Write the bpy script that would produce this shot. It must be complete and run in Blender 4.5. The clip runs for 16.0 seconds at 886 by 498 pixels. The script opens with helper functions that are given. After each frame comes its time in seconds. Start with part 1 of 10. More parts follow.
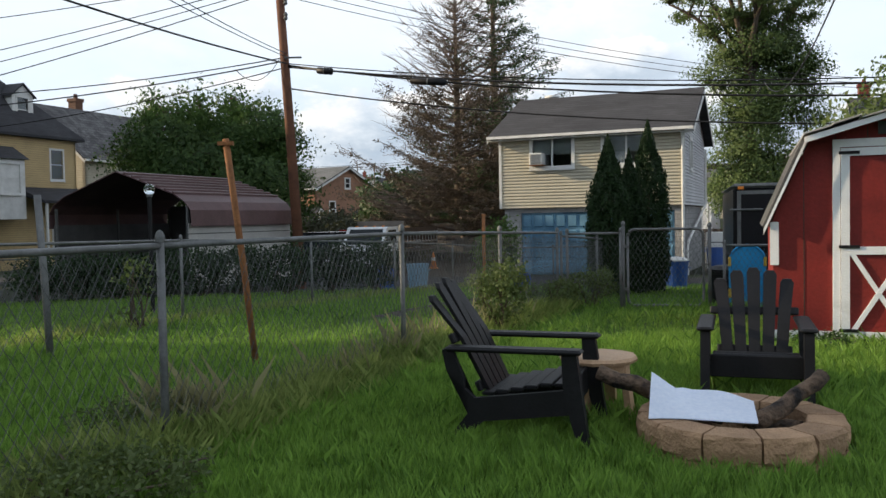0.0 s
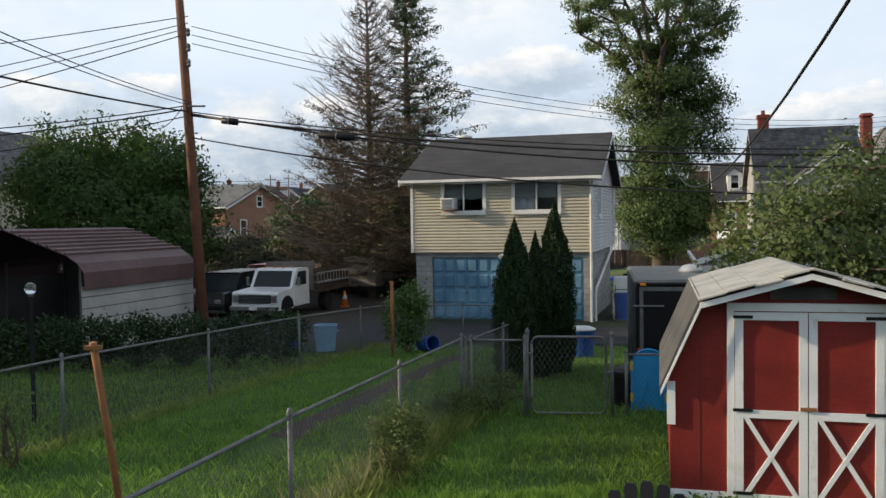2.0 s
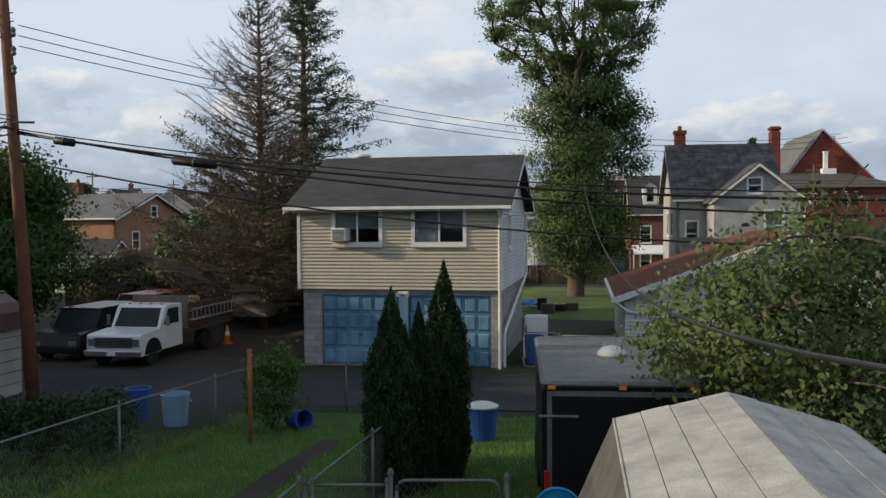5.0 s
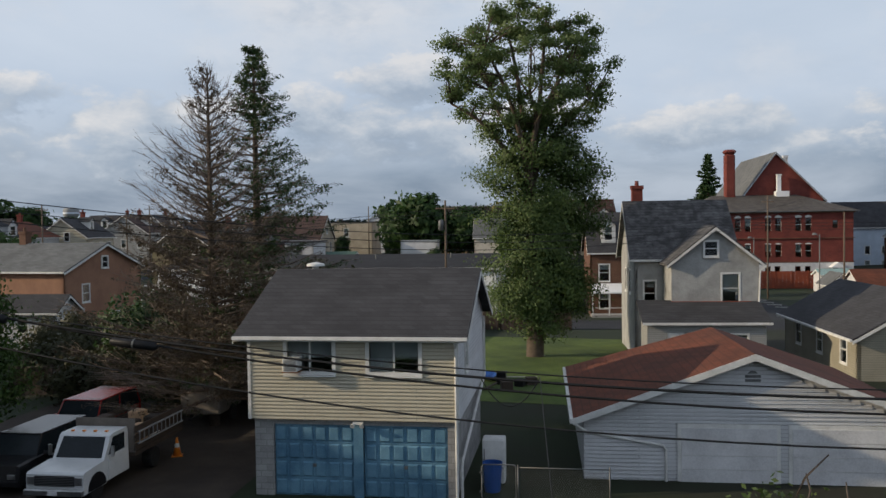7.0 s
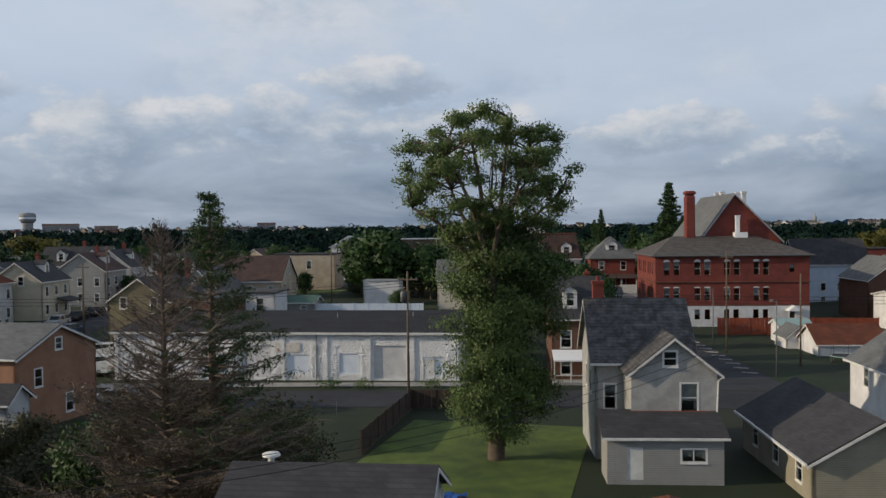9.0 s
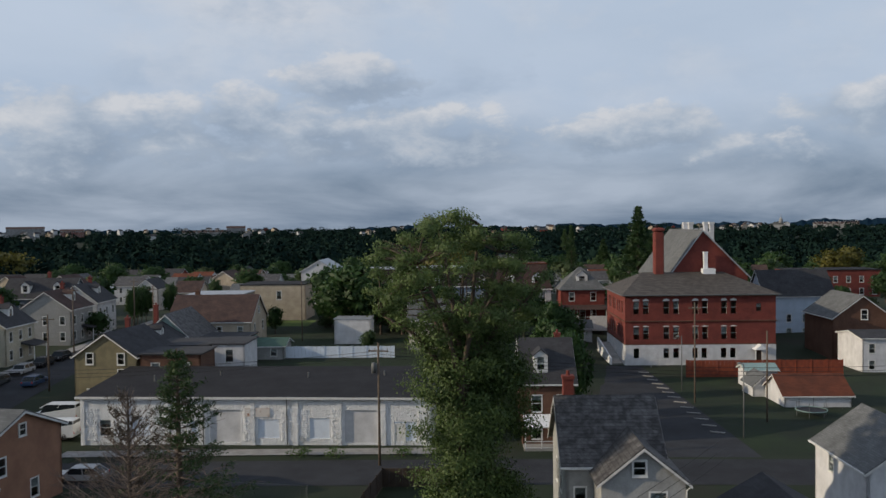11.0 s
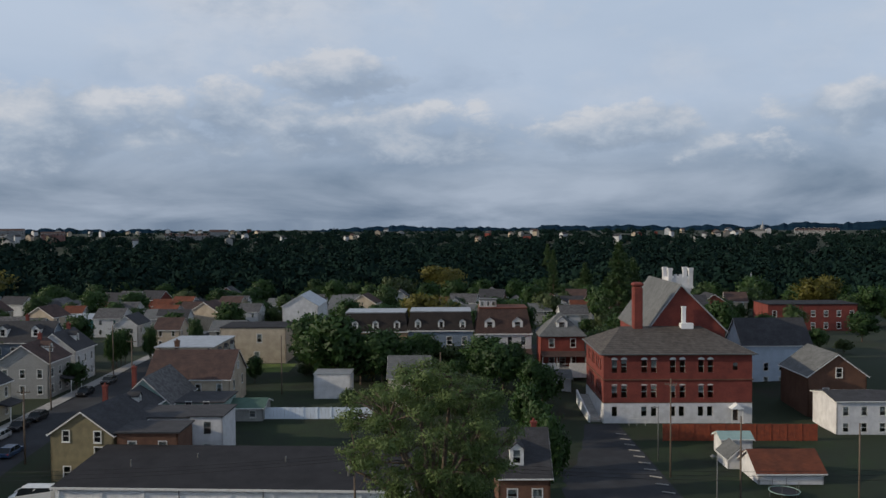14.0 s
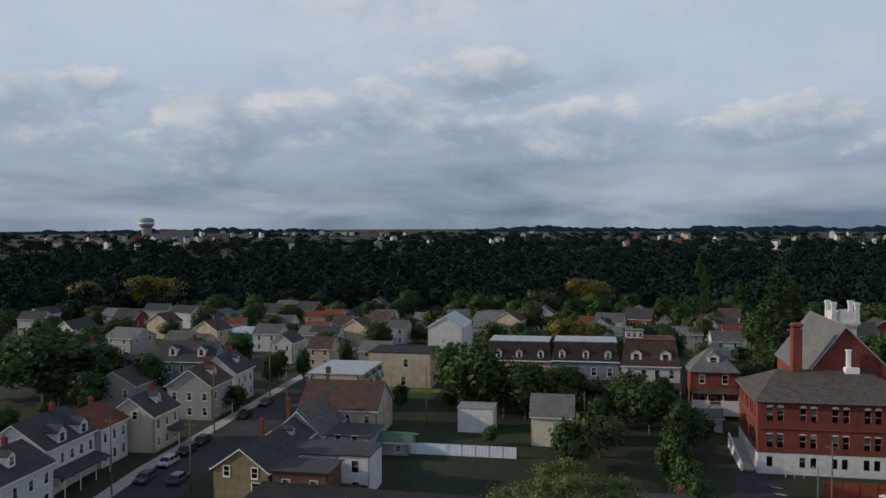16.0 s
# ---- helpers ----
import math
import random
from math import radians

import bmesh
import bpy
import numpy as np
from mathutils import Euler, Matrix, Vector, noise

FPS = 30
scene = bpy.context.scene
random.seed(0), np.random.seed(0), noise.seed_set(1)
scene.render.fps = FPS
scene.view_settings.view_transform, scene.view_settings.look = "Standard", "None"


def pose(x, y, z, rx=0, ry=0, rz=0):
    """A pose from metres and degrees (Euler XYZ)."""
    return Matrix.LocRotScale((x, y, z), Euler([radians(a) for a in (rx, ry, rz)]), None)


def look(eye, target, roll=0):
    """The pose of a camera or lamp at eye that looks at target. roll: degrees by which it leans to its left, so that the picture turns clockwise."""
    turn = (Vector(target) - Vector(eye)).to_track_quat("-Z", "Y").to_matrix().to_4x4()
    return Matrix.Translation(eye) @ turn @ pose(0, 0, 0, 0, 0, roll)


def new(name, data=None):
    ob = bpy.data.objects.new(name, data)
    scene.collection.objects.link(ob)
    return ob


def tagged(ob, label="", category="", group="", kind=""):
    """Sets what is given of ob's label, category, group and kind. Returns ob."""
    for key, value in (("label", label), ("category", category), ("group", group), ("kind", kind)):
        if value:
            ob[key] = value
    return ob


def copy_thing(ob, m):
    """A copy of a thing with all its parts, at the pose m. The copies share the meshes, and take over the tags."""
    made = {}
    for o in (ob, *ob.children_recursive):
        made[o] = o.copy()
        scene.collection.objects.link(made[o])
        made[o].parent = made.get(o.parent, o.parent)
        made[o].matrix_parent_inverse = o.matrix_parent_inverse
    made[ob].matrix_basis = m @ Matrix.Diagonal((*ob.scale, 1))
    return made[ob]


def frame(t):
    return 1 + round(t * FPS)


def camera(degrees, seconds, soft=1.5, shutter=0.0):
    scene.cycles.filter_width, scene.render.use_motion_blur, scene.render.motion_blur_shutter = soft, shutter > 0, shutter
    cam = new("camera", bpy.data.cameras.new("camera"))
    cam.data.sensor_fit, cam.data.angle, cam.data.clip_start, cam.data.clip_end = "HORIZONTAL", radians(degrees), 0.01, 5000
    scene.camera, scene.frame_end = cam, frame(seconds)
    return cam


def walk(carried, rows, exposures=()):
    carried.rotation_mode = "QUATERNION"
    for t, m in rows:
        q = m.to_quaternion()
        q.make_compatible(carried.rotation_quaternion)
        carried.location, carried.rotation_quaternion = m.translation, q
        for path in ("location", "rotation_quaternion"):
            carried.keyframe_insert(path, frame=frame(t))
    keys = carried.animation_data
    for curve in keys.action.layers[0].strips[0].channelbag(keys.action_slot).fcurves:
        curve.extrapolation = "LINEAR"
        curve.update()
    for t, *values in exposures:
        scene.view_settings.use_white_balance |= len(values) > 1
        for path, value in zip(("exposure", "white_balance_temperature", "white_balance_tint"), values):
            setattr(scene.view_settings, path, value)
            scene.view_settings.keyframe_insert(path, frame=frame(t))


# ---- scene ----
cam = camera(56.0, 16.0)
PATH = [
    (0, (-0.744, -0.609, 1.272), (-0.79, 1.389, 1.2), -1.1),
    (0.5, (-0.675, -0.515, 1.868), (-0.668, 1.483, 1.797), -1.0),
    (1, (-0.643, -0.498, 2.361), (-0.584, 1.5, 2.293), -0.9),
    (1.5, (-0.6, -0.467, 2.584), (-0.494, 1.529, 2.514), -0.9),
    (2, (-0.511, -0.274, 2.77), (-0.357, 1.719, 2.704), -0.8),
    (2.5, (-0.349, 0.097, 2.942), (-0.157, 2.087, 2.875), -0.7),
    (3, (-0.164, 0.621, 3.054), (0.065, 2.607, 2.988), -0.7),
    (3.5, (0.056, 1.281, 3.116), (0.318, 3.263, 3.052), -0.5),
    (4, (0.254, 1.952, 3.19), (0.549, 3.929, 3.126), -0.4),
    (4.2, (0.345, 2.266, 3.195), (0.652, 4.241, 3.129), -0.3),
    (6.3, (1.032, 3.74, 6.121), (1.435, 5.698, 6.067), -0.9),
    (6.5, (1.04, 3.795, 6.563), (1.454, 5.75, 6.508), -0.9),
    (7, (1.06, 3.792, 7.706), (1.497, 5.743, 7.65), -0.8),
    (7.5, (1.072, 3.855, 9.051), (1.533, 5.801, 8.997), -0.8),
    (8, (1.132, 3.855, 10.817), (1.614, 5.796, 10.762), -0.7),
    (8.5, (1.394, 4.139, 12.53), (1.895, 6.075, 12.478), -0.6),
    (9, (1.461, 4.179, 14.495), (1.981, 6.109, 14.444), -0.6),
    (11.5, (1.838, 4.451, 23.536), (2.435, 6.358, 23.477), -0.6),
    (12, (2.082, 4.202, 25.385), (2.688, 6.107, 25.324), -0.5),
    (12.5, (2.156, 4.244, 27.149), (2.77, 6.146, 27.087), -0.5),
    (13, (2.214, 4.167, 28.864), (2.829, 6.069, 28.802), -0.4),
    (13.5, (2.26, 4.118, 30.57), (2.88, 6.019, 30.507), -0.4),
    (14, (2.436, 4.128, 32.234), (3.058, 6.028, 32.17), -0.3),
    (14.5, (2.6, 3.996, 33.879), (3.223, 5.896, 33.815), -0.3),
    (15, (2.74, 4.091, 35.581), (3.363, 5.99, 35.516), -0.2),
    (15.5, (2.757, 4.21, 37.396), (3.353, 6.118, 37.331), -0.2),
    (15.6, (2.757, 4.21, 37.756), (3.237, 6.15, 37.688), -0.2),
    (15.7, (2.757, 4.21, 38.106), (3.089, 6.181, 38.038), -0.2),
    (15.8, (2.757, 4.21, 38.456), (3.064, 6.185, 38.388), -0.2),
    (15.9, (2.757, 4.21, 38.796), (3.051, 6.187, 38.728), -0.2),
    (16, (2.757, 4.21, 39.136), (3.04, 6.189, 39.068), -0.2),
]
EXPOSURES = [(0.0, 0.75, 6500, 7), (2.0, 0.55, 6450, 7), (4.0, 0.35, 6400, 7), (6.5, 0.1, 6250, 8), (9.0, -0.09, 6100, 8), (12.0, -0.17, 5950, 8), (15.4, -0.2, 5900, 8), (15.8, -0.2, 6050, 8), (16.0, -0.2, 6050, 8)]
walk(cam, [(t, look(eye, target, roll)) for t, eye, target, roll in PATH], EXPOSURES)

import collections

# ---- world and sun ----
SUN_TO = Vector((-0.992, 0.125, 0.335)).normalized()
world = bpy.data.worlds.new("sky")
scene.world = world
world.use_nodes = True
wn, wl = world.node_tree.nodes, world.node_tree.links
wn.clear()


def wnode(kind, **kw):
    n = wn.new(kind)
    for k, v in kw.items():
        n.inputs[k].default_value = v
    return n


def build_sky():
    out = wn.new("ShaderNodeOutputWorld")
    sky = wn.new("ShaderNodeTexSky")
    sky.sky_type = "NISHITA"
    sky.sun_disc = False
    sky.sun_elevation = math.asin(SUN_TO.z)
    sky.sun_rotation = math.atan2(SUN_TO.x, SUN_TO.y)
    sky.air_density, sky.dust_density = 1.3, 1.5
    bg = wnode("ShaderNodeBackground", Strength=0.10)
    wl.new(sky.outputs[0], bg.inputs["Color"])
    co = wn.new("ShaderNodeTexCoord")
    sep = wn.new("ShaderNodeSeparateXYZ")
    wl.new(co.outputs["Generated"], sep.inputs[0])
    # flatten the directions so that clouds thin out in layers towards the horizon
    zz = wn.new("ShaderNodeMath"); zz.operation = "MAXIMUM"; zz.inputs[1].default_value = 0.0
    wl.new(sep.outputs["Z"], zz.inputs[0])
    za = wn.new("ShaderNodeMath"); za.operation = "ADD"; za.inputs[1].default_value = 0.22
    wl.new(zz.outputs[0], za.inputs[0])
    dx = wn.new("ShaderNodeMath"); dx.operation = "DIVIDE"
    dy = wn.new("ShaderNodeMath"); dy.operation = "DIVIDE"
    wl.new(sep.outputs["X"], dx.inputs[0]); wl.new(za.outputs[0], dx.inputs[1])
    wl.new(sep.outputs["Y"], dy.inputs[0]); wl.new(za.outputs[0], dy.inputs[1])
    comb = wn.new("ShaderNodeCombineXYZ")
    wl.new(dx.outputs[0], comb.inputs["X"]); wl.new(dy.outputs[0], comb.inputs["Y"])
    # thin high sheet
    hi = wnode("ShaderNodeTexNoise", Scale=0.9, Detail=7.0, Roughness=0.55, Distortion=0.35)
    wl.new(comb.outputs[0], hi.inputs["Vector"])
    hir = wn.new("ShaderNodeValToRGB")
    hir.color_ramp.elements[0].position, hir.color_ramp.elements[1].position = 0.30, 0.66
    wl.new(hi.outputs["Fac"], hir.inputs["Fac"])
    # cumulus heaps low over the horizon: azimuth, elevation, half width, half height in degrees, weight
    heaps = [(-21.0, 7.6, 3.2, 1.5, 0.9), (-15.5, 8.2, 2.2, 1.1, 0.8), (-16.5, 5.4, 5.0, 0.9, 0.7), (-7.6, 6.2, 3.4, 2.1, 1.0), (-3.0, 7.0, 4.2, 0.9, 0.8), (2.6, 7.2, 3.4, 1.5, 1.0), (0.5, 5.3, 4.6, 1.0, 0.7),
             (9.2, 6.1, 4.8, 1.5, 1.0), (10.6, 10.0, 4.6, 1.5, 1.0), (16.0, 5.2, 6.5, 1.5, 0.8), (17.5, 6.9, 4.5, 0.8, 0.7), (29.2, 6.2, 4.6, 1.3, 1.0), (36.5, 4.6, 3.6, 0.9, 0.7), (46.0, 7.2, 5.0, 1.6, 0.9)]

    def math_node(op, a, b=None, c=None):
        n = wn.new("ShaderNodeMath"); n.operation = op
        for i, q in enumerate((a, b, c)):
            if q is None:
                continue
            if isinstance(q, (int, float)):
                n.inputs[i].default_value = q
            else:
                wl.new(q, n.inputs[i])
        return n.outputs[0]

    az = math_node("MULTIPLY", math_node("ARCTAN2", sep.outputs["X"], sep.outputs["Y"]), 57.2958)
    el = math_node("MULTIPLY", math_node("ARCSINE", sep.outputs["Z"]), 57.2958)
    mp = wn.new("ShaderNodeMapping")
    mp.inputs["Scale"].default_value = (1.0, 1.0, 1.9)
    wl.new(co.outputs["Generated"], mp.inputs["Vector"])
    warp = wnode("ShaderNodeTexNoise", Scale=7.0, Detail=5.0, Roughness=0.6)
    wl.new(mp.outputs[0], warp.inputs["Vector"])
    ws = wn.new("ShaderNodeSeparateColor")
    wl.new(warp.outputs["Color"], ws.inputs[0])
    fbm = wnode("ShaderNodeTexNoise", Scale=17.0, Detail=9.0, Roughness=0.62, Distortion=0.15)
    wl.new(mp.outputs[0], fbm.inputs["Vector"])
    azw = math_node("MULTIPLY_ADD", math_node("SUBTRACT", ws.outputs[0], 0.5), 9.0, az)
    elw = math_node("MULTIPLY_ADD", math_node("SUBTRACT", ws.outputs[1], 0.5), 4.6, el)

    def density(a, e):
        total = None
        for ca, ce, w, h, k in heaps:
            w, h = w * 1.45, h * 1.5
            p = math_node("MULTIPLY", math_node("SUBTRACT", a, ca), 1 / w)
            q = math_node("MULTIPLY", math_node("SUBTRACT", e, ce), 1 / h)
            r2 = math_node("MULTIPLY_ADD", p, p, math_node("MULTIPLY", q, q))
            d = math_node("MULTIPLY", math_node("SUBTRACT", 1.0, r2), k)
            total = d if total is None else math_node("SMOOTH_MAX", total, d, 0.25)
        return total

    d1 = density(azw, elw)
    d2 = density(math_node("ADD", azw, -1.1), math_node("ADD", elw, 0.9))
    body = math_node("MULTIPLY_ADD", math_node("SUBTRACT", fbm.outputs["Fac"], 0.5), 2.6, math_node("MAXIMUM", d1, -1.5))
    cur = wn.new("ShaderNodeValToRGB")
    cur.color_ramp.interpolation = "EASE"
    cur.color_ramp.elements[0].position, cur.color_ramp.elements[1].position = 0.0, 0.75
    cur.color_ramp.elements[1].color = (0.88, 0.88, 0.88, 1)
    wl.new(body, cur.inputs["Fac"])
    # torn cloud higher up
    cu = wnode("ShaderNodeTexNoise", Scale=4.4, Detail=8.0, Roughness=0.58, Distortion=0.2)
    wl.new(mp.outputs[0], cu.inputs["Vector"])
    cu_r = wn.new("ShaderNodeValToRGB")
    cu_r.color_ramp.elements[0].position, cu_r.color_ramp.elements[1].position = 0.46, 0.66
    wl.new(cu.outputs["Fac"], cu_r.inputs["Fac"])
    band = wn.new("ShaderNodeValToRGB")
    e = band.color_ramp.elements
    e[0].position, e[1].position = 0.05, 0.16
    e[0].color, e[1].color = (0, 0, 0, 1), (0.35, 0.35, 0.35, 1)
    x = e.new(0.24); x.color = (0.6, 0.6, 0.6, 1)
    x = e.new(0.5); x.color = (0.3, 0.3, 0.3, 1)
    wl.new(sep.outputs["Z"], band.inputs["Fac"])
    cf = wn.new("ShaderNodeMath"); cf.operation = "MAXIMUM"
    wl.new(math_node("MULTIPLY", cu_r.outputs["Color"], band.outputs["Color"]), cf.inputs[1])
    wl.new(cur.outputs["Color"], cf.inputs[0])
    # lit where the heap thins out towards the sun, grey behind and below
    rim = math_node("MINIMUM", math_node("MAXIMUM", math_node("SUBTRACT", d1, d2), -0.8), 0.8)
    lit = math_node("MULTIPLY_ADD", rim, 0.55, math_node("MULTIPLY_ADD", math_node("SUBTRACT", fbm.outputs["Fac"], 0.5), 1.5, 0.42))
    shr = wn.new("ShaderNodeValToRGB")
    shr.color_ramp.elements[0].position, shr.color_ramp.elements[1].position = 0.05, 0.95
    shr.color_ramp.elements[0].color = (0.25, 0.315, 0.42, 1)
    shr.color_ramp.elements[1].color = (0.82, 0.78, 0.765, 1)
    m_ = shr.color_ramp.elements.new(0.5); m_.color = (0.50, 0.545, 0.62, 1)
    wl.new(lit, shr.inputs["Fac"])
    # blue-grey haze below, paler sheet above
    grad = wn.new("ShaderNodeValToRGB")
    ge = grad.color_ramp.elements
    ge[0].position, ge[1].position = 0.0, 0.27
    ge[0].color, ge[1].color = (0.145, 0.205, 0.29, 1), (0.60, 0.665, 0.765, 1)
    g2 = ge.new(0.05); g2.color = (0.17, 0.235, 0.33, 1)
    g5 = ge.new(0.09); g5.color = (0.29, 0.37, 0.49, 1)
    g6 = ge.new(0.14); g6.color = (0.49, 0.57, 0.70, 1)
    g7 = ge.new(0.20); g7.color = (0.57, 0.635, 0.74, 1)
    g3 = ge.new(0.55); g3.color = (0.29, 0.36, 0.48, 1)
    g4 = ge.new(0.95); g4.color = (0.14, 0.175, 0.25, 1)
    wl.new(sep.outputs["Z"], grad.inputs["Fac"])
    sheet = wn.new("ShaderNodeMixRGB")
    sheet.inputs["Color2"].default_value = (0.74, 0.78, 0.86, 1)
    hm = wn.new("ShaderNodeMath"); hm.operation = "MULTIPLY"; hm.inputs[1].default_value = 0.6
    wl.new(hir.outputs["Color"], hm.inputs[0])
    wl.new(hm.outputs[0], sheet.inputs["Fac"]); wl.new(grad.outputs["Color"], sheet.inputs["Color1"])
    clouds = wn.new("ShaderNodeMixRGB")
    wl.new(cf.outputs[0], clouds.inputs["Fac"])
    wl.new(sheet.outputs[0], clouds.inputs["Color1"]); wl.new(shr.outputs["Color"], clouds.inputs["Color2"])
    bg2 = wnode("ShaderNodeBackground", Strength=0.92)
    wl.new(clouds.outputs[0], bg2.inputs["Color"])
    mix = wn.new("ShaderNodeMixShader"); mix.inputs["Fac"].default_value = 0.93
    wl.new(bg.outputs[0], mix.inputs[1]); wl.new(bg2.outputs[0], mix.inputs[2])
    wl.new(mix.outputs[0], out.inputs["Surface"])


build_sky()
sun = bpy.data.lights.new("sun", "SUN")
sun.energy, sun.angle, sun.color = 3.6, radians(0.8), (1.0, 0.80, 0.56)
new("sun", sun).matrix_world = look(SUN_TO * 300, (0, 0, 0))


# ---- materials ----
def mat(name, c1, c2=None, rough=0.8, scale=1.5, fine=40.0, bump=0.25, metal=0.0, lap=0.0, brick=None, spec=0.35, vary=0.0, contrast=(0.35, 0.68), dist=0.02, even=False):
    """Two-scale mottled surface. lap: height of horizontal courses. brick: (width, height, mortar colour; on siding the
    painted lap shadow). vary: random shift of value by object.
    """
    m = bpy.data.materials.new(name)
    m.use_nodes = True
    n, l = m.node_tree.nodes, m.node_tree.links
    b = n["Principled BSDF"]
    b.inputs["Roughness"].default_value, b.inputs["Metallic"].default_value = rough, metal
    b.inputs["Specular IOR Level"].default_value = spec
    c2 = c2 or tuple(v * 0.72 for v in c1)
    co = n.new("ShaderNodeTexCoord")
    a = n.new("ShaderNodeTexNoise")
    a.inputs["Scale"].default_value, a.inputs["Detail"].default_value, a.inputs["Roughness"].default_value = scale, 6.0, 0.62
    l.new(co.outputs["Object"], a.inputs["Vector"])
    r = n.new("ShaderNodeValToRGB")
    r.color_ramp.elements[0].position, r.color_ramp.elements[1].position = contrast
    r.color_ramp.elements[0].color, r.color_ramp.elements[1].color = (*c2, 1), (*c1, 1)
    l.new(a.outputs["Fac"], r.inputs["Fac"])
    f = n.new("ShaderNodeTexNoise")
    f.inputs["Scale"].default_value, f.inputs["Detail"].default_value = fine, 4.0
    l.new(co.outputs["Object"], f.inputs["Vector"])
    fm = n.new("ShaderNodeMixRGB"); fm.blend_type = "OVERLAY"; fm.inputs["Fac"].default_value = 0.30
    l.new(r.outputs["Color"], fm.inputs["Color1"]); l.new(f.outputs["Fac"], fm.inputs["Color2"])
    col, height = fm.outputs[0], f.outputs["Fac"]
    if lap:
        sp = n.new("ShaderNodeSeparateXYZ"); l.new(co.outputs["Object"], sp.inputs[0])
        d = n.new("ShaderNodeMath"); d.operation = "DIVIDE"; d.inputs[1].default_value = lap; l.new(sp.outputs["Z"], d.inputs[0])
        fr = n.new("ShaderNodeMath"); fr.operation = "FRACT"; l.new(d.outputs[0], fr.inputs[0])
        inv = n.new("ShaderNodeMath"); inv.operation = "SUBTRACT"; inv.inputs[0].default_value = 1.0; l.new(fr.outputs[0], inv.inputs[1])
        ad = n.new("ShaderNodeMath"); ad.operation = "MULTIPLY_ADD"; ad.inputs[1].default_value = 0.12; l.new(f.outputs["Fac"], ad.inputs[0]); l.new(inv.outputs[0], ad.inputs[2])
        height = ad.outputs[0]
    if brick:
        sp = n.new("ShaderNodeSeparateXYZ"); l.new(co.outputs["Object"], sp.inputs[0])
        s2 = n.new("ShaderNodeMath"); s2.operation = "ADD"; l.new(sp.outputs["X"], s2.inputs[0]); l.new(sp.outputs["Y"], s2.inputs[1])
        cb = n.new("ShaderNodeCombineXYZ"); l.new(s2.outputs[0], cb.inputs["X"]); l.new(sp.outputs["Z"], cb.inputs["Y"])
        bt = n.new("ShaderNodeTexBrick")
        bt.inputs["Scale"].default_value, bt.inputs["Brick Width"].default_value, bt.inputs["Row Height"].default_value = 1.0, brick[0], brick[1]
        bt.inputs["Mortar Size"].default_value = brick[1] * 0.09
        bt.inputs["Color1"].default_value, bt.inputs["Color2"].default_value, bt.inputs["Mortar"].default_value = (1, 1, 1, 1), (0.94, 0.94, 0.94, 1) if even else (0.68, 0.68, 0.68, 1), (*brick[2], 1)
        l.new(cb.outputs[0], bt.inputs["Vector"])
        mm = n.new("ShaderNodeMixRGB"); mm.blend_type = "MULTIPLY"; mm.inputs["Fac"].default_value = 0.75
        l.new(col, mm.inputs["Color1"]); l.new(bt.outputs["Color"], mm.inputs["Color2"])
        col = mm.outputs[0]
        sb = n.new("ShaderNodeMath"); sb.operation = "SUBTRACT"; sb.inputs[0].default_value = 1.0; l.new(bt.outputs["Fac"], sb.inputs[1])
        ad = n.new("ShaderNodeMath"); ad.operation = "MULTIPLY_ADD"; ad.inputs[1].default_value = 0.25; l.new(f.outputs["Fac"], ad.inputs[0]); l.new(sb.outputs[0], ad.inputs[2])
        height = ad.outputs[0]
    if vary:
        oi = n.new("ShaderNodeObjectInfo")
        gi = n.new("ShaderNodeNewGeometry")
        s3 = n.new("ShaderNodeMath"); s3.operation = "ADD"; l.new(oi.outputs["Random"], s3.inputs[0]); l.new(gi.outputs["Random Per Island"], s3.inputs[1])
        hs = n.new("ShaderNodeHueSaturation")
        mr = n.new("ShaderNodeMapRange"); mr.inputs["From Max"].default_value = 2.0
        mr.inputs["To Min"].default_value, mr.inputs["To Max"].default_value = 1 - vary, 1 + vary
        l.new(s3.outputs[0], mr.inputs["Value"]); l.new(mr.outputs[0], hs.inputs["Value"]); l.new(col, hs.inputs["Color"])
        col = hs.outputs[0]
    l.new(col, b.inputs["Base Color"])
    bp = n.new("ShaderNodeBump"); bp.inputs["Strength"].default_value, bp.inputs["Distance"].default_value = bump, dist
    l.new(height, bp.inputs["Height"]); l.new(bp.outputs[0], b.inputs["Normal"])
    return m


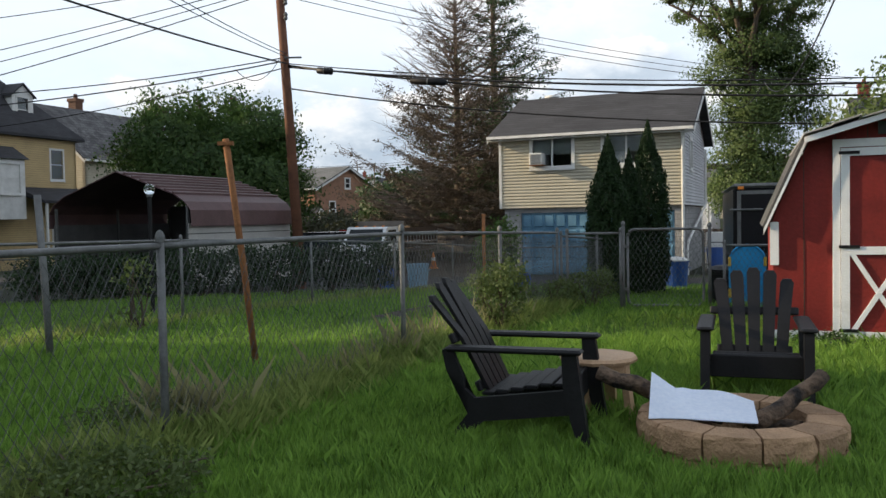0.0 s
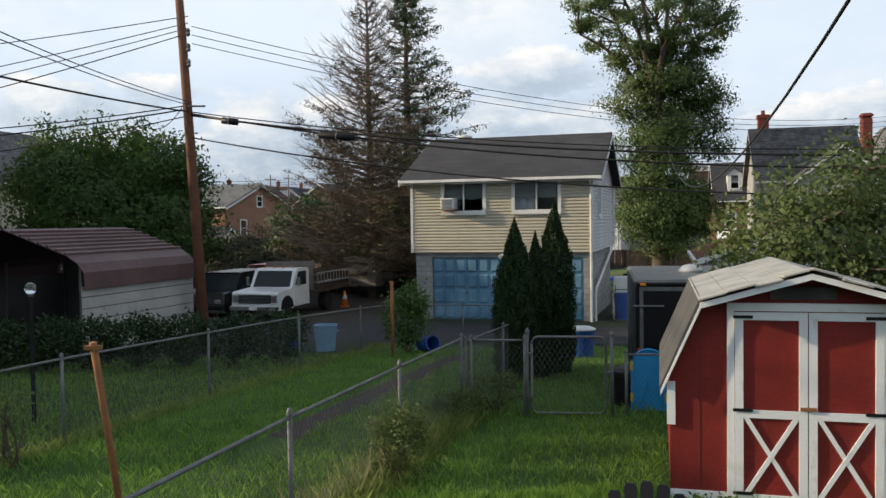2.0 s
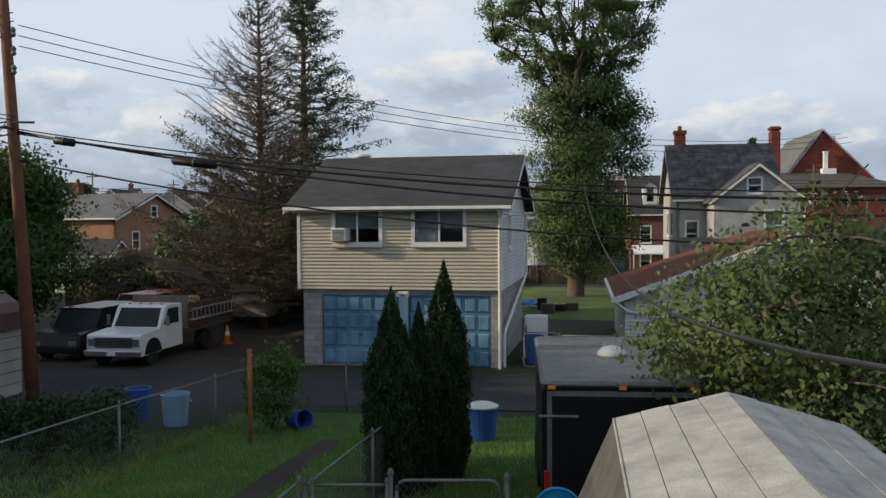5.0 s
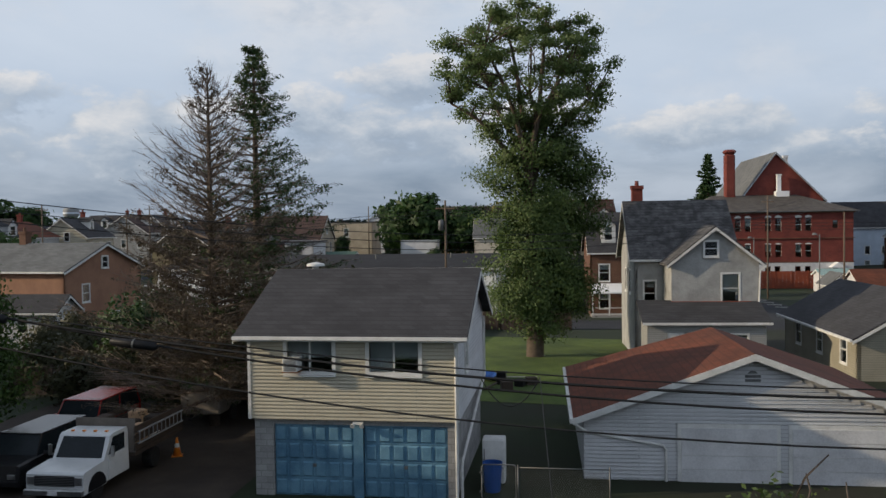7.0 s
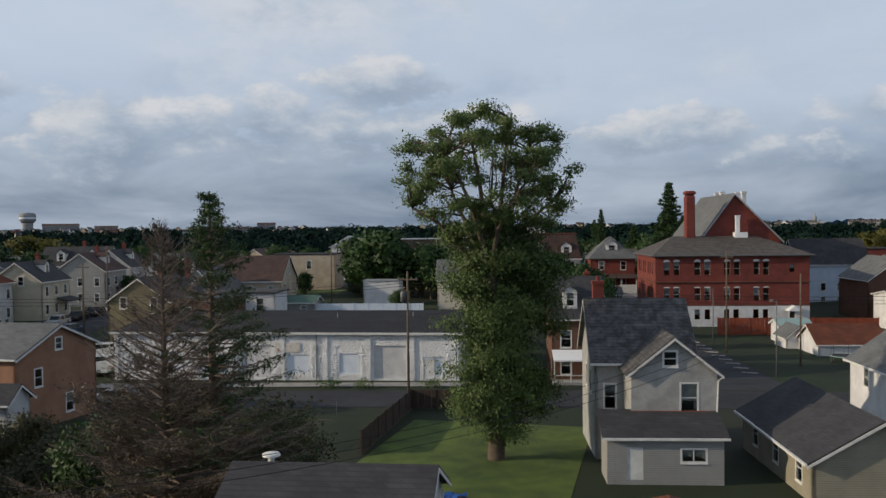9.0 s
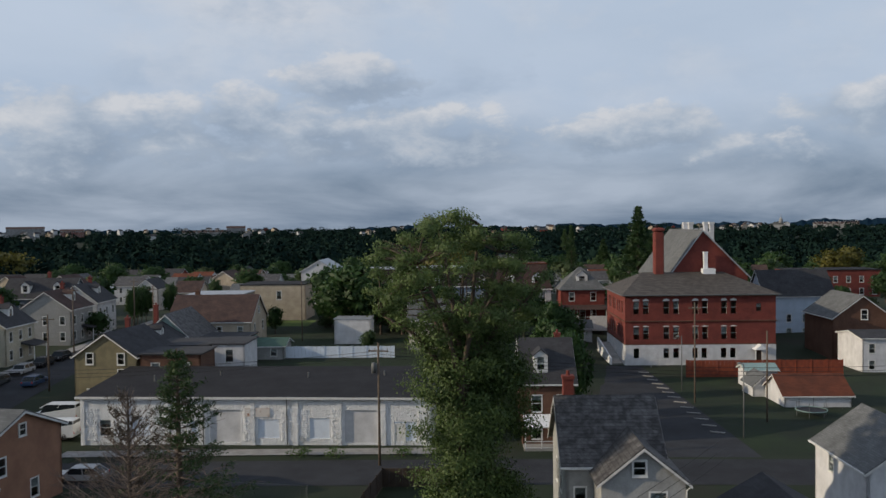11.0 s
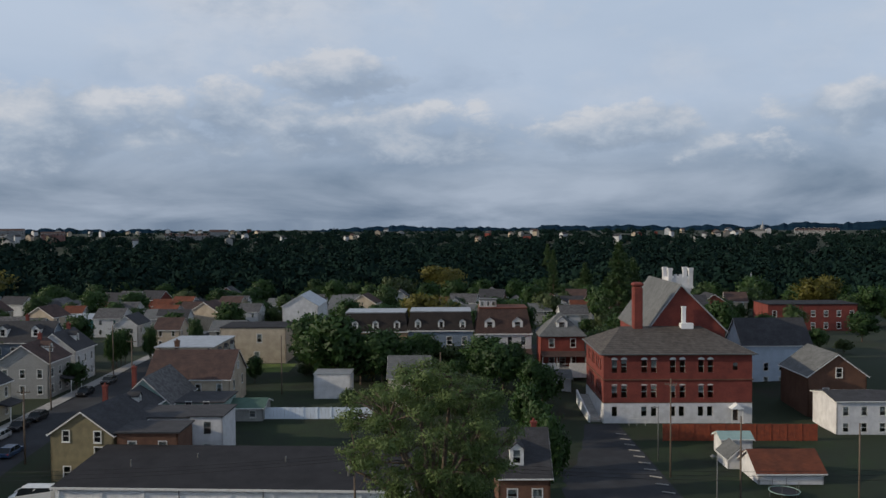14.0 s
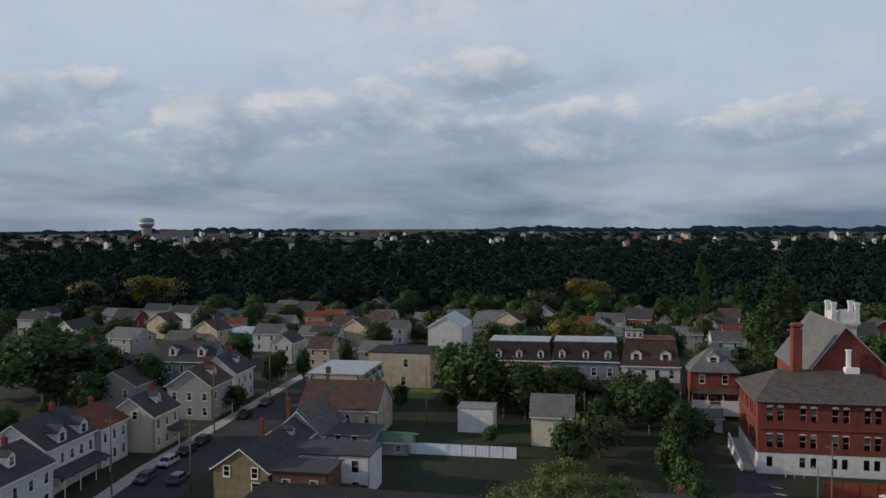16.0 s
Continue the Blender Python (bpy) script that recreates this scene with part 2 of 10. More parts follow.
def leafmat(name, c1, c2, trans=0.35, rough=0.55, patch_size=0.55, single=0.5):
    """Leaves: each one a little different, letting some light through."""
    m = bpy.data.materials.new(name)
    m.use_nodes = True
    n, l = m.node_tree.nodes, m.node_tree.links
    b = n["Principled BSDF"]
    b.inputs["Roughness"].default_value = rough
    b.inputs["Specular IOR Level"].default_value = 0.3
    gi = n.new("ShaderNodeNewGeometry")
    oi = n.new("ShaderNodeObjectInfo")
    co = n.new("ShaderNodeTexCoord")
    nz = n.new("ShaderNodeTexNoise"); nz.inputs["Scale"].default_value = patch_size; nz.inputs["Detail"].default_value = 3.0
    l.new(co.outputs["Object"], nz.inputs["Vector"])
    s = n.new("ShaderNodeMath"); s.operation = "MULTIPLY_ADD"; s.inputs[1].default_value = single
    l.new(gi.outputs["Random Per Island"], s.inputs[0])
    o2 = n.new("ShaderNodeMath"); o2.operation = "MULTIPLY_ADD"; o2.inputs[1].default_value = 0.35
    l.new(oi.outputs["Random"], o2.inputs[0])
    nh = n.new("ShaderNodeMath"); nh.operation = "MULTIPLY"; nh.inputs[1].default_value = 0.5
    l.new(nz.outputs["Fac"], nh.inputs[0]); l.new(nh.outputs[0], o2.inputs[2]); l.new(o2.outputs[0], s.inputs[2])
    r = n.new("ShaderNodeValToRGB")
    r.color_ramp.elements[0].color, r.color_ramp.elements[1].color = (*c1, 1), (*c2, 1)
    r.color_ramp.elements[0].position, r.color_ramp.elements[1].position = 0.25, 0.95
    l.new(s.outputs[0], r.inputs["Fac"]); l.new(r.outputs["Color"], b.inputs["Base Color"])
    t = n.new("ShaderNodeBsdfTranslucent"); l.new(r.outputs["Color"], t.inputs["Color"])
    mx = n.new("ShaderNodeMixShader"); mx.inputs["Fac"].default_value = trans
    l.new(b.outputs[0], mx.inputs[1]); l.new(t.outputs[0], mx.inputs[2])
    l.new(mx.outputs[0], n["Material Output"].inputs["Surface"])
    return m


def glassmat(name, tint=(0.75, 0.82, 0.85), rough=0.02):
    m = bpy.data.materials.new(name)
    m.use_nodes = True
    b = m.node_tree.nodes["Principled BSDF"]
    b.inputs["Base Color"].default_value = (*tint, 1)
    b.inputs["Roughness"].default_value, b.inputs["Transmission Weight"].default_value = rough, 1.0
    b.inputs["IOR"].default_value = 1.5
    return m


GLASS = glassmat("window_glass")
WHITE = mat("white_paint", (0.72, 0.72, 0.70), (0.56, 0.56, 0.54), 0.55, 2.0, 30, 0.15)
OLDWHITE = mat("weathered_white_paint", (0.78, 0.79, 0.80), (0.58, 0.59, 0.59), 0.6, 4.0, 60, 0.25, contrast=(0.24, 0.44))
# mortar lines of the sidings paint the shadow under each lap into the colour
SIDE_CREAM = mat("cream_siding", (0.52, 0.48, 0.37), (0.437, 0.403, 0.311), 0.6, 0.8, 50, 0.5, lap=0.115, brick=(3.6, 0.115, (0.55, 0.55, 0.55)), even=True)
SIDE_WHITE = mat("white_siding", (0.56, 0.57, 0.585), (0.47, 0.479, 0.491), 0.6, 0.8, 50, 0.5, lap=0.13, brick=(3.6, 0.13, (0.55, 0.55, 0.55)), even=True)
SIDE_GREY = mat("grey_siding", (0.33, 0.33, 0.32), (0.277, 0.277, 0.269), 0.6, 0.8, 50, 0.5, lap=0.13, brick=(3.6, 0.13, (0.55, 0.55, 0.55)), even=True)
SIDE_BLUE = mat("blue_grey_siding", (0.19, 0.24, 0.31), (0.16, 0.202, 0.26), 0.6, 0.8, 50, 0.5, lap=0.13, brick=(3.6, 0.13, (0.55, 0.55, 0.55)), even=True)
SIDE_TEAL = mat("teal_siding", (0.3, 0.42, 0.4), (0.252, 0.353, 0.336), 0.6, 0.8, 50, 0.5, lap=0.13, brick=(3.6, 0.13, (0.55, 0.55, 0.55)), even=True)
SIDE_YELLOW = mat("yellow_siding", (0.54, 0.4, 0.2), (0.454, 0.336, 0.168), 0.6, 0.8, 50, 0.5, lap=0.13, brick=(3.6, 0.13, (0.55, 0.55, 0.55)), even=True)
SIDE_OLIVE = mat("olive_stucco", (0.19, 0.165, 0.095), (0.13, 0.115, 0.07), 0.85, 0.9, 30, 0.4)
STUCCO_WHITE = mat("white_stucco", (0.66, 0.66, 0.67), (0.50, 0.50, 0.51), 0.85, 0.7, 20, 0.35)
STUCCO_BEIGE = mat("beige_stucco", (0.50, 0.43, 0.33), (0.36, 0.30, 0.23), 0.85, 0.5, 20, 0.35)
STUCCO_ORANGE = mat("orange_stucco", (0.33, 0.18, 0.115), (0.24, 0.13, 0.085), 0.85, 0.6, 20, 0.35)
BRICK = mat("red_brick", (0.235, 0.058, 0.044), (0.155, 0.040, 0.032), 0.85, 0.5, 25, 0.5, brick=(0.22, 0.075, (0.75, 0.68, 0.64)))
BRICK_BROWN = mat("brown_brick", (0.17, 0.092, 0.06), (0.12, 0.062, 0.042), 0.85, 0.5, 25, 0.5, brick=(0.22, 0.075, (0.75, 0.68, 0.62)))
BLOCK = mat("grey_block", (0.40, 0.40, 0.39), (0.28, 0.28, 0.28), 0.9, 1.2, 25, 0.4, brick=(0.4, 0.2, (0.6, 0.6, 0.6)))
WALL_BLOCK = mat("white_painted_block", (0.80, 0.81, 0.82), (0.66, 0.67, 0.68), 0.7, 0.8, 5, 1.0, dist=0.16)
CONCRETE = mat("concrete", (0.36, 0.35, 0.33), (0.24, 0.23, 0.22), 0.9, 1.0, 30, 0.35)
ROOF_DARK = mat("dark_shingle", (0.062, 0.062, 0.068), (0.040, 0.040, 0.045), 0.9, 0.6, 25, 0.5, lap=0.11, brick=(0.5, 0.11, (0.55, 0.55, 0.55)))
ROOF_SLATE = mat("grey_slate", (0.150, 0.145, 0.145), (0.060, 0.057, 0.058), 0.7, 1.6, 12, 0.6, lap=0.20, brick=(0.42, 0.20, (0.32, 0.32, 0.32)), contrast=(0.40, 0.62))
ROOF_BROWN = mat("brown_shingle", (0.10, 0.060, 0.05), (0.06, 0.038, 0.034), 0.9, 0.6, 20, 0.5, lap=0.11, brick=(0.5, 0.11, (0.55, 0.55, 0.55)))
ROOF_RUST = mat("rust_red_shingle", (0.175, 0.052, 0.026), (0.105, 0.036, 0.020), 0.9, 0.5, 20, 0.5, lap=0.10, brick=(0.5, 0.10, (0.6, 0.6, 0.6)))
ROOF_GREY = mat("light_grey_shingle", (0.17, 0.175, 0.178), (0.115, 0.12, 0.122), 0.9, 0.6, 20, 0.5, lap=0.11, brick=(0.5, 0.11, (0.6, 0.6, 0.6)))
ROOF_FLAT = mat("tar_roof", (0.034, 0.034, 0.038), (0.022, 0.022, 0.025), 0.9, 0.35, 12, 0.3, spec=0.15)
TIN = mat("tin_roof", (0.42, 0.44, 0.46), (0.30, 0.31, 0.33), 0.45, 0.8, 12, 0.2, metal=0.4)
ASPHALT = mat("asphalt", (0.044, 0.046, 0.052), (0.028, 0.029, 0.033), 0.92, 0.25, 60, 0.3, spec=0.2)
DIRT = mat("dirt", (0.048, 0.038, 0.030), (0.028, 0.022, 0.018), 0.95, 0.7, 25, 0.5)
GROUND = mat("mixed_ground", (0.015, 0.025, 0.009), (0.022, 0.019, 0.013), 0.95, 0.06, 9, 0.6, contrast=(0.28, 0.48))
# lawn with the sunlight put into its colour
SUNLAWN = mat("sunlit_lawn", (0.115, 0.160, 0.030), (0.050, 0.080, 0.018), 0.95, 0.35, 25, 0.8, dist=0.05)
# lawn darkened in its colour for the shade over the back lots
LOTGRASS = mat("shaded_lot_grass", (0.016, 0.032, 0.008), (0.009, 0.016, 0.007), 0.95, 0.12, 10, 0.8, dist=0.05)
LAWN = mat("lawn", (0.060, 0.130, 0.018), (0.030, 0.070, 0.011), 0.95, 0.8, 45, 0.8, dist=0.05)
BARK = mat("bark", (0.13, 0.10, 0.075), (0.07, 0.055, 0.042), 0.95, 3.0, 14, 0.8, dist=0.05)
POLEWOOD = mat("creosoted_pole", (0.17, 0.075, 0.04), (0.10, 0.045, 0.028), 0.85, 2.0, 30, 0.4)
POLEGREY = mat("weathered_pole", (0.16, 0.12, 0.09), (0.10, 0.08, 0.06), 0.9, 2.0, 30, 0.4)
CABLE = mat("black_cable", (0.015, 0.015, 0.017), (0.01, 0.01, 0.01), 0.6, 3, 30, 0.1)
GALV = mat("galvanised_steel", (0.19, 0.195, 0.195), (0.12, 0.125, 0.125), 0.6, 6.0, 60, 0.15, metal=0.45)
RUST = mat("rusty_steel", (0.30, 0.13, 0.05), (0.20, 0.09, 0.04), 0.85, 6.0, 50, 0.35)
FENCE_WHITE = mat("white_vinyl", (0.70, 0.77, 0.86), (0.63, 0.69, 0.78), 0.5, 1.0, 20, 0.1)
FENCE_RED = mat("red_stained_wood", (0.30, 0.07, 0.03), (0.18, 0.045, 0.025), 0.8, 1.5, 30, 0.4)
FENCE_DARK = mat("dark_wood_fence", (0.075, 0.055, 0.042), (0.045, 0.034, 0.028), 0.9, 1.5, 30, 0.4)
BLACK = mat("black_plastic", (0.014, 0.014, 0.016), (0.009, 0.009, 0.010), 0.5, 4, 60, 0.12, spec=0.22)
RUBBER = mat("tyre_rubber", (0.02, 0.02, 0.02), (0.012, 0.012, 0.012), 0.85, 5, 40, 0.2)
CHROME = mat("dull_chrome", (0.5, 0.5, 0.5), (0.35, 0.35, 0.35), 0.3, 4, 30, 0.05, metal=0.9)
L_LOCUST = leafmat("locust_leaves", (0.046, 0.082, 0.028), (0.135, 0.190, 0.064))
L_TOWN = leafmat("town_tree_leaves", (0.024, 0.050, 0.016), (0.058, 0.098, 0.030), 0.25)
L_MIXED = leafmat("dull_town_leaves", (0.030, 0.050, 0.018), (0.070, 0.095, 0.034), 0.25)
L_TREE = leafmat("tree_leaves", (0.036, 0.076, 0.020), (0.10, 0.165, 0.042))
L_DARK = leafmat("dark_leaves", (0.018, 0.045, 0.014), (0.045, 0.090, 0.024))
L_YELLOW = leafmat("turning_leaves", (0.085, 0.085, 0.018), (0.17, 0.155, 0.034))
L_NEEDLE = leafmat("needles", (0.022, 0.050, 0.018), (0.055, 0.095, 0.026), 0.15)
L_BROWN = leafmat("dry_needles", (0.048, 0.038, 0.024), (0.105, 0.082, 0.052), 0.15)
L_CEDAR = leafmat("arborvitae_scales", (0.008, 0.024, 0.008), (0.030, 0.062, 0.016), 0.15)
WIRE = mat("wire", (0.13, 0.135, 0.14), (0.09, 0.092, 0.095), 0.6, 6.0, 60, 0.1, metal=0.4)
TWIG = mat("dead_twig", (0.22, 0.175, 0.145), (0.13, 0.10, 0.083), 0.95, 3.0, 20, 0.5)
L_GRASS = leafmat("grass_blades", (0.038, 0.105, 0.016), (0.24, 0.40, 0.070), 0.45, 0.5, 1.6, 0.55)
L_SHRUB = leafmat("shrub_leaves", (0.050, 0.085, 0.022), (0.12, 0.16, 0.050), 0.35)


# ---- builders ----
class Mesh:
    """Collects vertices and faces."""

    def __init__(self):
        self.v, self.f = [], []

    def add(self, v, f):
        o = len(self.v)
        self.v += [tuple(p) for p in v]
        self.f += [tuple(i + o for i in q) for q in f]
        return self

    def box(self, x0, y0, z0, x1, y1, z1, m=None):
        v = [(x, y, z) for z in (z0, z1) for x, y in ((x0, y0), (x1, y0), (x1, y1), (x0, y1))]
        if m is not None:
            v = [m @ Vector(p) for p in v]
        return self.add(v, [(3, 2, 1, 0), (4, 5, 6, 7), (0, 1, 5, 4), (1, 2, 6, 5), (2, 3, 7, 6), (3, 0, 4, 7)])

    def bevelbox(self, x0, y0, z0, x1, y1, z1, b=0.01, m=None):
        v = []
        for z, e in ((z0, b), (z0 + b, 0), (z1 - b, 0), (z1, b)):
            for x, y in ((x0 + b + e, y0 + e), (x1 - b - e, y0 + e), (x1 - e, y0 + b + e), (x1 - e, y1 - b - e), (x1 - b - e, y1 - e), (x0 + b + e, y1 - e), (x0 + e, y1 - b - e), (x0 + e, y0 + b + e)):
                v.append((x, y, z))
        f = [tuple(range(7, -1, -1)), tuple(range(24, 32))]
        for k in range(3):
            f += [(8 * k + i, 8 * k + (i + 1) % 8, 8 * k + 8 + (i + 1) % 8, 8 * k + 8 + i) for i in range(8)]
        if m is not None:
            v = [m @ Vector(p) for p in v]
        return self.add(v, f)

    def prism(self, pts, vec):
        """A polygon (list of points) swept along vec."""
        n = len(pts)
        vec = Vector(vec)
        v = [Vector(p) for p in pts] + [Vector(p) + vec for p in pts]
        return self.add(v, [tuple(range(n - 1, -1, -1)), tuple(range(n, 2 * n))] + [(i, (i + 1) % n, n + (i + 1) % n, n + i) for i in range(n)])

    def tube(self, path, radii, n=8, caps=True):
        path = [Vector(p) for p in path]
        if not hasattr(radii, "__len__"):
            radii = [radii] * len(path)
        v, f = [], []
        for i, (p, r) in enumerate(zip(path, radii)):
            d = (path[min(i + 1, len(path) - 1)] - path[max(i - 1, 0)]).normalized()
            a = d.cross(Vector((0, 0, 1)) if abs(d.z) < 0.9 else Vector((1, 0, 0))).normalized()
            b = d.cross(a)
            v += [p + (a * math.cos(t) + b * math.sin(t)) * r for t in (2 * math.pi * k / n for k in range(n))]
        for i in range(len(path) - 1):
            f += [(i * n + k, i * n + (k + 1) % n, (i + 1) * n + (k + 1) % n, (i + 1) * n + k) for k in range(n)]
        if caps:
            f += [tuple(range(n - 1, -1, -1)), tuple(range(len(v) - n, len(v)))]
        return self.add(v, f)

    def lathe(self, prof, n=16, m=None):
        """prof: (radius, height) pairs, from the bottom to the top."""
        v = [(r * math.cos(2 * math.pi * k / n), r * math.sin(2 * math.pi * k / n), z) for r, z in prof for k in range(n)]
        f = [(i * n + k, i * n + (k + 1) % n, (i + 1) * n + (k + 1) % n, (i + 1) * n + k) for i in range(len(prof) - 1) for k in range(n)]
        f += [tuple(range(n - 1, -1, -1)), tuple(range(len(v) - n, len(v)))]
        if m is not None:
            v = [m @ Vector(p) for p in v]
        return self.add(v, f)


WELDED = {"wall", "wing", "lean_to", "roof", "dormer", "dormer_roof", "wing_roof", "shaft", "gable_wall", "fascia", "cornice", "rear_block", "rear_roof", "chimney"}


def weld(b):
    """Joins corners that meet and drops the faces between two pieces."""
    ids, remap, verts = {}, [], []
    for p in b.v:
        k = (round(p[0], 4), round(p[1], 4), round(p[2], 4))
        if k not in ids:
            ids[k] = len(verts)
            verts.append(p)
        remap.append(ids[k])
    count = collections.Counter(frozenset(remap[i] for i in f) for f in b.f)
    faces = [tuple(remap[i] for i in f) for f in b.f]
    b.v, b.f = verts, [f for f in faces if count[frozenset(f)] == 1 and len(set(f)) == len(f)]


def tomesh(name, b, material, smooth=False):
    if name in WELDED:
        weld(b)
    me = bpy.data.meshes.new(name)
    me.from_pydata([tuple(p) for p in b.v], [], b.f)
    me.materials.append(material)
    if smooth:
        me.polygons.foreach_set("use_smooth", [True] * len(me.polygons))
    me.update()
    return me


def part(name, b, material, parent, label="", smooth=False):
    ob = new(name, b if isinstance(b, bpy.types.Mesh) else tomesh(name, b, material, smooth))
    ob.parent = parent
    return tagged(ob, label)


def thing(name, m, label, category, group="", kind=""):
    ob = new(name)
    ob.empty_display_size = 0.2
    ob.matrix_basis = m
    return tagged(ob, label, category, group, kind)


def solid(name, b, material, label, category, group="", kind="", smooth=False, m=None):
    ob = new(name, b if isinstance(b, bpy.types.Mesh) else tomesh(name, b, material, smooth))
    if m is not None:
        ob.matrix_basis = m
    return tagged(ob, label, category, group, kind)


PROFILE_L = [(0, .02), (7, 0), (12, -.12), (17.5, -.36), (25, -.8), (32, -.9), (60, -1.3), (95, -2.2), (106, -2.4), (125, -.6), (140, .4), (175, .6), (200, .8), (260, 0), (350, -4), (500, -10), (700, -7), (1000, 3), (1500, 9), (2500, 6), (5000, -10)]
PROFILE_R = [(0, .02), (7, 0), (12, -.12), (17.5, -.36), (25, -.8), (32, -.9), (60, -1.3), (95, -2.2), (160, -2.9), (185, -2.0), (210, .6), (260, 0), (350, -4), (500, -10), (700, -7), (1000, 3), (1500, 9), (2500, 6), (5000, -10)]


def smooth01(x, a, b):
    k = min(1, max(0, (x - a) / (b - a)))
    return k * k * (3 - 2 * k)


def land(x, y):
    """Height of the ground."""
    r = math.hypot(x, max(y, 0))
    k = smooth01(x * .875 - y * .485, -16, -5)
    a = np.interp(r, [p[0] for p in PROFILE_L], [p[1] for p in PROFILE_L])
    b = np.interp(r, [p[0] for p in PROFILE_R], [p[1] for p in PROFILE_R])
    return float(a * (1 - k) + b * k)


def frame_uv(degrees):
    a = radians(degrees)
    return lambda u, v: (u * math.cos(a) + v * math.sin(a), -u * math.sin(a) + v * math.cos(a))


YARD = frame_uv(20.5)   # the yard, the alley and the garages
TOWN = frame_uv(29.0)   # the blocks past the alley
GRID = frame_uv(18.5)   # the blocks round the school
LANE = frame_uv(17.0)   # the side street with the parked cars


def at(fr, u, v, z=None, degrees=0.0):
    x, y = fr(u, v)
    rz = {YARD: -20.5, TOWN: -29.0, GRID: -18.5, LANE: -17.0}[fr]
    return pose(x, y, land(x, y) if z is None else z, 0, 0, rz + degrees)


def patch(name, fr, u0, v0, u1, v1, lift, material, label, category, step=2.0):
    """A sheet that lies on the ground."""
    nu, nv = max(1, round((u1 - u0) / step)), max(1, round((v1 - v0) / step))
    v, f = [], []
    for j in range(nv + 1):
        for i in range(nu + 1):
            x, y = fr(u0 + (u1 - u0) * i / nu, v0 + (v1 - v0) * j / nv)
            v.append((x, y, land(x, y) + lift))
    for j in range(nv):
        f += [(j * (nu + 1) + i, j * (nu + 1) + i + 1, (j + 1) * (nu + 1) + i + 1, (j + 1) * (nu + 1) + i) for i in range(nu)]
    return solid(name, Mesh().add(v, f), material, label, category, kind="structure")


WINDOWS = {}
shades = [True, random.Random(3)]   # roller shades behind a share of the panes
LINEN = mat("pale_linen", (0.42, 0.42, 0.40), (0.33, 0.33, 0.31), 0.9, 1.0, 40, 0.1)


def window(parent, m, w, h, frame_mat=None, style="hung", dark_room=False, t=0.12):
    """A window with its panes; m: pose of the middle of the sill, y pointing into the wall."""
    frame_mat = frame_mat or WHITE
    key = (round(w, 2), round(h, 2), frame_mat.name, style, t)
    if key not in WINDOWS:
        b = Mesh()
        b.box(-w / 2 - t, -0.05, -t, w / 2 + t, 0.10, 0.0).box(-w / 2 - t, -0.05, h, w / 2 + t, 0.10, h + t)
        b.box(-w / 2 - t, -0.047, 0, -w / 2, 0.10, h).box(w / 2, -0.047, 0, w / 2 + t, 0.10, h)
        if style == "hung":
            b.box(-w / 2, 0.01, h * 0.5 - 0.03, w / 2, 0.08, h * 0.5 + 0.03)
        if style == "slide":
            b.box(-0.03, 0.01, 0, 0.03, 0.08, h)
        fm = tomesh("window", b, frame_mat)
        sm = tomesh("sill", Mesh().box(-w / 2 - 0.13, -0.10, -t - 0.05, w / 2 + 0.13, 0.04, -t - 0.004), frame_mat)
        pm = tomesh("pane", Mesh().box(-w / 2, 0.035, 0, w / 2, 0.047, h), GLASS)
        WINDOWS[key] = fm, pm, sm
    fm, pm, sm = WINDOWS[key]
    ob = new("window", fm)
    ob.parent, ob.matrix_basis = parent, m
    for n, d in (("pane", pm), ("sill", sm)):
        o = new(n, d)
        o.parent = ob
    if shades[0] and not dark_room and shades[1].random() < 0.55:
        k2 = shades[1].choice((0.3, 0.5, 0.62))
        if (key, k2) not in WINDOWS:
            WINDOWS[key, k2] = tomesh("shade", Mesh().box(-w / 2 + 0.02, 0.075, h * (1 - k2), w / 2 - 0.02, 0.085, h - 0.01), LINEN)
        o = new("shade", WINDOWS[key, k2])
        o.parent = ob
    # black sheet in place of the unlit room where the wall has no hole
    if dark_room:
        part("dark_blind", Mesh().box(-w / 2, 0.050, 0, w / 2, 0.057, h), BLACK, ob)
    return ob


def panel(b, m, w, h, holes, t=0.2, z0=0.0):
    """A wall w wide from z0 to h with holes (x0, z0, x1, z1), t thick towards +y; m places it."""
    xs = sorted({0, w, *[q for o in holes for q in (o[0], o[2])]})
    zs = sorted({z0, h, *[q for o in holes for q in (o[1], o[3])]})
    for a, c in zip(xs, xs[1:]):
        for e, g in zip(zs, zs[1:]):
            if not any(o[0] - 1e-6 <= a and c <= o[2] + 1e-6 and o[1] - 1e-6 <= e and g <= o[3] + 1e-6 for o in holes):
                b.box(a, 0, e, c, t, g, m)


def gable_roof(w, d, eave, rise, axis, over, t=0.14):
    """Two slopes over a w x d plan. axis: the way that the ridge runs."""
    b = Mesh()
    if axis == "x":
        half, run = d / 2, w
    else:
        half, run = w / 2, d
    k = rise / half
    sec = [(-over, eave - over * k), (half, eave + rise), (2 * half + over, eave - over * k)]
    for p, q in ((sec[0], sec[1]), (sec[1], sec[2])):
        quad = [(p[0], p[1]), (q[0], q[1]), (q[0], q[1] + t), (p[0], p[1] + t)]
        if axis == "x":
            b.prism([(-over, s, z) for s, z in quad], (run + 2 * over, 0, 0))
        else:
            b.prism([(s, -over, z) for s, z in quad], (0, run + 2 * over, 0))
    return b


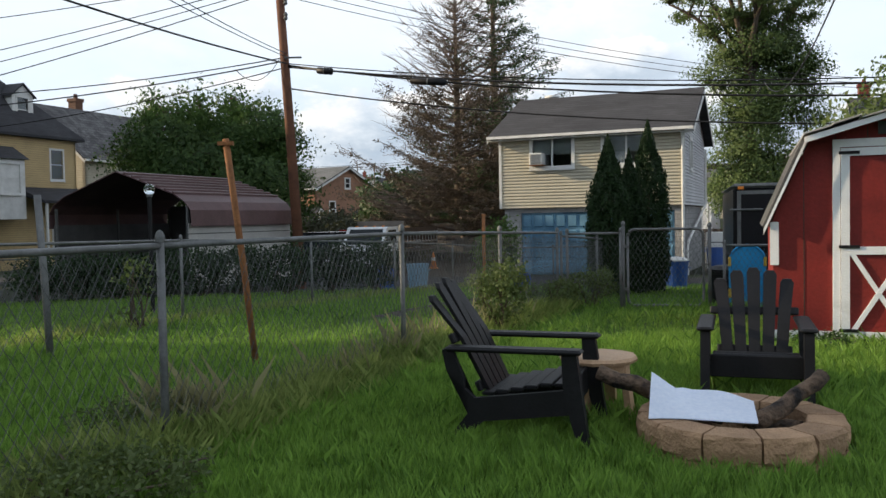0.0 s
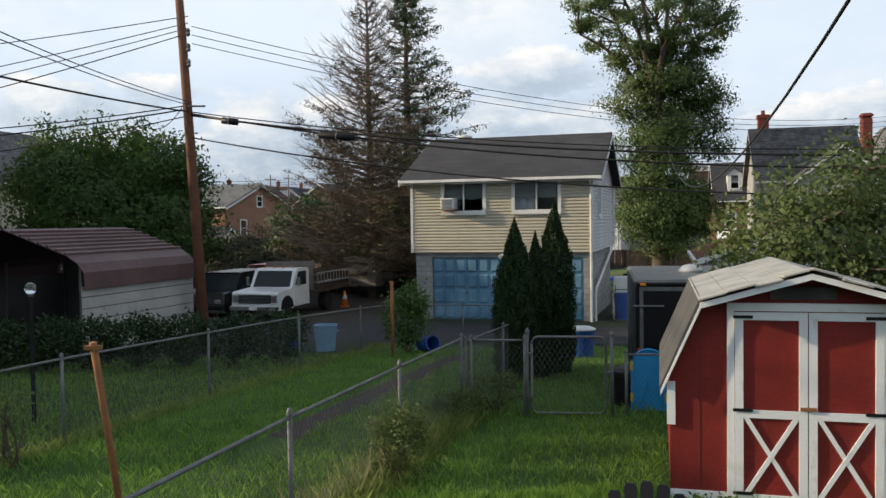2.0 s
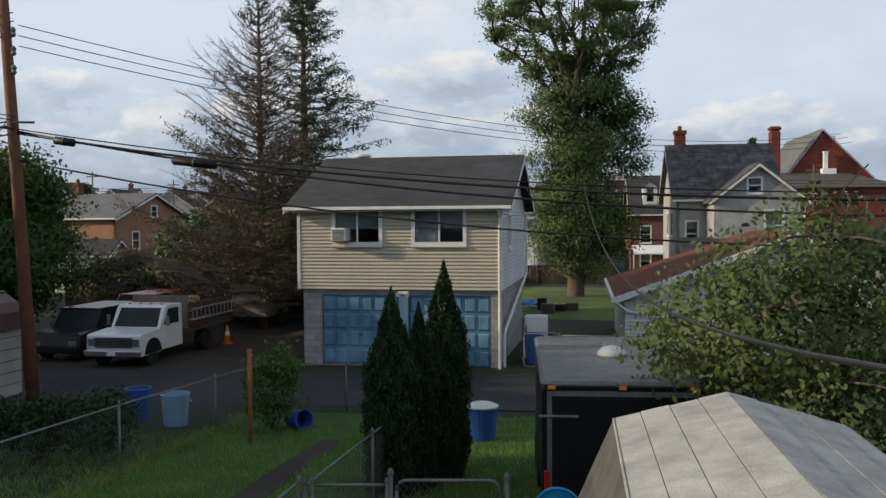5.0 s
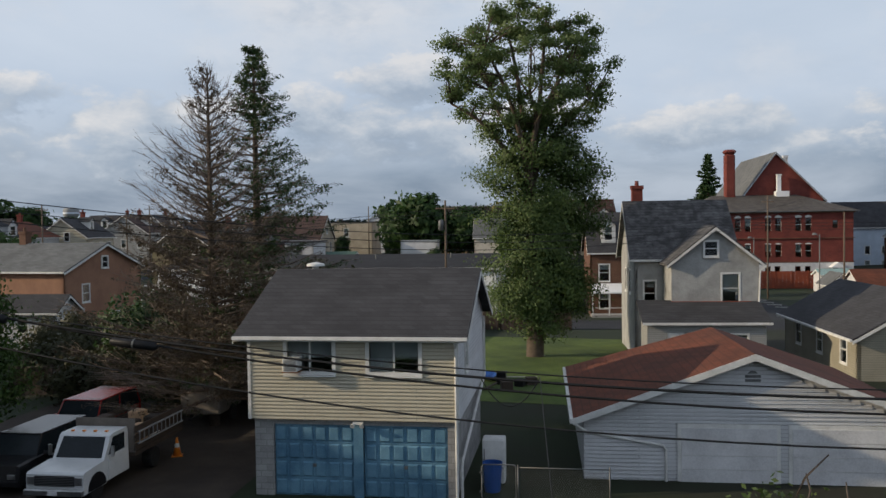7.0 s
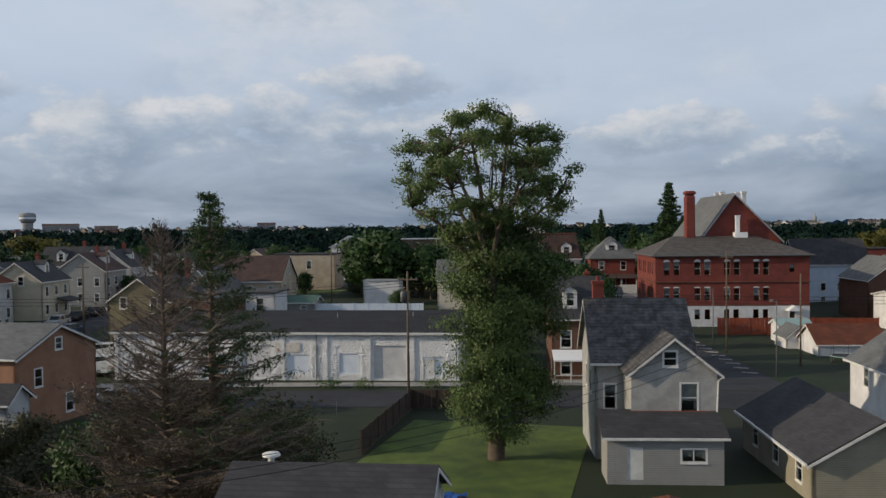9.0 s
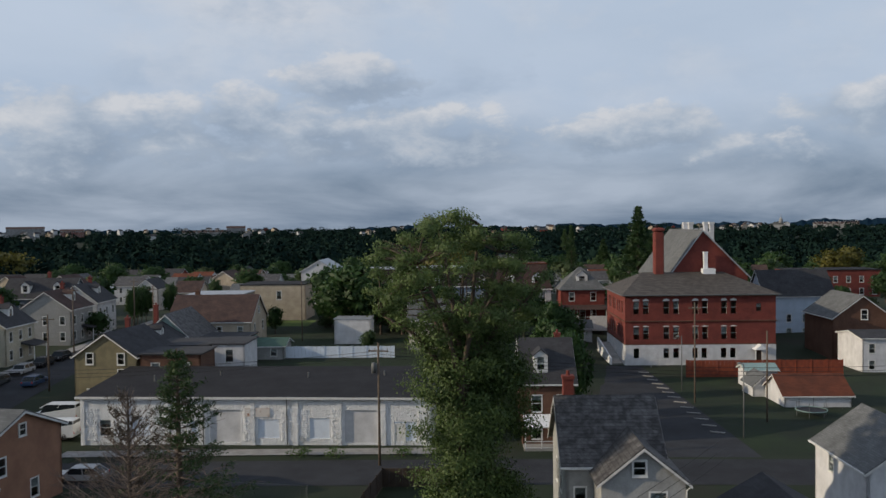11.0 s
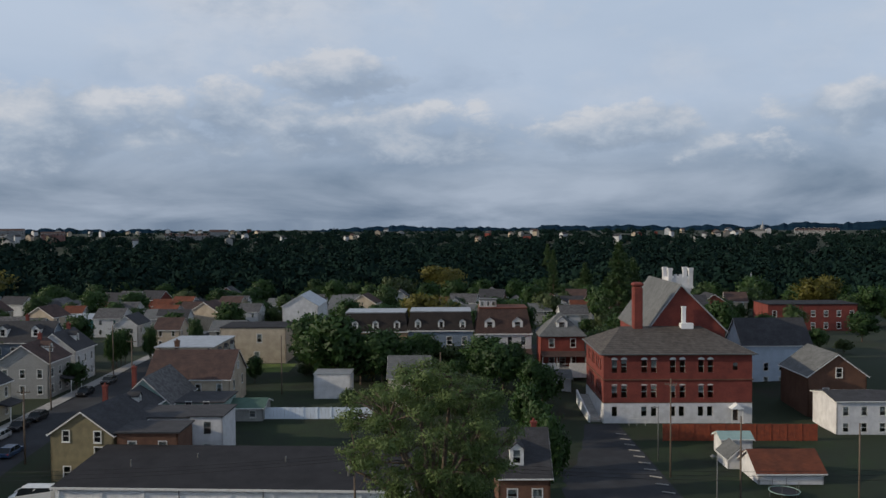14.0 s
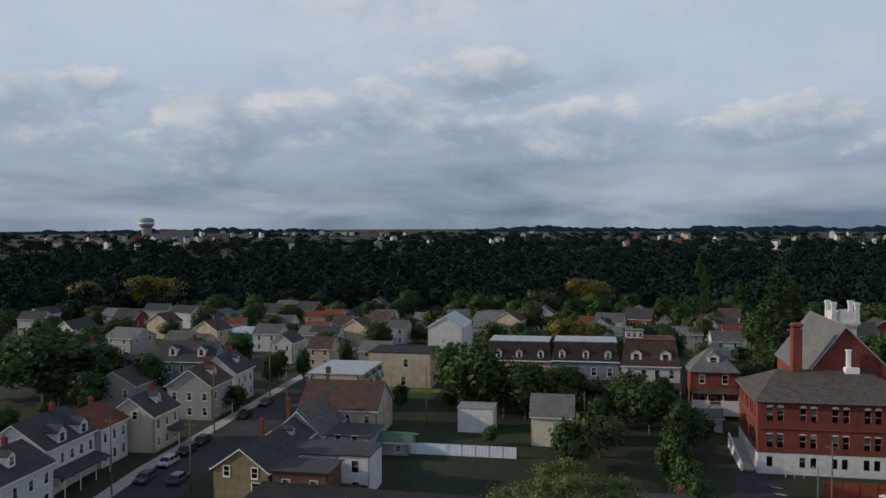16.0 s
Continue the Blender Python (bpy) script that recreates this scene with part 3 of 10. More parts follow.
def hip_roof(w, d, eave, rise, over, ridge, t=0.16):
    """ridge: its length along x; the rest hipped."""
    x0, y0, x1, y1 = -over, -over, w + over, d + over
    r0, r1 = w / 2 - ridge / 2, w / 2 + ridge / 2
    b = Mesh()
    for dz in (0,):
        z0, z1 = eave, eave + rise
        b.add([(x0, y0, z0), (x1, y0, z0), (x1, y1, z0), (x0, y1, z0), (r0, d / 2, z1), (r1, d / 2, z1), (x0, y0, z0 - t), (x1, y0, z0 - t), (x1, y1, z0 - t), (x0, y1, z0 - t)],
              [(0, 1, 5, 4), (1, 2, 5), (2, 3, 4, 5), (3, 0, 4), (6, 7, 1, 0), (7, 8, 2, 1), (8, 9, 3, 2), (9, 6, 0, 3), (9, 8, 7, 6)])
    return b


def chimney(parent, x, y, z0, z1, s=0.7, material=None):
    b = Mesh().box(x - s / 2, y - s / 2, z0, x + s / 2, y + s / 2, z1 - 0.25).box(x - s / 2 - 0.07, y - s / 2 - 0.07, z1 - 0.25, x + s / 2 + 0.07, y + s / 2 + 0.07, z1)
    b.tube([(x, y, z1), (x, y, z1 + 0.35)], [0.16, 0.13], 8)
    part("chimney", b, material or BRICK, parent, "brick chimney with clay pot")


def dormer(parent, x, y, z, w, h, depth, wall, roof, face=0.0):
    """A gabled dormer whose window stands at (x, y, z) and looks along -y turned by face."""
    m = pose(x, y, z, 0, 0, face)
    b = Mesh()
    panel(b, m, w, h, [(w * 0.25, h * 0.22, w * 0.75, h * 0.92)], 0.15)
    b.box(0, 0.15, 0, 0.12, depth, h, m).box(w - 0.12, 0.15, 0, w, depth, h, m)
    b.prism([m @ Vector(p) for p in ((0, 0, h), (w, 0, h), (w / 2, 0, h + w * 0.42))], m.to_3x3() @ Vector((0, 0.15, 0)))
    d = part("dormer", b, wall, parent)
    r = Mesh()
    for s in (-1, 1):
        q = [(w / 2, h + w * 0.42), (w / 2 + s * (w / 2 + 0.15), h - 0.13), (w / 2 + s * (w / 2 + 0.15), h - 0.05), (w / 2, h + w * 0.42 + 0.1)]
        r.prism([m @ Vector((a, -0.15, c)) for a, c in (q if s < 0 else q[::-1])], m.to_3x3() @ Vector((0, depth + 0.15, 0)))
    part("dormer_roof", r, roof, d)
    window(d, m @ pose(w / 2, 0.03, h * 0.22), w * 0.5, h * 0.70)


def house(name, m, w, d, eave, rise, axis, wall, roof, label, wins=(), over=0.35, flat=False, hip=None, group="houses of the town", category="house", t=0.22, foot=1.5, trim=True):
    """A house; its front-left corner is the origin, the front looks along -y.
    wins: (face, x, sill, width, height) with face f, b, l or r, x the middle from the left as seen from outside."""
    e = thing(name, m, label, category, group)
    faces = {"f": (pose(0, 0, 0), w), "r": (pose(w, 0, 0, 0, 0, 90), d), "b": (pose(w, d, 0, 0, 0, 180), w), "l": (pose(0, d, 0, 0, 0, -90), d)}
    for k, (fm, fw) in faces.items():
        b = Mesh()
        ws = [q for q in wins if q[0] == k]
        panel(b, fm, fw, eave, [(q[1] - q[3] / 2, q[2], q[1] + q[3] / 2, q[2] + q[4]) for q in ws if q[2] + q[4] < eave], t, -foot)
        if not flat and not hip and ((axis == "x") == (k in "lr")):
            b.prism([fm @ Vector(p) for p in ((0, 0, eave), (fw, 0, eave), (fw / 2, 0, eave + rise))], fm.to_3x3() @ Vector((0, t, 0)))
        wo = part("wall", b, wall, e)
        for q in ws:
            window(wo, fm @ pose(q[1], 0.03 if q[2] + q[4] < eave else -0.06, q[2]), q[3], q[4], style=q[5] if len(q) > 5 else "hung", dark_room=q[2] + q[4] >= eave)
    if flat:
        b = Mesh().box(-over, -over, eave, w + over, d + over, eave + 0.18)
        part("roof", b, roof, e)
    elif hip is not None:
        part("roof", hip_roof(w, d, eave, rise, over, hip), roof, e)
    else:
        part("roof", gable_roof(w, d, eave, rise, axis, over), roof, e)
        if trim:
            b = Mesh()
            if axis == "x":
                k = rise / (d / 2)
                for s in (-over - 0.03, w + over):
                    b.prism([(s, -over, eave - over * k - 0.16), (s, d / 2, eave + rise - 0.16), (s, d / 2, eave + rise + 0.02), (s, -over, eave - over * k + 0.02)], (0.03, 0, 0))
                    b.prism([(s, d + over, eave - over * k - 0.16), (s, d / 2, eave + rise - 0.16), (s, d / 2, eave + rise + 0.02), (s, d + over, eave - over * k + 0.02)], (0.03, 0, 0))
                for y in (-over - 0.12, d + over):
                    b.box(-over, y, eave - over * k - 0.02, w + over, y + 0.12, eave - over * k + 0.12)
            else:
                k = rise / (w / 2)
                for s in (-over - 0.03, d + over):
                    b.prism([(-over, s, eave - over * k - 0.16), (w / 2, s, eave + rise - 0.16), (w / 2, s, eave + rise + 0.02), (-over, s, eave - over * k + 0.02)], (0, 0.03, 0))
                    b.prism([(w + over, s, eave - over * k - 0.16), (w / 2, s, eave + rise - 0.16), (w / 2, s, eave + rise + 0.02), (w + over, s, eave - over * k + 0.02)], (0, 0.03, 0))
                for x in (-over - 0.12, w + over):
                    b.box(x, -over, eave - over * k - 0.02, x + 0.12, d + over, eave - over * k + 0.12)
            part("trim", b, WHITE, e, "white fascia and gutter")
    return e


def rows(face, width, n, floors, w=0.85, h=1.45, first=0.9, storey=2.9, skip=()):
    """Regular windows: n to a floor."""
    return [(face, width * (i + 0.5) / n, first + storey * k, w, h) for k in range(floors) for i in range(n) if (i, k) not in skip]


def porch(parent, x0, x1, y0, y1, z, roof, posts=4, floor=0.4):
    """A roofed porch on posts, in the house's own frame; y0 is its outer edge."""
    part("porch_roof", Mesh().prism([(x0, y0 - 0.2, z), (x0, y1, z + 0.75), (x0, y1, z + 0.9), (x0, y0 - 0.2, z + 0.14)], (x1 - x0, 0, 0)), roof, parent)
    part("porch_floor", Mesh().box(x0, y0, -1.0, x1, y1, floor), CONCRETE, parent)
    for i in range(posts):
        x = x0 + 0.1 + (x1 - x0 - 0.2) * i / max(1, posts - 1)
        part("post", Mesh().box(x - 0.06, y0 + 0.02, floor, x + 0.06, y0 + 0.14, z + 0.04), WHITE, parent)
    part("railing", Mesh().box(x0, y0 + 0.05, floor + 0.75, x1, y0 + 0.11, floor + 0.83).box(x0, y0 + 0.05, floor + 0.1, x1, y0 + 0.11, floor + 0.16), WHITE, parent)


# ---- ground and roads ----
def ground():
    rs = [0, 3, 6, 9, 12, 15, 18, 22, 26, 30, 36, 44, 52, 60, 70, 80, 90, 98, 106, 115, 125, 133, 140, 150, 160, 172, 185, 197, 210, 230, 260, 300, 350, 420, 500, 600, 700, 850, 1000, 1250, 1500, 2000, 2500, 3400, 4600]
    n = 180
    v, f = [(0, 0, land(0, 0))], []
    for r in rs[1:]:
        for k in range(n):
            a = 2 * math.pi * k / n
            x, y = r * math.sin(a), r * math.cos(a)
            v.append((x, y, land(x, y)))
    f += [(0, 1 + (k + 1) % n, 1 + k) for k in range(n)]
    for i in range(len(rs) - 2):
        f += [(1 + i * n + k, 1 + i * n + (k + 1) % n, 1 + (i + 1) * n + (k + 1) % n, 1 + (i + 1) * n + k) for k in range(n)]
    solid("ground", Mesh().add(v, f), GROUND, "grassy ground with bare earth", "ground", kind="structure", smooth=True)


ground()
patch("lawn", YARD, -8.6, -3, 6, 21.6, 0.02, LAWN, "uneven mown green lawn of the back yards", "lawn", 1.0)
patch("path_dirt", YARD, -5.75, 9.5, -5.25, 18.6, 0.03, DIRT, "narrow bare dirt track worn into the lawn", "path", 0.5)
patch("road_alley", YARD, -60, 22.5, 60, 27.5, 0.03, ASPHALT, "narrow worn asphalt alley between garages", "road")
patch("ground_truck_lot", YARD, -26, 27.5, -10.8, 44, 0.02, DIRT, "bare dirt parking lot beside the garage", "ground")
patch("road_street", GRID, -140, 79.5, 120, 88.5, 0.03, ASPHALT, "grey asphalt street before the warehouse", "road")
patch("pavement_warehouse", GRID, -43, 90.6, -3, 93.2, 0.10, CONCRETE, "concrete pavement along the white warehouse", "pavement")
patch("road_side_street", LANE, -63.5, 60, -54.5, 330, 0.04, ASPHALT, "dark asphalt side street with parked cars", "road", 3.0)
patch("pavement_side_street", LANE, -66.0, 95, -63.5, 300, 0.12, CONCRETE, "pale concrete pavement of the side street", "pavement", 3.0)
patch("ground_school_lot", GRID, 15.5, 89.2, 30.2, 148.0, 0.03, ASPHALT, "asphalt parking lot with faded white bay lines", "parking lot")
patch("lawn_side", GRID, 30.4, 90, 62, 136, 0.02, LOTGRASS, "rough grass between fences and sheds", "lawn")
patch("lawn_locust", TOWN, -20, 44, -5.2, 71.5, 0.02, SUNLAWN, "mown lawn in sunlit colour round the tall tree", "lawn")
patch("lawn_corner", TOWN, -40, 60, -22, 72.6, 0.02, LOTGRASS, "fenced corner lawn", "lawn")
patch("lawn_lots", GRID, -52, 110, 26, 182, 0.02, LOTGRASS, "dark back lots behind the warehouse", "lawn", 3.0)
patch("lawn_strip", GRID, -50, 180, -33, 190, 0.03, SUNLAWN, "bright mown grass beside the beige block", "lawn")
patch("road_far", GRID, -60, 212, 60, 219, 0.05, ASPHALT, "distant road behind the rows of houses", "road", 5.0)


# ---- houses ----
DOOR_BLUE = mat("faded_blue_paint", (0.14, 0.28, 0.39), (0.075, 0.175, 0.27), 0.65, 1.1, 30, 0.25, contrast=(0.38, 0.60))
def garage_house():
    """Two-storey garage: block below, cream siding above."""
    m = pose(0.77, 31.1, -0.9, 0, 0, -21)
    e = thing("garage_house", m, "two-storey garage with cream siding over grey block and blue doors", "garage")
    w, d, z1, ev, rise = 6.7, 7.8, 2.51, 5.27, 1.72
    b = Mesh()
    panel(b, pose(0.1, 0.12, 0), w - 0.2, z1, [(0.62, 0.0, 3.27, 2.33), (3.57, 0.0, 6.27, 2.33)], 0.25, -0.8)
    panel(b, pose(w - 0.1, 0.37, 0, 0, 0, 90), d - 0.6, z1, [], 0.25, -0.8)
    panel(b, pose(0.1, d, 0, 0, 0, -90), d - 0.37, z1, [], 0.25, -0.8)
    panel(b, pose(w - 0.1, d, 0, 0, 0, 180), w - 0.2, z1, [], 0.25, -0.8)
    part("wall", b, BLOCK, e, "grey concrete block lower wall")
    h1, h2 = (1.27, 4.06, 2.74, 5.16), (3.94, 4.06, 5.50, 5.16)
    up = Mesh()
    panel(up, pose(0, 0, 0), w, ev, [h1, h2], 0.2, z1)
    panel(up, pose(w, 0.2, 0, 0, 0, 90), d - 0.4, ev, [(1.6, 3.9, 2.3, 4.9)], 0.2, z1)
    panel(up, pose(0, d - 0.2, 0, 0, 0, -90), d - 0.4, ev, [], 0.2, z1)
    panel(up, pose(w, d, 0, 0, 0, 180), w, ev, [], 0.2, z1)
    for x in (0, w - 0.2):
        up.prism([(x, 0, ev), (x, d, ev), (x, d / 2, ev + rise - 0.1)], (0.2, 0, 0))
    up.box(0.2, 0.2, z1, w - 0.2, d - 0.2, z1 + 0.1)
    core = part("wall", up, SIDE_CREAM, e, "cream vinyl siding upper wall")
    # lap boards
    k, n = 0, 24
    step = (ev - z1) / n
    for face in ("f", "r"):
        lap = Mesh()
        for i in range(n):
            za = z1 + i * step
            spans = [(0, w)] if face == "f" else [(0, d)]
            holes = [h1, h2] if face == "f" else [(1.8, 3.9, 2.5, 4.9)]
            for hx0, hz0, hx1, hz1 in holes:
                if za + step > hz0 - 0.05 and za < hz1 + 0.05:
                    spans = [s for a, c in spans for s in ((a, min(c, hx0 - 0.05)), (max(a, hx1 + 0.05), c)) if s[1] - s[0] > 0.02]
            for a, c in spans:
                q = [(0, za), (-0.042, za + 0.008), (-0.006, za + step), (0, za + step)]
                if face == "f":
                    lap.prism([(a, y, z) for y, z in q], (c - a, 0, 0))
                else:
                    lap.prism([(w - y, a, z) for y, z in q], (0, c - a, 0))
        if face == "r":
            for i in range(14):
                za = ev + i * step
                ins = (za - ev) / rise * d / 2
                if d - 2 * ins > 0.3:
                    lap.prism([(w - y, ins, z) for y, z in ((0, za), (-0.042, za + 0.008), (-0.006, za + step), (0, za + step))], (0, d - 2 * ins, 0))
        # right face in white: its blue-white skylight is put into the colour
        tagged(part("siding", lap, SIDE_CREAM if face == "f" else SIDE_WHITE, e, "lapped vinyl siding"), kind="stuff")
    for a in ((0.0, 0), (w, 0)):
        part("corner_trim", Mesh().box(a[0] - 0.05, -0.05, z1, a[0] + 0.05, 0.05, ev), WHITE, e)
    over = 0.38
    kk = rise / (d / 2)
    part("roof", gable_roof(w, d, ev, rise, "x", over, 0.12), ROOF_DARK, e, "dark grey shingle roof")
    part("roof_vent", Mesh().lathe([(0.12, 0), (0.12, 0.22), (0.34, 0.24), (0.32, 0.32), (0.05, 0.38)], 14, pose(0.9, d / 2 + 0.5, ev + rise - 0.05)), WHITE, e, "white mushroom roof vent")
    part("gutter", Mesh().prism([(-over, -over - 0.12, ev - over * kk), (-over, -over, ev - over * kk), (-over, -over, ev - over * kk + 0.10), (-over, -over - 0.11, ev - over * kk + 0.10)], (w + 2 * over, 0, 0)), WHITE, e)
    part("soffit", Mesh().box(-over, -over, ev - over * kk - 0.06, w + over, 0, ev - over * kk - 0.03), WHITE, e)
    for s in (-over - 0.03, w + over):
        rake = Mesh()
        for y in (-over, d + over):
            rake.prism([(s, y, ev - over * kk - 0.14), (s, d / 2, ev + rise - 0.14), (s, d / 2, ev + rise + 0.01), (s, y, ev - over * kk + 0.01)], (0.03, 0, 0))
        weld(rake)
        part("rake_board", rake, WHITE, e, "white rake board")
    part("downspout", Mesh().tube([(w - 0.02, -over, ev - 0.2), (w - 0.02, -0.09, ev - 0.45), (w - 0.02, -0.09, 1.0), (w - 0.02, -0.09, -0.3)], 0.05, 8), WHITE, e)
    part("downspout", Mesh().tube([(w + 0.08, d, ev - 0.3), (w + 0.08, d, 2.6), (w + 0.08, 0.6, 1.2), (w + 0.08, 0.3, 0.9), (w + 0.08, 0.3, -0.2)], 0.05, 8), WHITE, e)
    for hx in (h1, h2):
        window(core, pose((hx[0] + hx[2]) / 2, -0.02, hx[1]), hx[2] - hx[0], hx[3] - hx[1], style="slide")
    window(core, pose(w + 0.02, 1.95 + 0.2, 3.9, 0, 0, 90), 0.7, 1.0)
    part("curtain", Mesh().prism([(h2[0] + i * 0.1, 0.12 + 0.03 * (i % 2), h2[1]) for i in range(8)] + [(h2[0] + i * 0.1, 0.14 + 0.03 * (i % 2), h2[1]) for i in range(7, -1, -1)], (0, 0, 1.1)), STUCCO_WHITE, e, "pale curtain")
    for x0, x1 in ((0.74, 3.35), (3.69, 6.35)):
        door = part("garage_door", Mesh().box(x0, 0.22, 0.0, x1, 0.26, 2.33), DOOR_BLUE, e, "faded blue panelled garage door")
        cols, hts = 6, (0.58, 0.58, 0.58, 0.57)
        z = 0.0
        for r_, h in enumerate(hts):
            for c in range(cols):
                cw = (x1 - x0) / cols
                xa = x0 + c * cw
                b = Mesh()
                o = [(xa + 0.05, 0.22, z + 0.05), (xa + cw - 0.05, 0.22, z + 0.05), (xa + cw - 0.05, 0.22, z + h - 0.05), (xa + 0.05, 0.22, z + h - 0.05)]
                i_ = [(xa + 0.08, 0.165, z + 0.09), (xa + cw - 0.08, 0.165, z + 0.09), (xa + cw - 0.08, 0.165, z + h - 0.09), (xa + 0.08, 0.165, z + h - 0.09)]
                b.add(o + i_, [(4, 5, 6, 7), (0, 1, 5, 4), (1, 2, 6, 5), (2, 3, 7, 6), (3, 0, 4, 7)])
                part("door_panel", b, DOOR_BLUE, door)
            z += h
            if r_ < 3:
                part("rail", Mesh().box(x0, 0.205, z - 0.012, x1, 0.222, z + 0.012), DOOR_BLUE, door)
        part("handle", Mesh().box((x0 + x1) / 2 - 0.05, 0.17, 0.95, (x0 + x1) / 2 + 0.05, 0.21, 1.05), GALV, door)
    part("pillar", Mesh().box(3.37, 0.08, -0.2, 3.67, 0.34, 2.33), DOOR_BLUE, e, "blue painted post between the doors")
    lamp = part("lamp", Mesh().box(3.36, 0.0, 2.36, 3.70, 0.10, 2.46), WHITE, e, "small twin floodlight")
    for x in (3.38, 3.68):
        part("shade", Mesh().lathe([(0.03, 0), (0.07, 0.09), (0.075, 0.13)], 12, pose(x, 0.0, 2.4, 115, 0, 0)), WHITE, lamp)
    part("roof_vent", Mesh().lathe([(0.16, 0), (0.16, 0.12), (0.30, 0.16), (0.28, 0.26), (0.10, 0.33)], 16, pose(2.0, 4.9, ev + rise - 0.55)), GALV, e)
    part("apron", Mesh().box(0.2, -1.6, -0.6, w - 0.2, 0.12, -0.02), CONCRETE, e, "stained concrete apron")


garage_house()


def ac_unit():
    e = thing("air_conditioner", pose(0.77, 31.1, -0.9, 0, 0, -21) @ pose(1.50, -0.26, 4.10), "white window air conditioner in the upper garage window", "air conditioner")
    part("case", Mesh().bevelbox(-0.24, -0.22, 0, 0.24, 0.45, 0.42, 0.02), WHITE, e)
    for i in range(9):
        part("slat", Mesh().box(-0.20, -0.235, 0.05 + i * 0.038, 0.20, -0.218, 0.065 + i * 0.038), GALV, e)
    part("bracket", Mesh().box(-0.26, -0.2, -0.03, 0.26, 0.2, -0.005), RUST, e)


ac_unit()


def wide_garage():
    m = pose(11.7, 30.0, -0.95, 0, 0, -19.5)
    w, d = 11.0, 9.5
    e = house("wide_garage", m, w, d, 2.15, 2.05, "y", SIDE_WHITE, ROOF_RUST, "wide white sided garage with rust-red shingle roof", (), 0.35, category="garage", group="garages on the alley", trim=False)
    lap = Mesh()
    for i in range(30):
        za = 0.1 + i * 0.135
        ins = max(0.0, (za + 0.135 - 2.0) / (2.05 / (w / 2)))
        if w - 2 * ins > 0.4:
            for a_, c_ in (((ins, 3.0), (6.38, 6.62), (10.0, w - ins)) if za < 1.95 else ((ins, w - ins),)):
                lap.prism([(a_, y, z) for y, z in ((0, za), (-0.042, za + 0.008), (-0.006, za + 0.135), (0, za + 0.135))], (c_ - a_, 0, 0))
    tagged(part("siding", lap, SIDE_WHITE, e, "lapped white siding"), kind="stuff")
    for c in list(e.children):
        if c.name.startswith("wall") and min(v.co.y for v in c.data.vertices) > d - 0.6:
            bpy.data.objects.remove(c)
    part("wall", Mesh().box(0, d - 0.22, -1.5, w, d, 2.15), SIDE_WHITE, e)
    # the back end is hipped
    for c in list(e.children):
        if c.name.startswith("roof"):
            bpy.data.objects.remove(c)
    k = 2.05 / (w / 2)
    o = 0.35
    z0, z1 = 2.15 - o * k, 2.15 + 2.05
    part("roof", Mesh().add([(-o, -o, z0), (w + o, -o, z0), (w + o, d + o, z0), (-o, d + o, z0), (w / 2, -o, z1), (w / 2, d - 2.6, z1), (-o, -o, z0 + .15), (w + o, -o, z0 + .15), (w + o, d + o, z0 + .15), (-o, d + o, z0 + .15), (w / 2, -o, z1 + .15), (w / 2, d - 2.6, z1 + .15)],
         [(6, 10, 11, 9), (7, 8, 11, 10), (8, 9, 11), (0, 3, 5, 4), (1, 4, 5, 2), (2, 5, 3), (0, 4, 10, 6), (4, 1, 7, 10), (0, 6, 9, 3), (1, 2, 8, 7), (2, 3, 9, 8)]), ROOF_RUST, e, "rust-red hipped shingle roof")
    b = Mesh()
    for s in (-1, 1):
        xe = w / 2 + s * (w / 2 + o)
        q = [(xe, -o - 0.03, z0 - 0.06), (w / 2, -o - 0.03, z1 - 0.06), (w / 2, -o - 0.03, z1 + 0.16), (xe, -o - 0.03, z0 + 0.16)]
        b.prism(q if s > 0 else q[::-1], (0, -0.03, 0))
    b.box(-o - 0.12, -o, z0 - 0.02, -o, d + o, z0 + 0.13)
    part("trim", b, WHITE, e, "white fascia and gutter")
    part("downspout", Mesh().tube([(-o, -o, z0), (0.1, -0.08, z0 - 0.35), (2.6, -0.08, 1.25), (2.7, -0.08, 1.1), (2.7, -0.08, -0.1)], 0.045, 8), WHITE, e)
    part("gable_vent", Mesh().prism([(w / 2 - 0.25, -0.03, 3.35), (w / 2 + 0.25, -0.03, 3.35), (w / 2 + 0.25, -0.03, 3.6), (w / 2, -0.03, 3.8), (w / 2 - 0.25, -0.03, 3.6)], (0, 0.05, 0)), GALV, e)
    for x0, x1 in ((3.2, 6.25), (6.75, 9.8)):
        dr = part("garage_door", Mesh().box(x0 - 0.12, -0.05, 0, x1 + 0.12, 0.06, 1.98), WHITE, e, "plain white garage door")
        for i in range(4):
            part("door_panel", Mesh().box(x0, -0.075, 0.02 + i * 0.46, x1, -0.04, 0.46 + i * 0.46), STUCCO_WHITE, dr)


wide_garage()


PANEL_PALE = mat("pale_metal_siding", (0.44, 0.43, 0.40), (0.34, 0.33, 0.31), 0.6, 1.2, 30, 0.2)
PANEL_DARK = mat("dull_grey_panel", (0.11, 0.11, 0.11), (0.075, 0.075, 0.075), 0.8, 1.2, 30, 0.2)


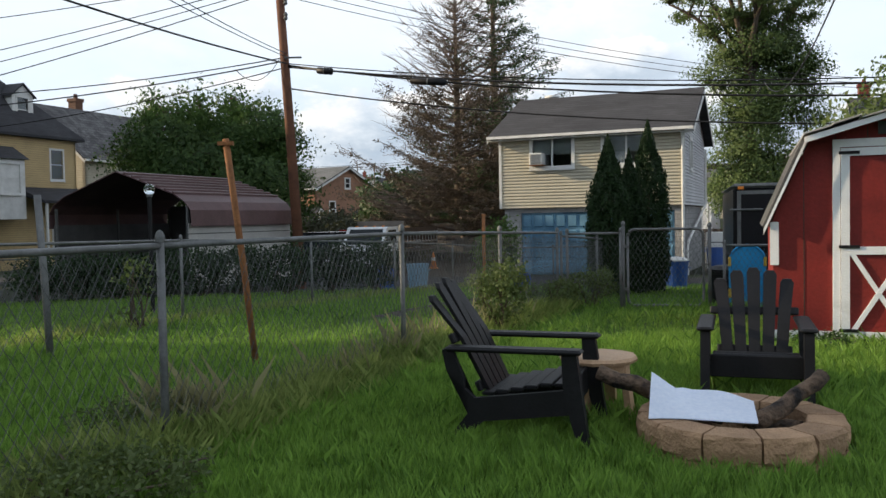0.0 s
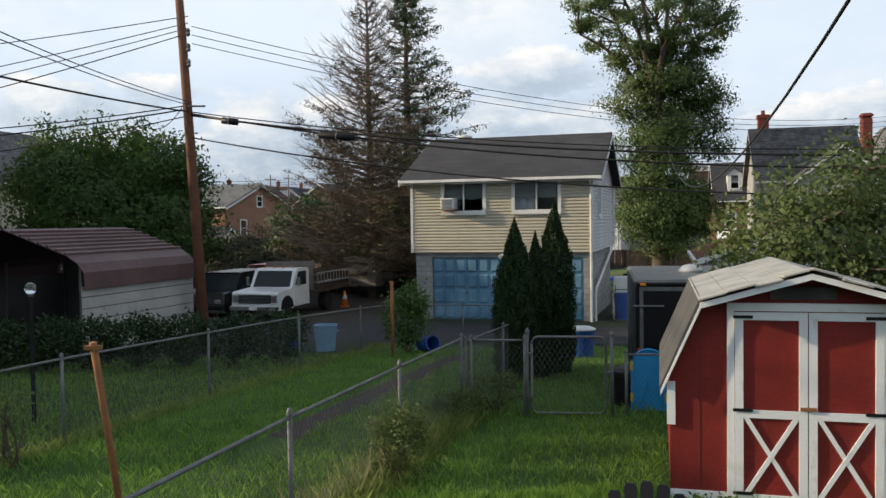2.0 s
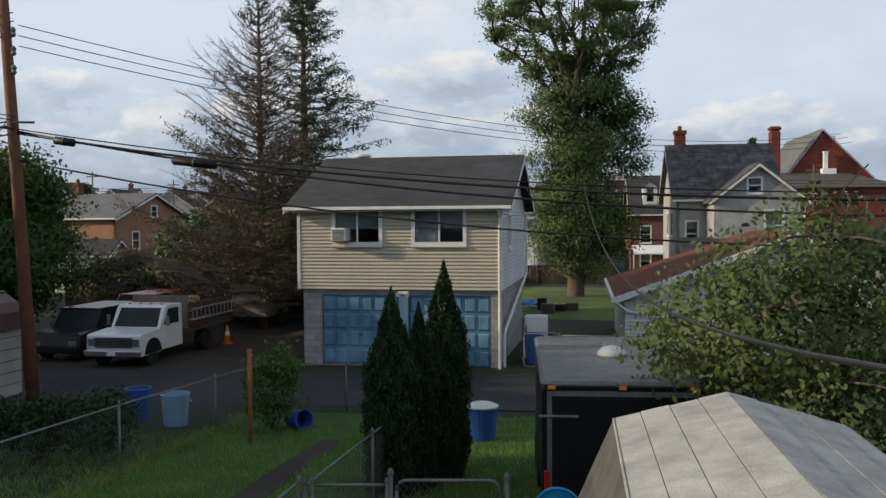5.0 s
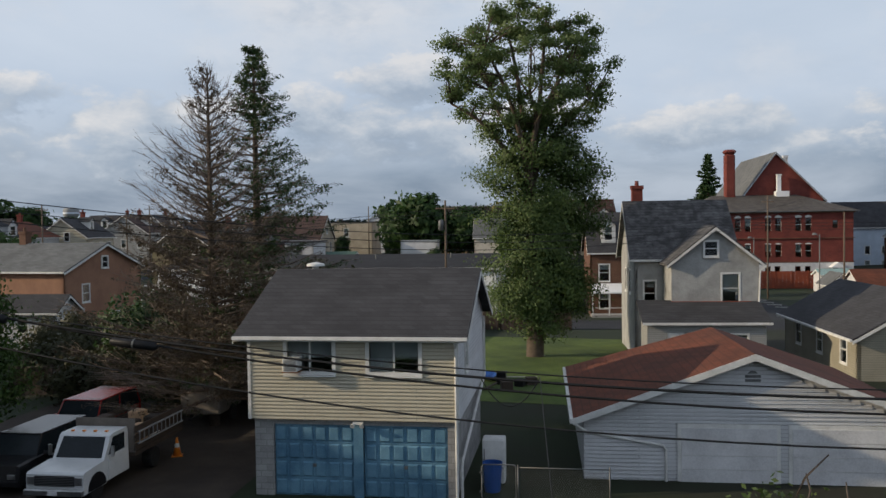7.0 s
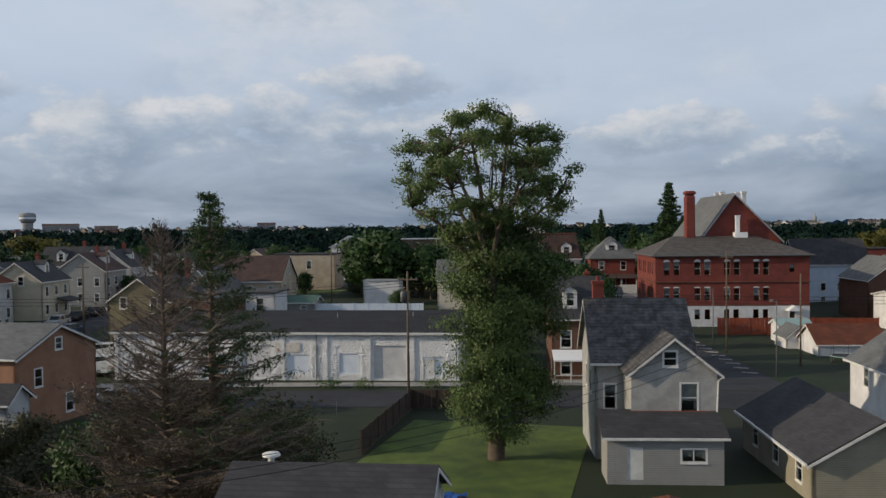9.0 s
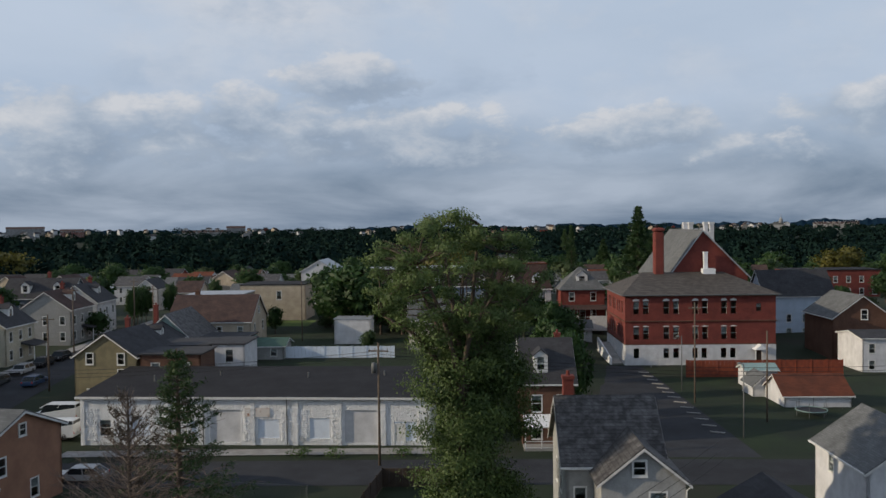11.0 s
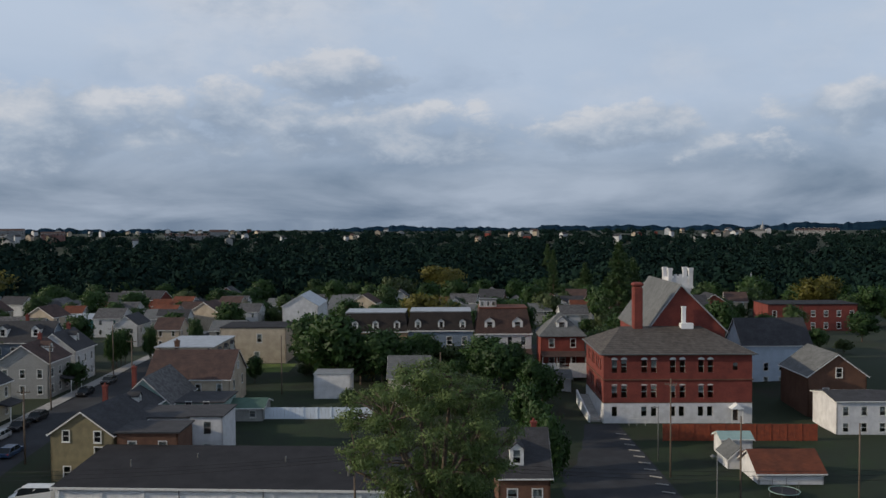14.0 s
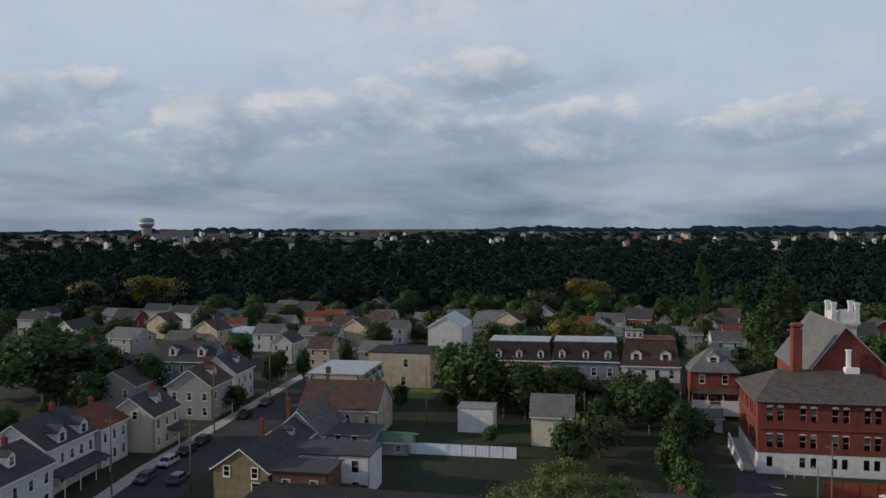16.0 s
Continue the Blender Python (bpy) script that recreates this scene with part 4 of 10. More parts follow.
def shelters():
    """Arched metal carport with a red-brown roof."""
    e = thing("carport", at(YARD, -19.3, 16.8, -0.55), "metal carport with red-brown ribbed roof and pale side panel", "carport")
    w, d = 4.6, 4.9
    prof = [(-0.15, 1.75), (-0.13, 2.15), (0.05, 2.38), (0.4, 2.6), (w / 2, 3.25), (w - 0.4, 2.6), (w - 0.05, 2.38), (w + 0.13, 2.15), (w + 0.15, 1.75)]
    b = Mesh()
    for p, q in zip(prof, prof[1:]):
        b.prism([(p[0], 0, p[1]), (q[0], 0, q[1]), (q[0], 0, q[1] + 0.03), (p[0], 0, p[1] + 0.03)], (0, d, 0))
    part("roof", b, CARPORT_RED, e, "red-brown ribbed steel roof")
    for i in range(7):
        part("rib", Mesh().prism([(w / 2 + 0.25 + i * 0.27, -0.004, 3.20 - i * 0.094), (w / 2 + 0.31 + i * 0.27, -0.004, 3.18 - i * 0.094), (w / 2 + 0.31 + i * 0.27, -0.004, 3.23 - i * 0.094), (w / 2 + 0.25 + i * 0.27, -0.004, 3.25 - i * 0.094)], (0, d + 0.008, 0)), CARPORT_RED, e)
    side = part("side_panel", Mesh().box(w - 0.02, 0.05, 0.10, w + 0.005, d, 1.85), PANEL_DARK, e, "dark backing of the side panel")
    for i in range(6):
        part("board", Mesh().box(w + 0.006, 0.05, 0.12 + i * 0.29, w + 0.03, d, 0.385 + i * 0.29), PANEL_PALE, side, "pale metal siding board")
    part("side_panel", Mesh().box(-0.02, 0.05, 0.1, 0.02, d, 1.85), PANEL_DARK, e, "dark side panel")
    part("back_panel", Mesh().box(0, d - 0.03, 0.0, w, d, 2.4), PANEL_DARK, e, "dark back panel")
    for y in (0.1, d / 2, d - 0.1):
        for x in (0.04, w - 0.04):
            part("post", Mesh().box(x - 0.03, y - 0.03, -0.4, x + 0.03, y + 0.03, 2.3), GALV, e)
    part("storage_door", Mesh().box(1.9, d - 0.3, 0, 3.0, d - 0.2, 1.6), SIDE_GREY, e, "grey storage door")
    part("notice", Mesh().box(2.2, d - 0.32, 1.1, 2.45, d - 0.3, 1.4), WHITE, e)


CARPORT_RED = mat("red_brown_steel", (0.125, 0.072, 0.072), (0.085, 0.050, 0.050), 0.5, 1.2, 25, 0.15, metal=0.2)
shelters()


# Victorian house beyond the wide garage
OLD_STUCCO = mat("weathered_stucco", (0.40, 0.40, 0.39), (0.27, 0.27, 0.26), 0.9, 0.9, 18, 0.4)
def victorian():
    m = at(GRID, 6.9, 61.2, -1.15)
    e = house("victorian_house", m, 6.6, 8.0, 6.6, 3.7, "x", OLD_STUCCO, ROOF_SLATE, "old two-storey stucco house with slate roof and rear wing", [("l", 3.0, 4.0, 0.8, 1.5), ("l", 5.5, 4.0, 0.8, 1.5), ("f", 1.0, 3.3, 0.7, 1.6)], 0.35)
    chimney(e, 0.9, 5.6, 8.0, 11.6, 0.75)
    # rear wing with a gable
    wing = Mesh()
    x0, x1, ev = 1.9, 7.3, 6.35
    panel(wing, pose(x0, -3.2, 0), x1 - x0, ev, [(3.15, 3.75, 4.15, 5.55)], 0.2, -0.8)
    wing.box(x0, -3.0, -0.8, x0 + 0.2, 0, ev).box(x1 - 0.2, -3.0, -0.8, x1, 0, ev)
    wing.prism([(x0, -3.2, ev), (x1, -3.2, ev), ((x0 + x1) / 2, -3.2, ev + 2.15)], (0, 0.2, 0))
    wo = part("wing", wing, OLD_STUCCO, e, "stucco rear wing")
    window(wo, pose(x0 + 3.65, -3.17, 3.75), 1.0, 1.8)
    window(wo, pose(x0 + 2.45, -3.265, 6.75), 0.75, 0.85, dark_room=True)
    r = Mesh()
    k = 2.15 / ((x1 - x0) / 2)
    for s in (-1, 1):
        c = (x0 + x1) / 2
        xe = c + s * ((x1 - x0) / 2 + 0.35)
        q = [(xe, -3.55, ev - 0.35 * k), (c, -3.55, ev + 2.15), (c, -3.55, ev + 2.28), (xe, -3.55, ev - 0.35 * k + 0.13)]
        r.prism(q if s < 0 else q[::-1], (0, 5.8, 0))
    part("wing_roof", r, ROOF_SLATE, e, "slate wing roof")
    t = Mesh()
    for s in (-1, 1):
        c = (x0 + x1) / 2
        xe = c + s * ((x1 - x0) / 2 + 0.35)
        q = [(xe, -3.58, ev - 0.35 * k - 0.15), (c, -3.58, ev + 2.0), (c, -3.58, ev + 2.18), (xe, -3.58, ev - 0.35 * k + 0.02)]
        t.prism(q if s < 0 else q[::-1], (0, 0.03, 0))
    part("trim", t, WHITE, e)
    part("downspout", Mesh().tube([(x1 + 0.3, -3.5, ev - 0.3), (x1 + 0.05, -3.28, ev - 0.6), (x1 - 0.05, -3.28, 3.3)], 0.05, 8), WHITE, e)
    # single-storey lean-to
    lean = Mesh()
    panel(lean, pose(0.0, -5.9, 0), 7.0, 2.75, [(1.2, 0.2, 2.2, 2.2), (4.5, 1.35, 5.9, 2.05)], 0.2, -0.8)
    lean.box(0.0, -5.7, -0.8, 0.2, -3.2, 2.9).box(6.8, -5.7, -0.8, 7.0, -3.2, 2.9)
    lo = part("lean_to", lean, SIDE_GREY, e, "grey sided lean-to")
    window(lo, pose(5.2, -5.87, 1.35), 1.4, 0.7, style="slide")
    part("door", Mesh().box(1.22, -5.86, 0.2, 2.18, -5.8, 2.18), WHITE, lo, "white back door")
    part("lean_to_roof", Mesh().prism([(-0.3, -6.15, 2.7), (-0.3, -3.0, 3.75), (-0.3, -3.0, 3.9), (-0.3, -6.15, 2.85)], (7.6, 0, 0)), ROOF_DARK, e, "dark lean-to roof")
    part("gutter", Mesh().box(-0.3, -6.27, 2.68, 7.3, -6.15, 2.82), WHITE, e)
    part("flashing", Mesh().box(1.9, -3.28, 3.72, 6.8, -3.2, 3.84), FENCE_RED, e)


victorian()
# the dark course lines are lap shadows drawn in colour
COTTAGE = mat("beige_siding", (0.34, 0.31, 0.24), (0.27, 0.25, 0.19), 0.6, 0.8, 50, 0.5, lap=0.13, brick=(3.6, 0.13, (0.55, 0.55, 0.55)), even=True)
house("cottage", at(GRID, 17.8, 51.9, -1.35), 7.6, 13.0, 2.6, 2.2, "y", COTTAGE, ROOF_DARK, "single-storey beige sided house with dark roof", [("l", 3.0, 0.9, 0.9, 1.4), ("l", 7.0, 0.9, 0.9, 1.4), ("l", 11.0, 0.9, 0.9, 1.4), ("f", 5.5, 0.9, 0.9, 1.4)], 0.4)
house("white_gable_house", at(GRID, 29.5, 66.0, -1.8), 8.0, 9.0, 5.2, 2.8, "y", STUCCO_WHITE, ROOF_GREY, "white stucco house with steep gable", [("f", 4.0, 6.0, 0.8, 1.1), ("l", 3.0, 3.4, 0.8, 1.4)], 0.35)


def warehouse():
    m = pose(-10.1, 104.9, -2.0, 0, 0, -21)
    L, d, h = 39.2, 13.0, 4.9
    e = thing("warehouse", m, "long low white painted block warehouse with tar roof", "warehouse")
    doors = [(14.7, 18.2, 3.65), (29.8, 33.4, 3.65)]
    wins = [(2.2, 0.7, 3.4, 2.45), (5.8, 0.6, 7.9, 2.8), (12.6, 0.3, 13.5, 2.4), (20.1, 0.5, 22.5, 2.6), (25.9, 0.5, 28.1, 2.75), (35.2, 0.3, 37.7, 2.4)]
    b = Mesh()
    panel(b, pose(0, 0, 0), L, h, [(a, 0, c, t) for a, c, t in doors] + [w for w in wins], 0.35, -1.0)
    b.box(0, 0.35, -1, 0.35, d, h).box(L - 0.35, 0.35, -1, L, d, h).box(0.35, d - 0.35, -1, L - 0.35, d, h)
    wall = part("wall", b, WALL_BLOCK, e, "rough white painted block wall")
    for i in range(9):
        x = i * (L - 0.5) / 8
        if not any(a - 0.6 < x < c + 0.1 for a, c, _ in doors):
            part("pilaster", Mesh().box(x, -0.14, -0.6, x + 0.45, 0.0, h), WALL_BLOCK, e)
    # rock-faced courses in three bays
    rng = random.Random(5)
    for x0, x1 in ((0.5, 2.0), (3.6, 5.6), (8.1, 9.7), (10.4, 12.3), (18.5, 19.3), (22.7, 24.4), (24.9, 25.7), (28.3, 29.6), (33.6, 34.4), (37.8, 38.6)):
        z = 0.1
        blk = Mesh()
        while z < 3.6:
            x = x0
            hh = 0.2
            while x < x1 - 0.15:
                wd = min(rng.uniform(0.25, 0.5), x1 - x)
                pr = rng.uniform(0.03, 0.12)
                blk.add([(x + .02, 0, z + .015), (x + wd - .02, 0, z + .015), (x + wd - .02, 0, z + hh - .015), (x + .02, 0, z + hh - .015), (x + .07, -pr, z + .05), (x + wd - .07, -pr, z + .05), (x + wd - .07, -pr * .8, z + hh - .05), (x + .07, -pr * .8, z + hh - .05)],
                        [(4, 5, 6, 7), (0, 1, 5, 4), (1, 2, 6, 5), (2, 3, 7, 6), (3, 0, 4, 7)])
                x += wd
            z += hh
        tagged(part("rock_face", blk, WALL_BLOCK, wall, "rock-faced painted blocks"), kind="stuff")
    for a, c, t in doors:
        part("roller_door", Mesh().box(a, 0.2, 0, c, 0.25, t), STUCCO_WHITE, e, "plain pale overhead door")
        for i in range(8):
            part("slat", Mesh().box(a, 0.185, i * t / 8 + 0.02, c, 0.2, (i + 1) * t / 8 - 0.02), STUCCO_WHITE, e)
    window(wall, pose((wins[0][0] + wins[0][2]) / 2, 0.06, wins[0][1]), wins[0][2] - wins[0][0], wins[0][3] - wins[0][1])
    for a, z0, c, z1 in wins[1:]:
        part("blocked_opening", Mesh().box(a, 0.12, z0, c, 0.25, z1), FENCE_WHITE, e, "boarded opening painted pale blue-white")
    part("side_door", Mesh().box(35.3, 0.02, -0.1, 36.4, 0.12, 2.1).box(35.2, -0.03, -0.1, 35.3, 0.12, 2.2).box(36.4, -0.03, -0.1, 36.5, 0.12, 2.2).box(35.2, -0.03, 2.1, 36.5, 0.12, 2.2), WHITE, e, "white side door in its frame")
    part("roof", Mesh().box(-0.4, -0.4, h, L + 0.4, 0.05, h + 0.25).prism([(-0.4, 0.05, h), (-0.4, d + 0.4, h + 1.1), (-0.4, d + 0.4, h + 1.3), (-0.4, 0.05, h + 0.25)], (L + 0.8, 0, 0)), ROOF_FLAT, e, "dark tar roof")
    part("trim", Mesh().box(-0.45, -0.5, h - 0.02, L + 0.45, -0.4, h + 0.22), WHITE, e)
    for x, y in ((6, 6), (13, 9), (24, 8), (33, 9)):
        part("roof_vent", Mesh().tube([(x, y, h + 0.4), (x, y, h + 1.5)], [0.12, 0.10], 8), GALV, e)
    part("old_sign", Mesh().box(18.7, -0.10, 2.9, 21.5, -0.02, 3.9), mat("peeling_board", (0.62, 0.58, 0.54), (0.30, 0.17, 0.12), 0.8, 1.6, 20, 0.4, contrast=(0.36, 0.46)), e, "blank peeling sign board")
    for x in (14.0, 23.4, 38.9):
        part("downspout", Mesh().tube([(x, -0.1, h), (x, -0.1, -0.3)], 0.06, 8), GALV, e)


warehouse()


ROOF_SCHOOL = mat("brownish_slate", (0.125, 0.108, 0.092), (0.070, 0.060, 0.053), 0.8, 1.2, 12, 0.5, lap=0.22, brick=(0.45, 0.22, (0.4, 0.4, 0.4)), contrast=(0.40, 0.62))


def school():
    m = pose(73.5, 132.1, -2.4, 0, 0, -18.6)
    w, d, ev = 25.7, 18.0, 11.75
    e = thing("school_building", m, "red brick school with white basement, hip roof and tall chimney", "school")
    pairs = (1.9, 3.55, 7.05, 8.7, 12.0, 13.65, 16.9, 18.5)
    wins = [(x, 8.4, 0.95, 2.15) for x in pairs] + [(x, 4.05, 0.95, 2.05) for x in pairs]
    base = [(x, 0.8, 0.95, 1.7) for x in (1.9, 7.0, 8.7, 11.95, 13.5, 16.8, 18.4)]
    hole = lambda q: (q[0] - q[2] / 2, q[1], q[0] + q[2] / 2, q[1] + q[3])
    b, c = Mesh(), Mesh()
    panel(b, pose(0, 0, 0), w, ev, [hole(q) for q in wins] + [(22.4, 8.8, 23.2, 10.1)], 0.4, 3.1)
    panel(c, pose(0, -0.08, 0), w, 3.1, [hole(q) for q in base] + [(22.2, 0.0, 23.3, 2.2)], 0.48, -1.0)
    ls = [(x, z, 0.95, 2.1) for x in (2.2, 4.0, 6.6, 8.4, 11.2, 13.0, 15.2) for z in (4.05, 8.4)]
    panel(b, pose(0, d, 0, 0, 0, -90), d - 0.4, ev, [hole(q) for q in ls], 0.4, 3.1)
    c.box(-0.08, 0.4, -1, 0.4, d, 3.1)
    panel(b, pose(w, 0.4, 0, 0, 0, 90), d - 0.4, ev, [], 0.4, 3.1)
    c.box(w - 0.4, 0.4, -1, w + 0.08, d, 3.1)
    b.box(0.4, d - 0.4, -1, w - 0.4, d, ev)
    wb = part("wall", b, BRICK, e, "red brick wall")
    wc = part("wall", c, STUCCO_WHITE, e, "white painted basement wall")
    part("trim", Mesh().box(-0.12, -0.12, 3.1, w + 0.12, 0, 3.26).box(-0.12, 0, 3.1, 0, d, 3.26), BRICK_BROWN, e)
    part("trim", Mesh().box(-0.2, -0.2, 7.1, w + 0.2, 0, 7.24).box(-0.2, 0, 7.1, 0, d, 7.24), BRICK_BROWN, e)
    part("cornice", Mesh().box(-0.3, -0.3, ev - 0.35, w + 0.3, 0, ev - 0.05).box(-0.3, 0, ev - 0.35, 0, d, ev - 0.05), BRICK_BROWN, e)
    for x, z, ww, hh in wins:
        wi = window(wb, pose(x, 0.12, z), ww, hh, t=0.2)
        rise = 0.42 if z > 6 else 0.2
        part("arch", Mesh().prism([(-ww / 2 - 0.09, -0.14, hh + 0.09)] + [((ww / 2 + 0.09) * math.cos(a), -0.14, hh + 0.09 + rise * math.sin(a)) for a in (math.pi * (1 - k / 8) for k in range(9))][1:-1] + [(ww / 2 + 0.09, -0.14, hh + 0.09)], (0, 0.07, 0)), WHITE, wi)
    window(wb, pose(22.8, 0.12, 8.8), 0.8, 1.3, FENCE_DARK)
    for x, z, ww, hh in base:
        window(wc, pose(x, 0.06, z), ww, hh, FENCE_DARK)
    for x, z, ww, hh in ls:
        window(wb, pose(0.12, d - x, z, 0, 0, -90), ww, hh, t=0.2)
    part("door", Mesh().box(22.2, 0.1, 0, 23.3, 0.18, 2.2), FENCE_DARK, wc, "dark basement door")
    o, zr = 0.65, ev + 3.1
    part("roof", Mesh().add([(-o, -o, ev), (w + o, -o, ev), (w + o, d + o, ev), (-o, d + o, ev), (5.6, 13.0, zr), (20.6, 13.0, zr), (-o, -o, ev - 0.16), (w + o, -o, ev - 0.16), (w + o, d + o, ev - 0.16), (-o, d + o, ev - 0.16)],
         [(0, 1, 5, 4), (1, 2, 5), (2, 3, 4, 5), (3, 0, 4), (6, 7, 1, 0), (7, 8, 2, 1), (8, 9, 3, 2), (9, 6, 0, 3), (9, 8, 7, 6)]), ROOF_SCHOOL, e, "mottled brown-grey slate hip roof")
    part("gutter", Mesh().box(-o - 0.12, -o - 0.14, ev - 0.15, w + o + 0.12, -o, ev).box(-o - 0.14, -o, ev - 0.15, -o, d + o, ev), GALV, e)
    # taller block behind, its gable to the front
    x0, x1, y0, y1, top = 10.7, 25.4, 13.4, 38.0, 14.0
    g = Mesh().box(x0, y0, -1, x1, y1, top)
    cx, rise = 17.0, 8.5
    g.prism([(x0, y0, top), (x1, y0, top), (cx, y0, top + rise)], (0, 0.4, 0))
    part("rear_block", g, BRICK, e, "brick rear block with gable")
    r, tr = Mesh(), Mesh()
    for s in (-1, 1):
        xe = x0 - 0.5 if s < 0 else x1 + 0.5
        k = rise / abs((x0 if s < 0 else x1) - cx)
        q = [(xe, y0 - 0.4, top - 0.5 * k), (cx, y0 - 0.4, top + rise), (cx, y0 - 0.4, top + rise + 0.25), (xe, y0 - 0.4, top - 0.5 * k + 0.25)]
        r.prism(q if s < 0 else q[::-1], (0, y1 - y0 + 0.8, 0))
        q = [(xe, y0 - 0.44, top - 0.5 * k - 0.1), (cx, y0 - 0.44, top + rise - 0.1), (cx, y0 - 0.44, top + rise + 0.24), (xe, y0 - 0.44, top - 0.5 * k + 0.24)]
        tr.prism(q if s < 0 else q[::-1], (0, -0.06, 0))
    part("rear_roof", r, ROOF_GREY, e, "light grey gable roof")
    part("rake_board", tr, TIN, e, "pale metal rake flashing")
    part("roof_box", Mesh().box(cx - 0.4, y0 - 1.9, top + 0.5, cx + 1.9, y0 - 0.5, top + 1.5), OLDWHITE, e, "white boxed roof unit")
    part("vent_shaft", Mesh().box(cx, y0 - 1.1, top + 1.5, cx + 0.7, y0 - 0.5, top + 4.4).box(cx - 0.1, y0 - 1.2, top + 4.4, cx + 0.8, y0 - 0.45, top + 4.6), OLDWHITE, e, "white boxed roof stack")
    part("chimney", Mesh().bevelbox(7.7, 11.6, 10, 9.5, 13.3, 22.4, 0.25).bevelbox(7.55, 11.45, 22.4, 9.65, 13.45, 23.2, 0.28), BRICK, e, "tall red brick chimney with rounded cap")
    hood = part("entrance_hood", Mesh().prism([(21.6, -1.6, 2.3), (23.9, -1.6, 2.3), (22.75, -1.6, 3.2)], (0, 1.5, 0)), OLDWHITE, e, "small gabled white entrance hood")
    for x in (21.75, 23.6):
        part("post", Mesh().box(x, -1.5, -0.4, x + 0.12, -1.38, 2.3), WHITE, hood)
    part("ramp", Mesh().prism([(-0.2, 1, -0.6), (-0.2, 15, -0.6), (-0.2, 15, 1.6), (-0.2, 1, -0.1)], (-2.0, 0, 0)), CONCRETE, e)
    part("ramp_wall", Mesh().prism([(-2.2, 0.6, -0.8), (-2.2, 15, -0.8), (-2.2, 15, 2.5), (-2.2, 0.6, 0.8)], (-0.25, 0, 0)), OLDWHITE, e, "white sloping ramp wall")
    rail = part("railing", Mesh().tube([(4.0, -2.0, 0.9), (6.8, -2.0, 0.9)], 0.04, 6), WHITE, e)
    for x in (4.0, 5.4, 6.8):
        part("post", Mesh().tube([(x, -2.0, -0.4), (x, -2.0, 0.9)], 0.035, 6), WHITE, rail)


school()


def church_tower():
    e = thing("church_tower", at(GRID, 52.7, 193.0, 1.7), "white square church tower with battlements", "church tower")
    e.scale = (0.88, 0.88, 0.88)
    b = Mesh()
    panel(b, pose(-2.6, -2.6, 0), 5.2, 17.6, [(1.0, 13.0, 2.2, 15.6), (3.0, 13.0, 4.2, 15.6)], 0.4, -6)
    b.box(-2.6, -2.2, -6, -2.2, 2.6, 17.6).box(2.2, -2.2, -6, 2.6, 2.6, 17.6).box(-2.2, 2.2, -6, 2.2, 2.6, 17.6)
    for x in (-1.0, 1.0):
        part("louvre", Mesh().box(x - 0.6, -2.35, 13.0, x + 0.6, -2.3, 15.6), ROOF_SLATE, e, "dark belfry louvre")
        part("arch", Mesh().prism([(x + 0.75 * math.cos(math.pi * k / 8), -2.66, 15.6 + 0.6 * math.sin(math.pi * k / 8)) for k in range(9)], (0, 0.05, 0)), ROOF_SLATE, e, "round belfry arch")
    for k in range(9):
        part("bracket", Mesh().box(-2.9 + 0.66 * k, -3.1, 17.0, -2.6 + 0.66 * k, -2.6, 17.6), STUCCO_WHITE, e)
    part("shaft", b, STUCCO_WHITE, e)
    part("cornice", Mesh().box(-3.2, -3.2, 17.6, 3.2, 3.2, 18.3).box(-2.9, -2.9, 18.3, 2.9, 2.9, 20.4), STUCCO_WHITE, e)
    for x in (-2.6, 2.6):
        for y in (-2.6, 2.6):
            part("turret", Mesh().box(x - 0.5, y - 0.5, 18.3, x + 0.5, y + 0.5, 22.6).box(x - 0.62, y - 0.62, 22.2, x + 0.62, y + 0.62, 22.8), STUCCO_WHITE, e)
    for k in range(3):
        part("merlon", Mesh().box(-1.6 + 1.2 * k, -2.9, 20.4, -0.8 + 1.2 * k, -2.5, 21.2), STUCCO_WHITE, e)


church_tower()

# the rows across the back lots
house("olive_house", pose(-12.6, 121.0, -0.8, 0, 0, -25), 8.6, 10, 6.2, 2.9, "y", SIDE_OLIVE, ROOF_DARK, "olive stucco house with dark gable roof", rows("f", 8.6, 2, 1, 0.85, 1.35, 5.2) + [("f", 6.6, 2.6, 1.2, 1.9), ("f", 2.2, 0.4, 0.9, 1.5)], 0.3)
house("olive_house_wing", at(GRID, -41.4, 109.8, -1.6), 7.8, 6, 7.2, 0, "x", BRICK_BROWN, ROOF_DARK, "brown brick wing with flat dark roof", rows("f", 7.8, 2, 2, 0.95, 1.5, 1.4, 3.2), 0.3, flat=True, category="house wing")
wh = house("white_house", at(GRID, -50.3, 122.0, -0.8), 7.0, 10.4, 5.8, 2.2, "y", STUCCO_WHITE, ROOF_DARK, "white sided house with dark gable roof and dormer", [("f", 3.5, 5.0, 0.8, 1.1)], 0.3)
chimney(wh, 1.2, 3.0, 6.0, 9.6, 0.6)
dormer(wh, 5.6, 4.2, 6.2, 1.2, 1.5, 1.8, WHITE, ROOF_DARK, 90)
house("white_house_wing", at(GRID, -43.0, 118.8, -1.0), 8.0, 7.5, 6.4, 0, "x", STUCCO_WHITE, ROOF_DARK, "white two-storey wing with flat dark roof", [("f", 1.6, 3.4, 0.9, 1.4), ("f", 5.2, 3.2, 1.1, 1.6)], 0.25, flat=True, category="house wing")
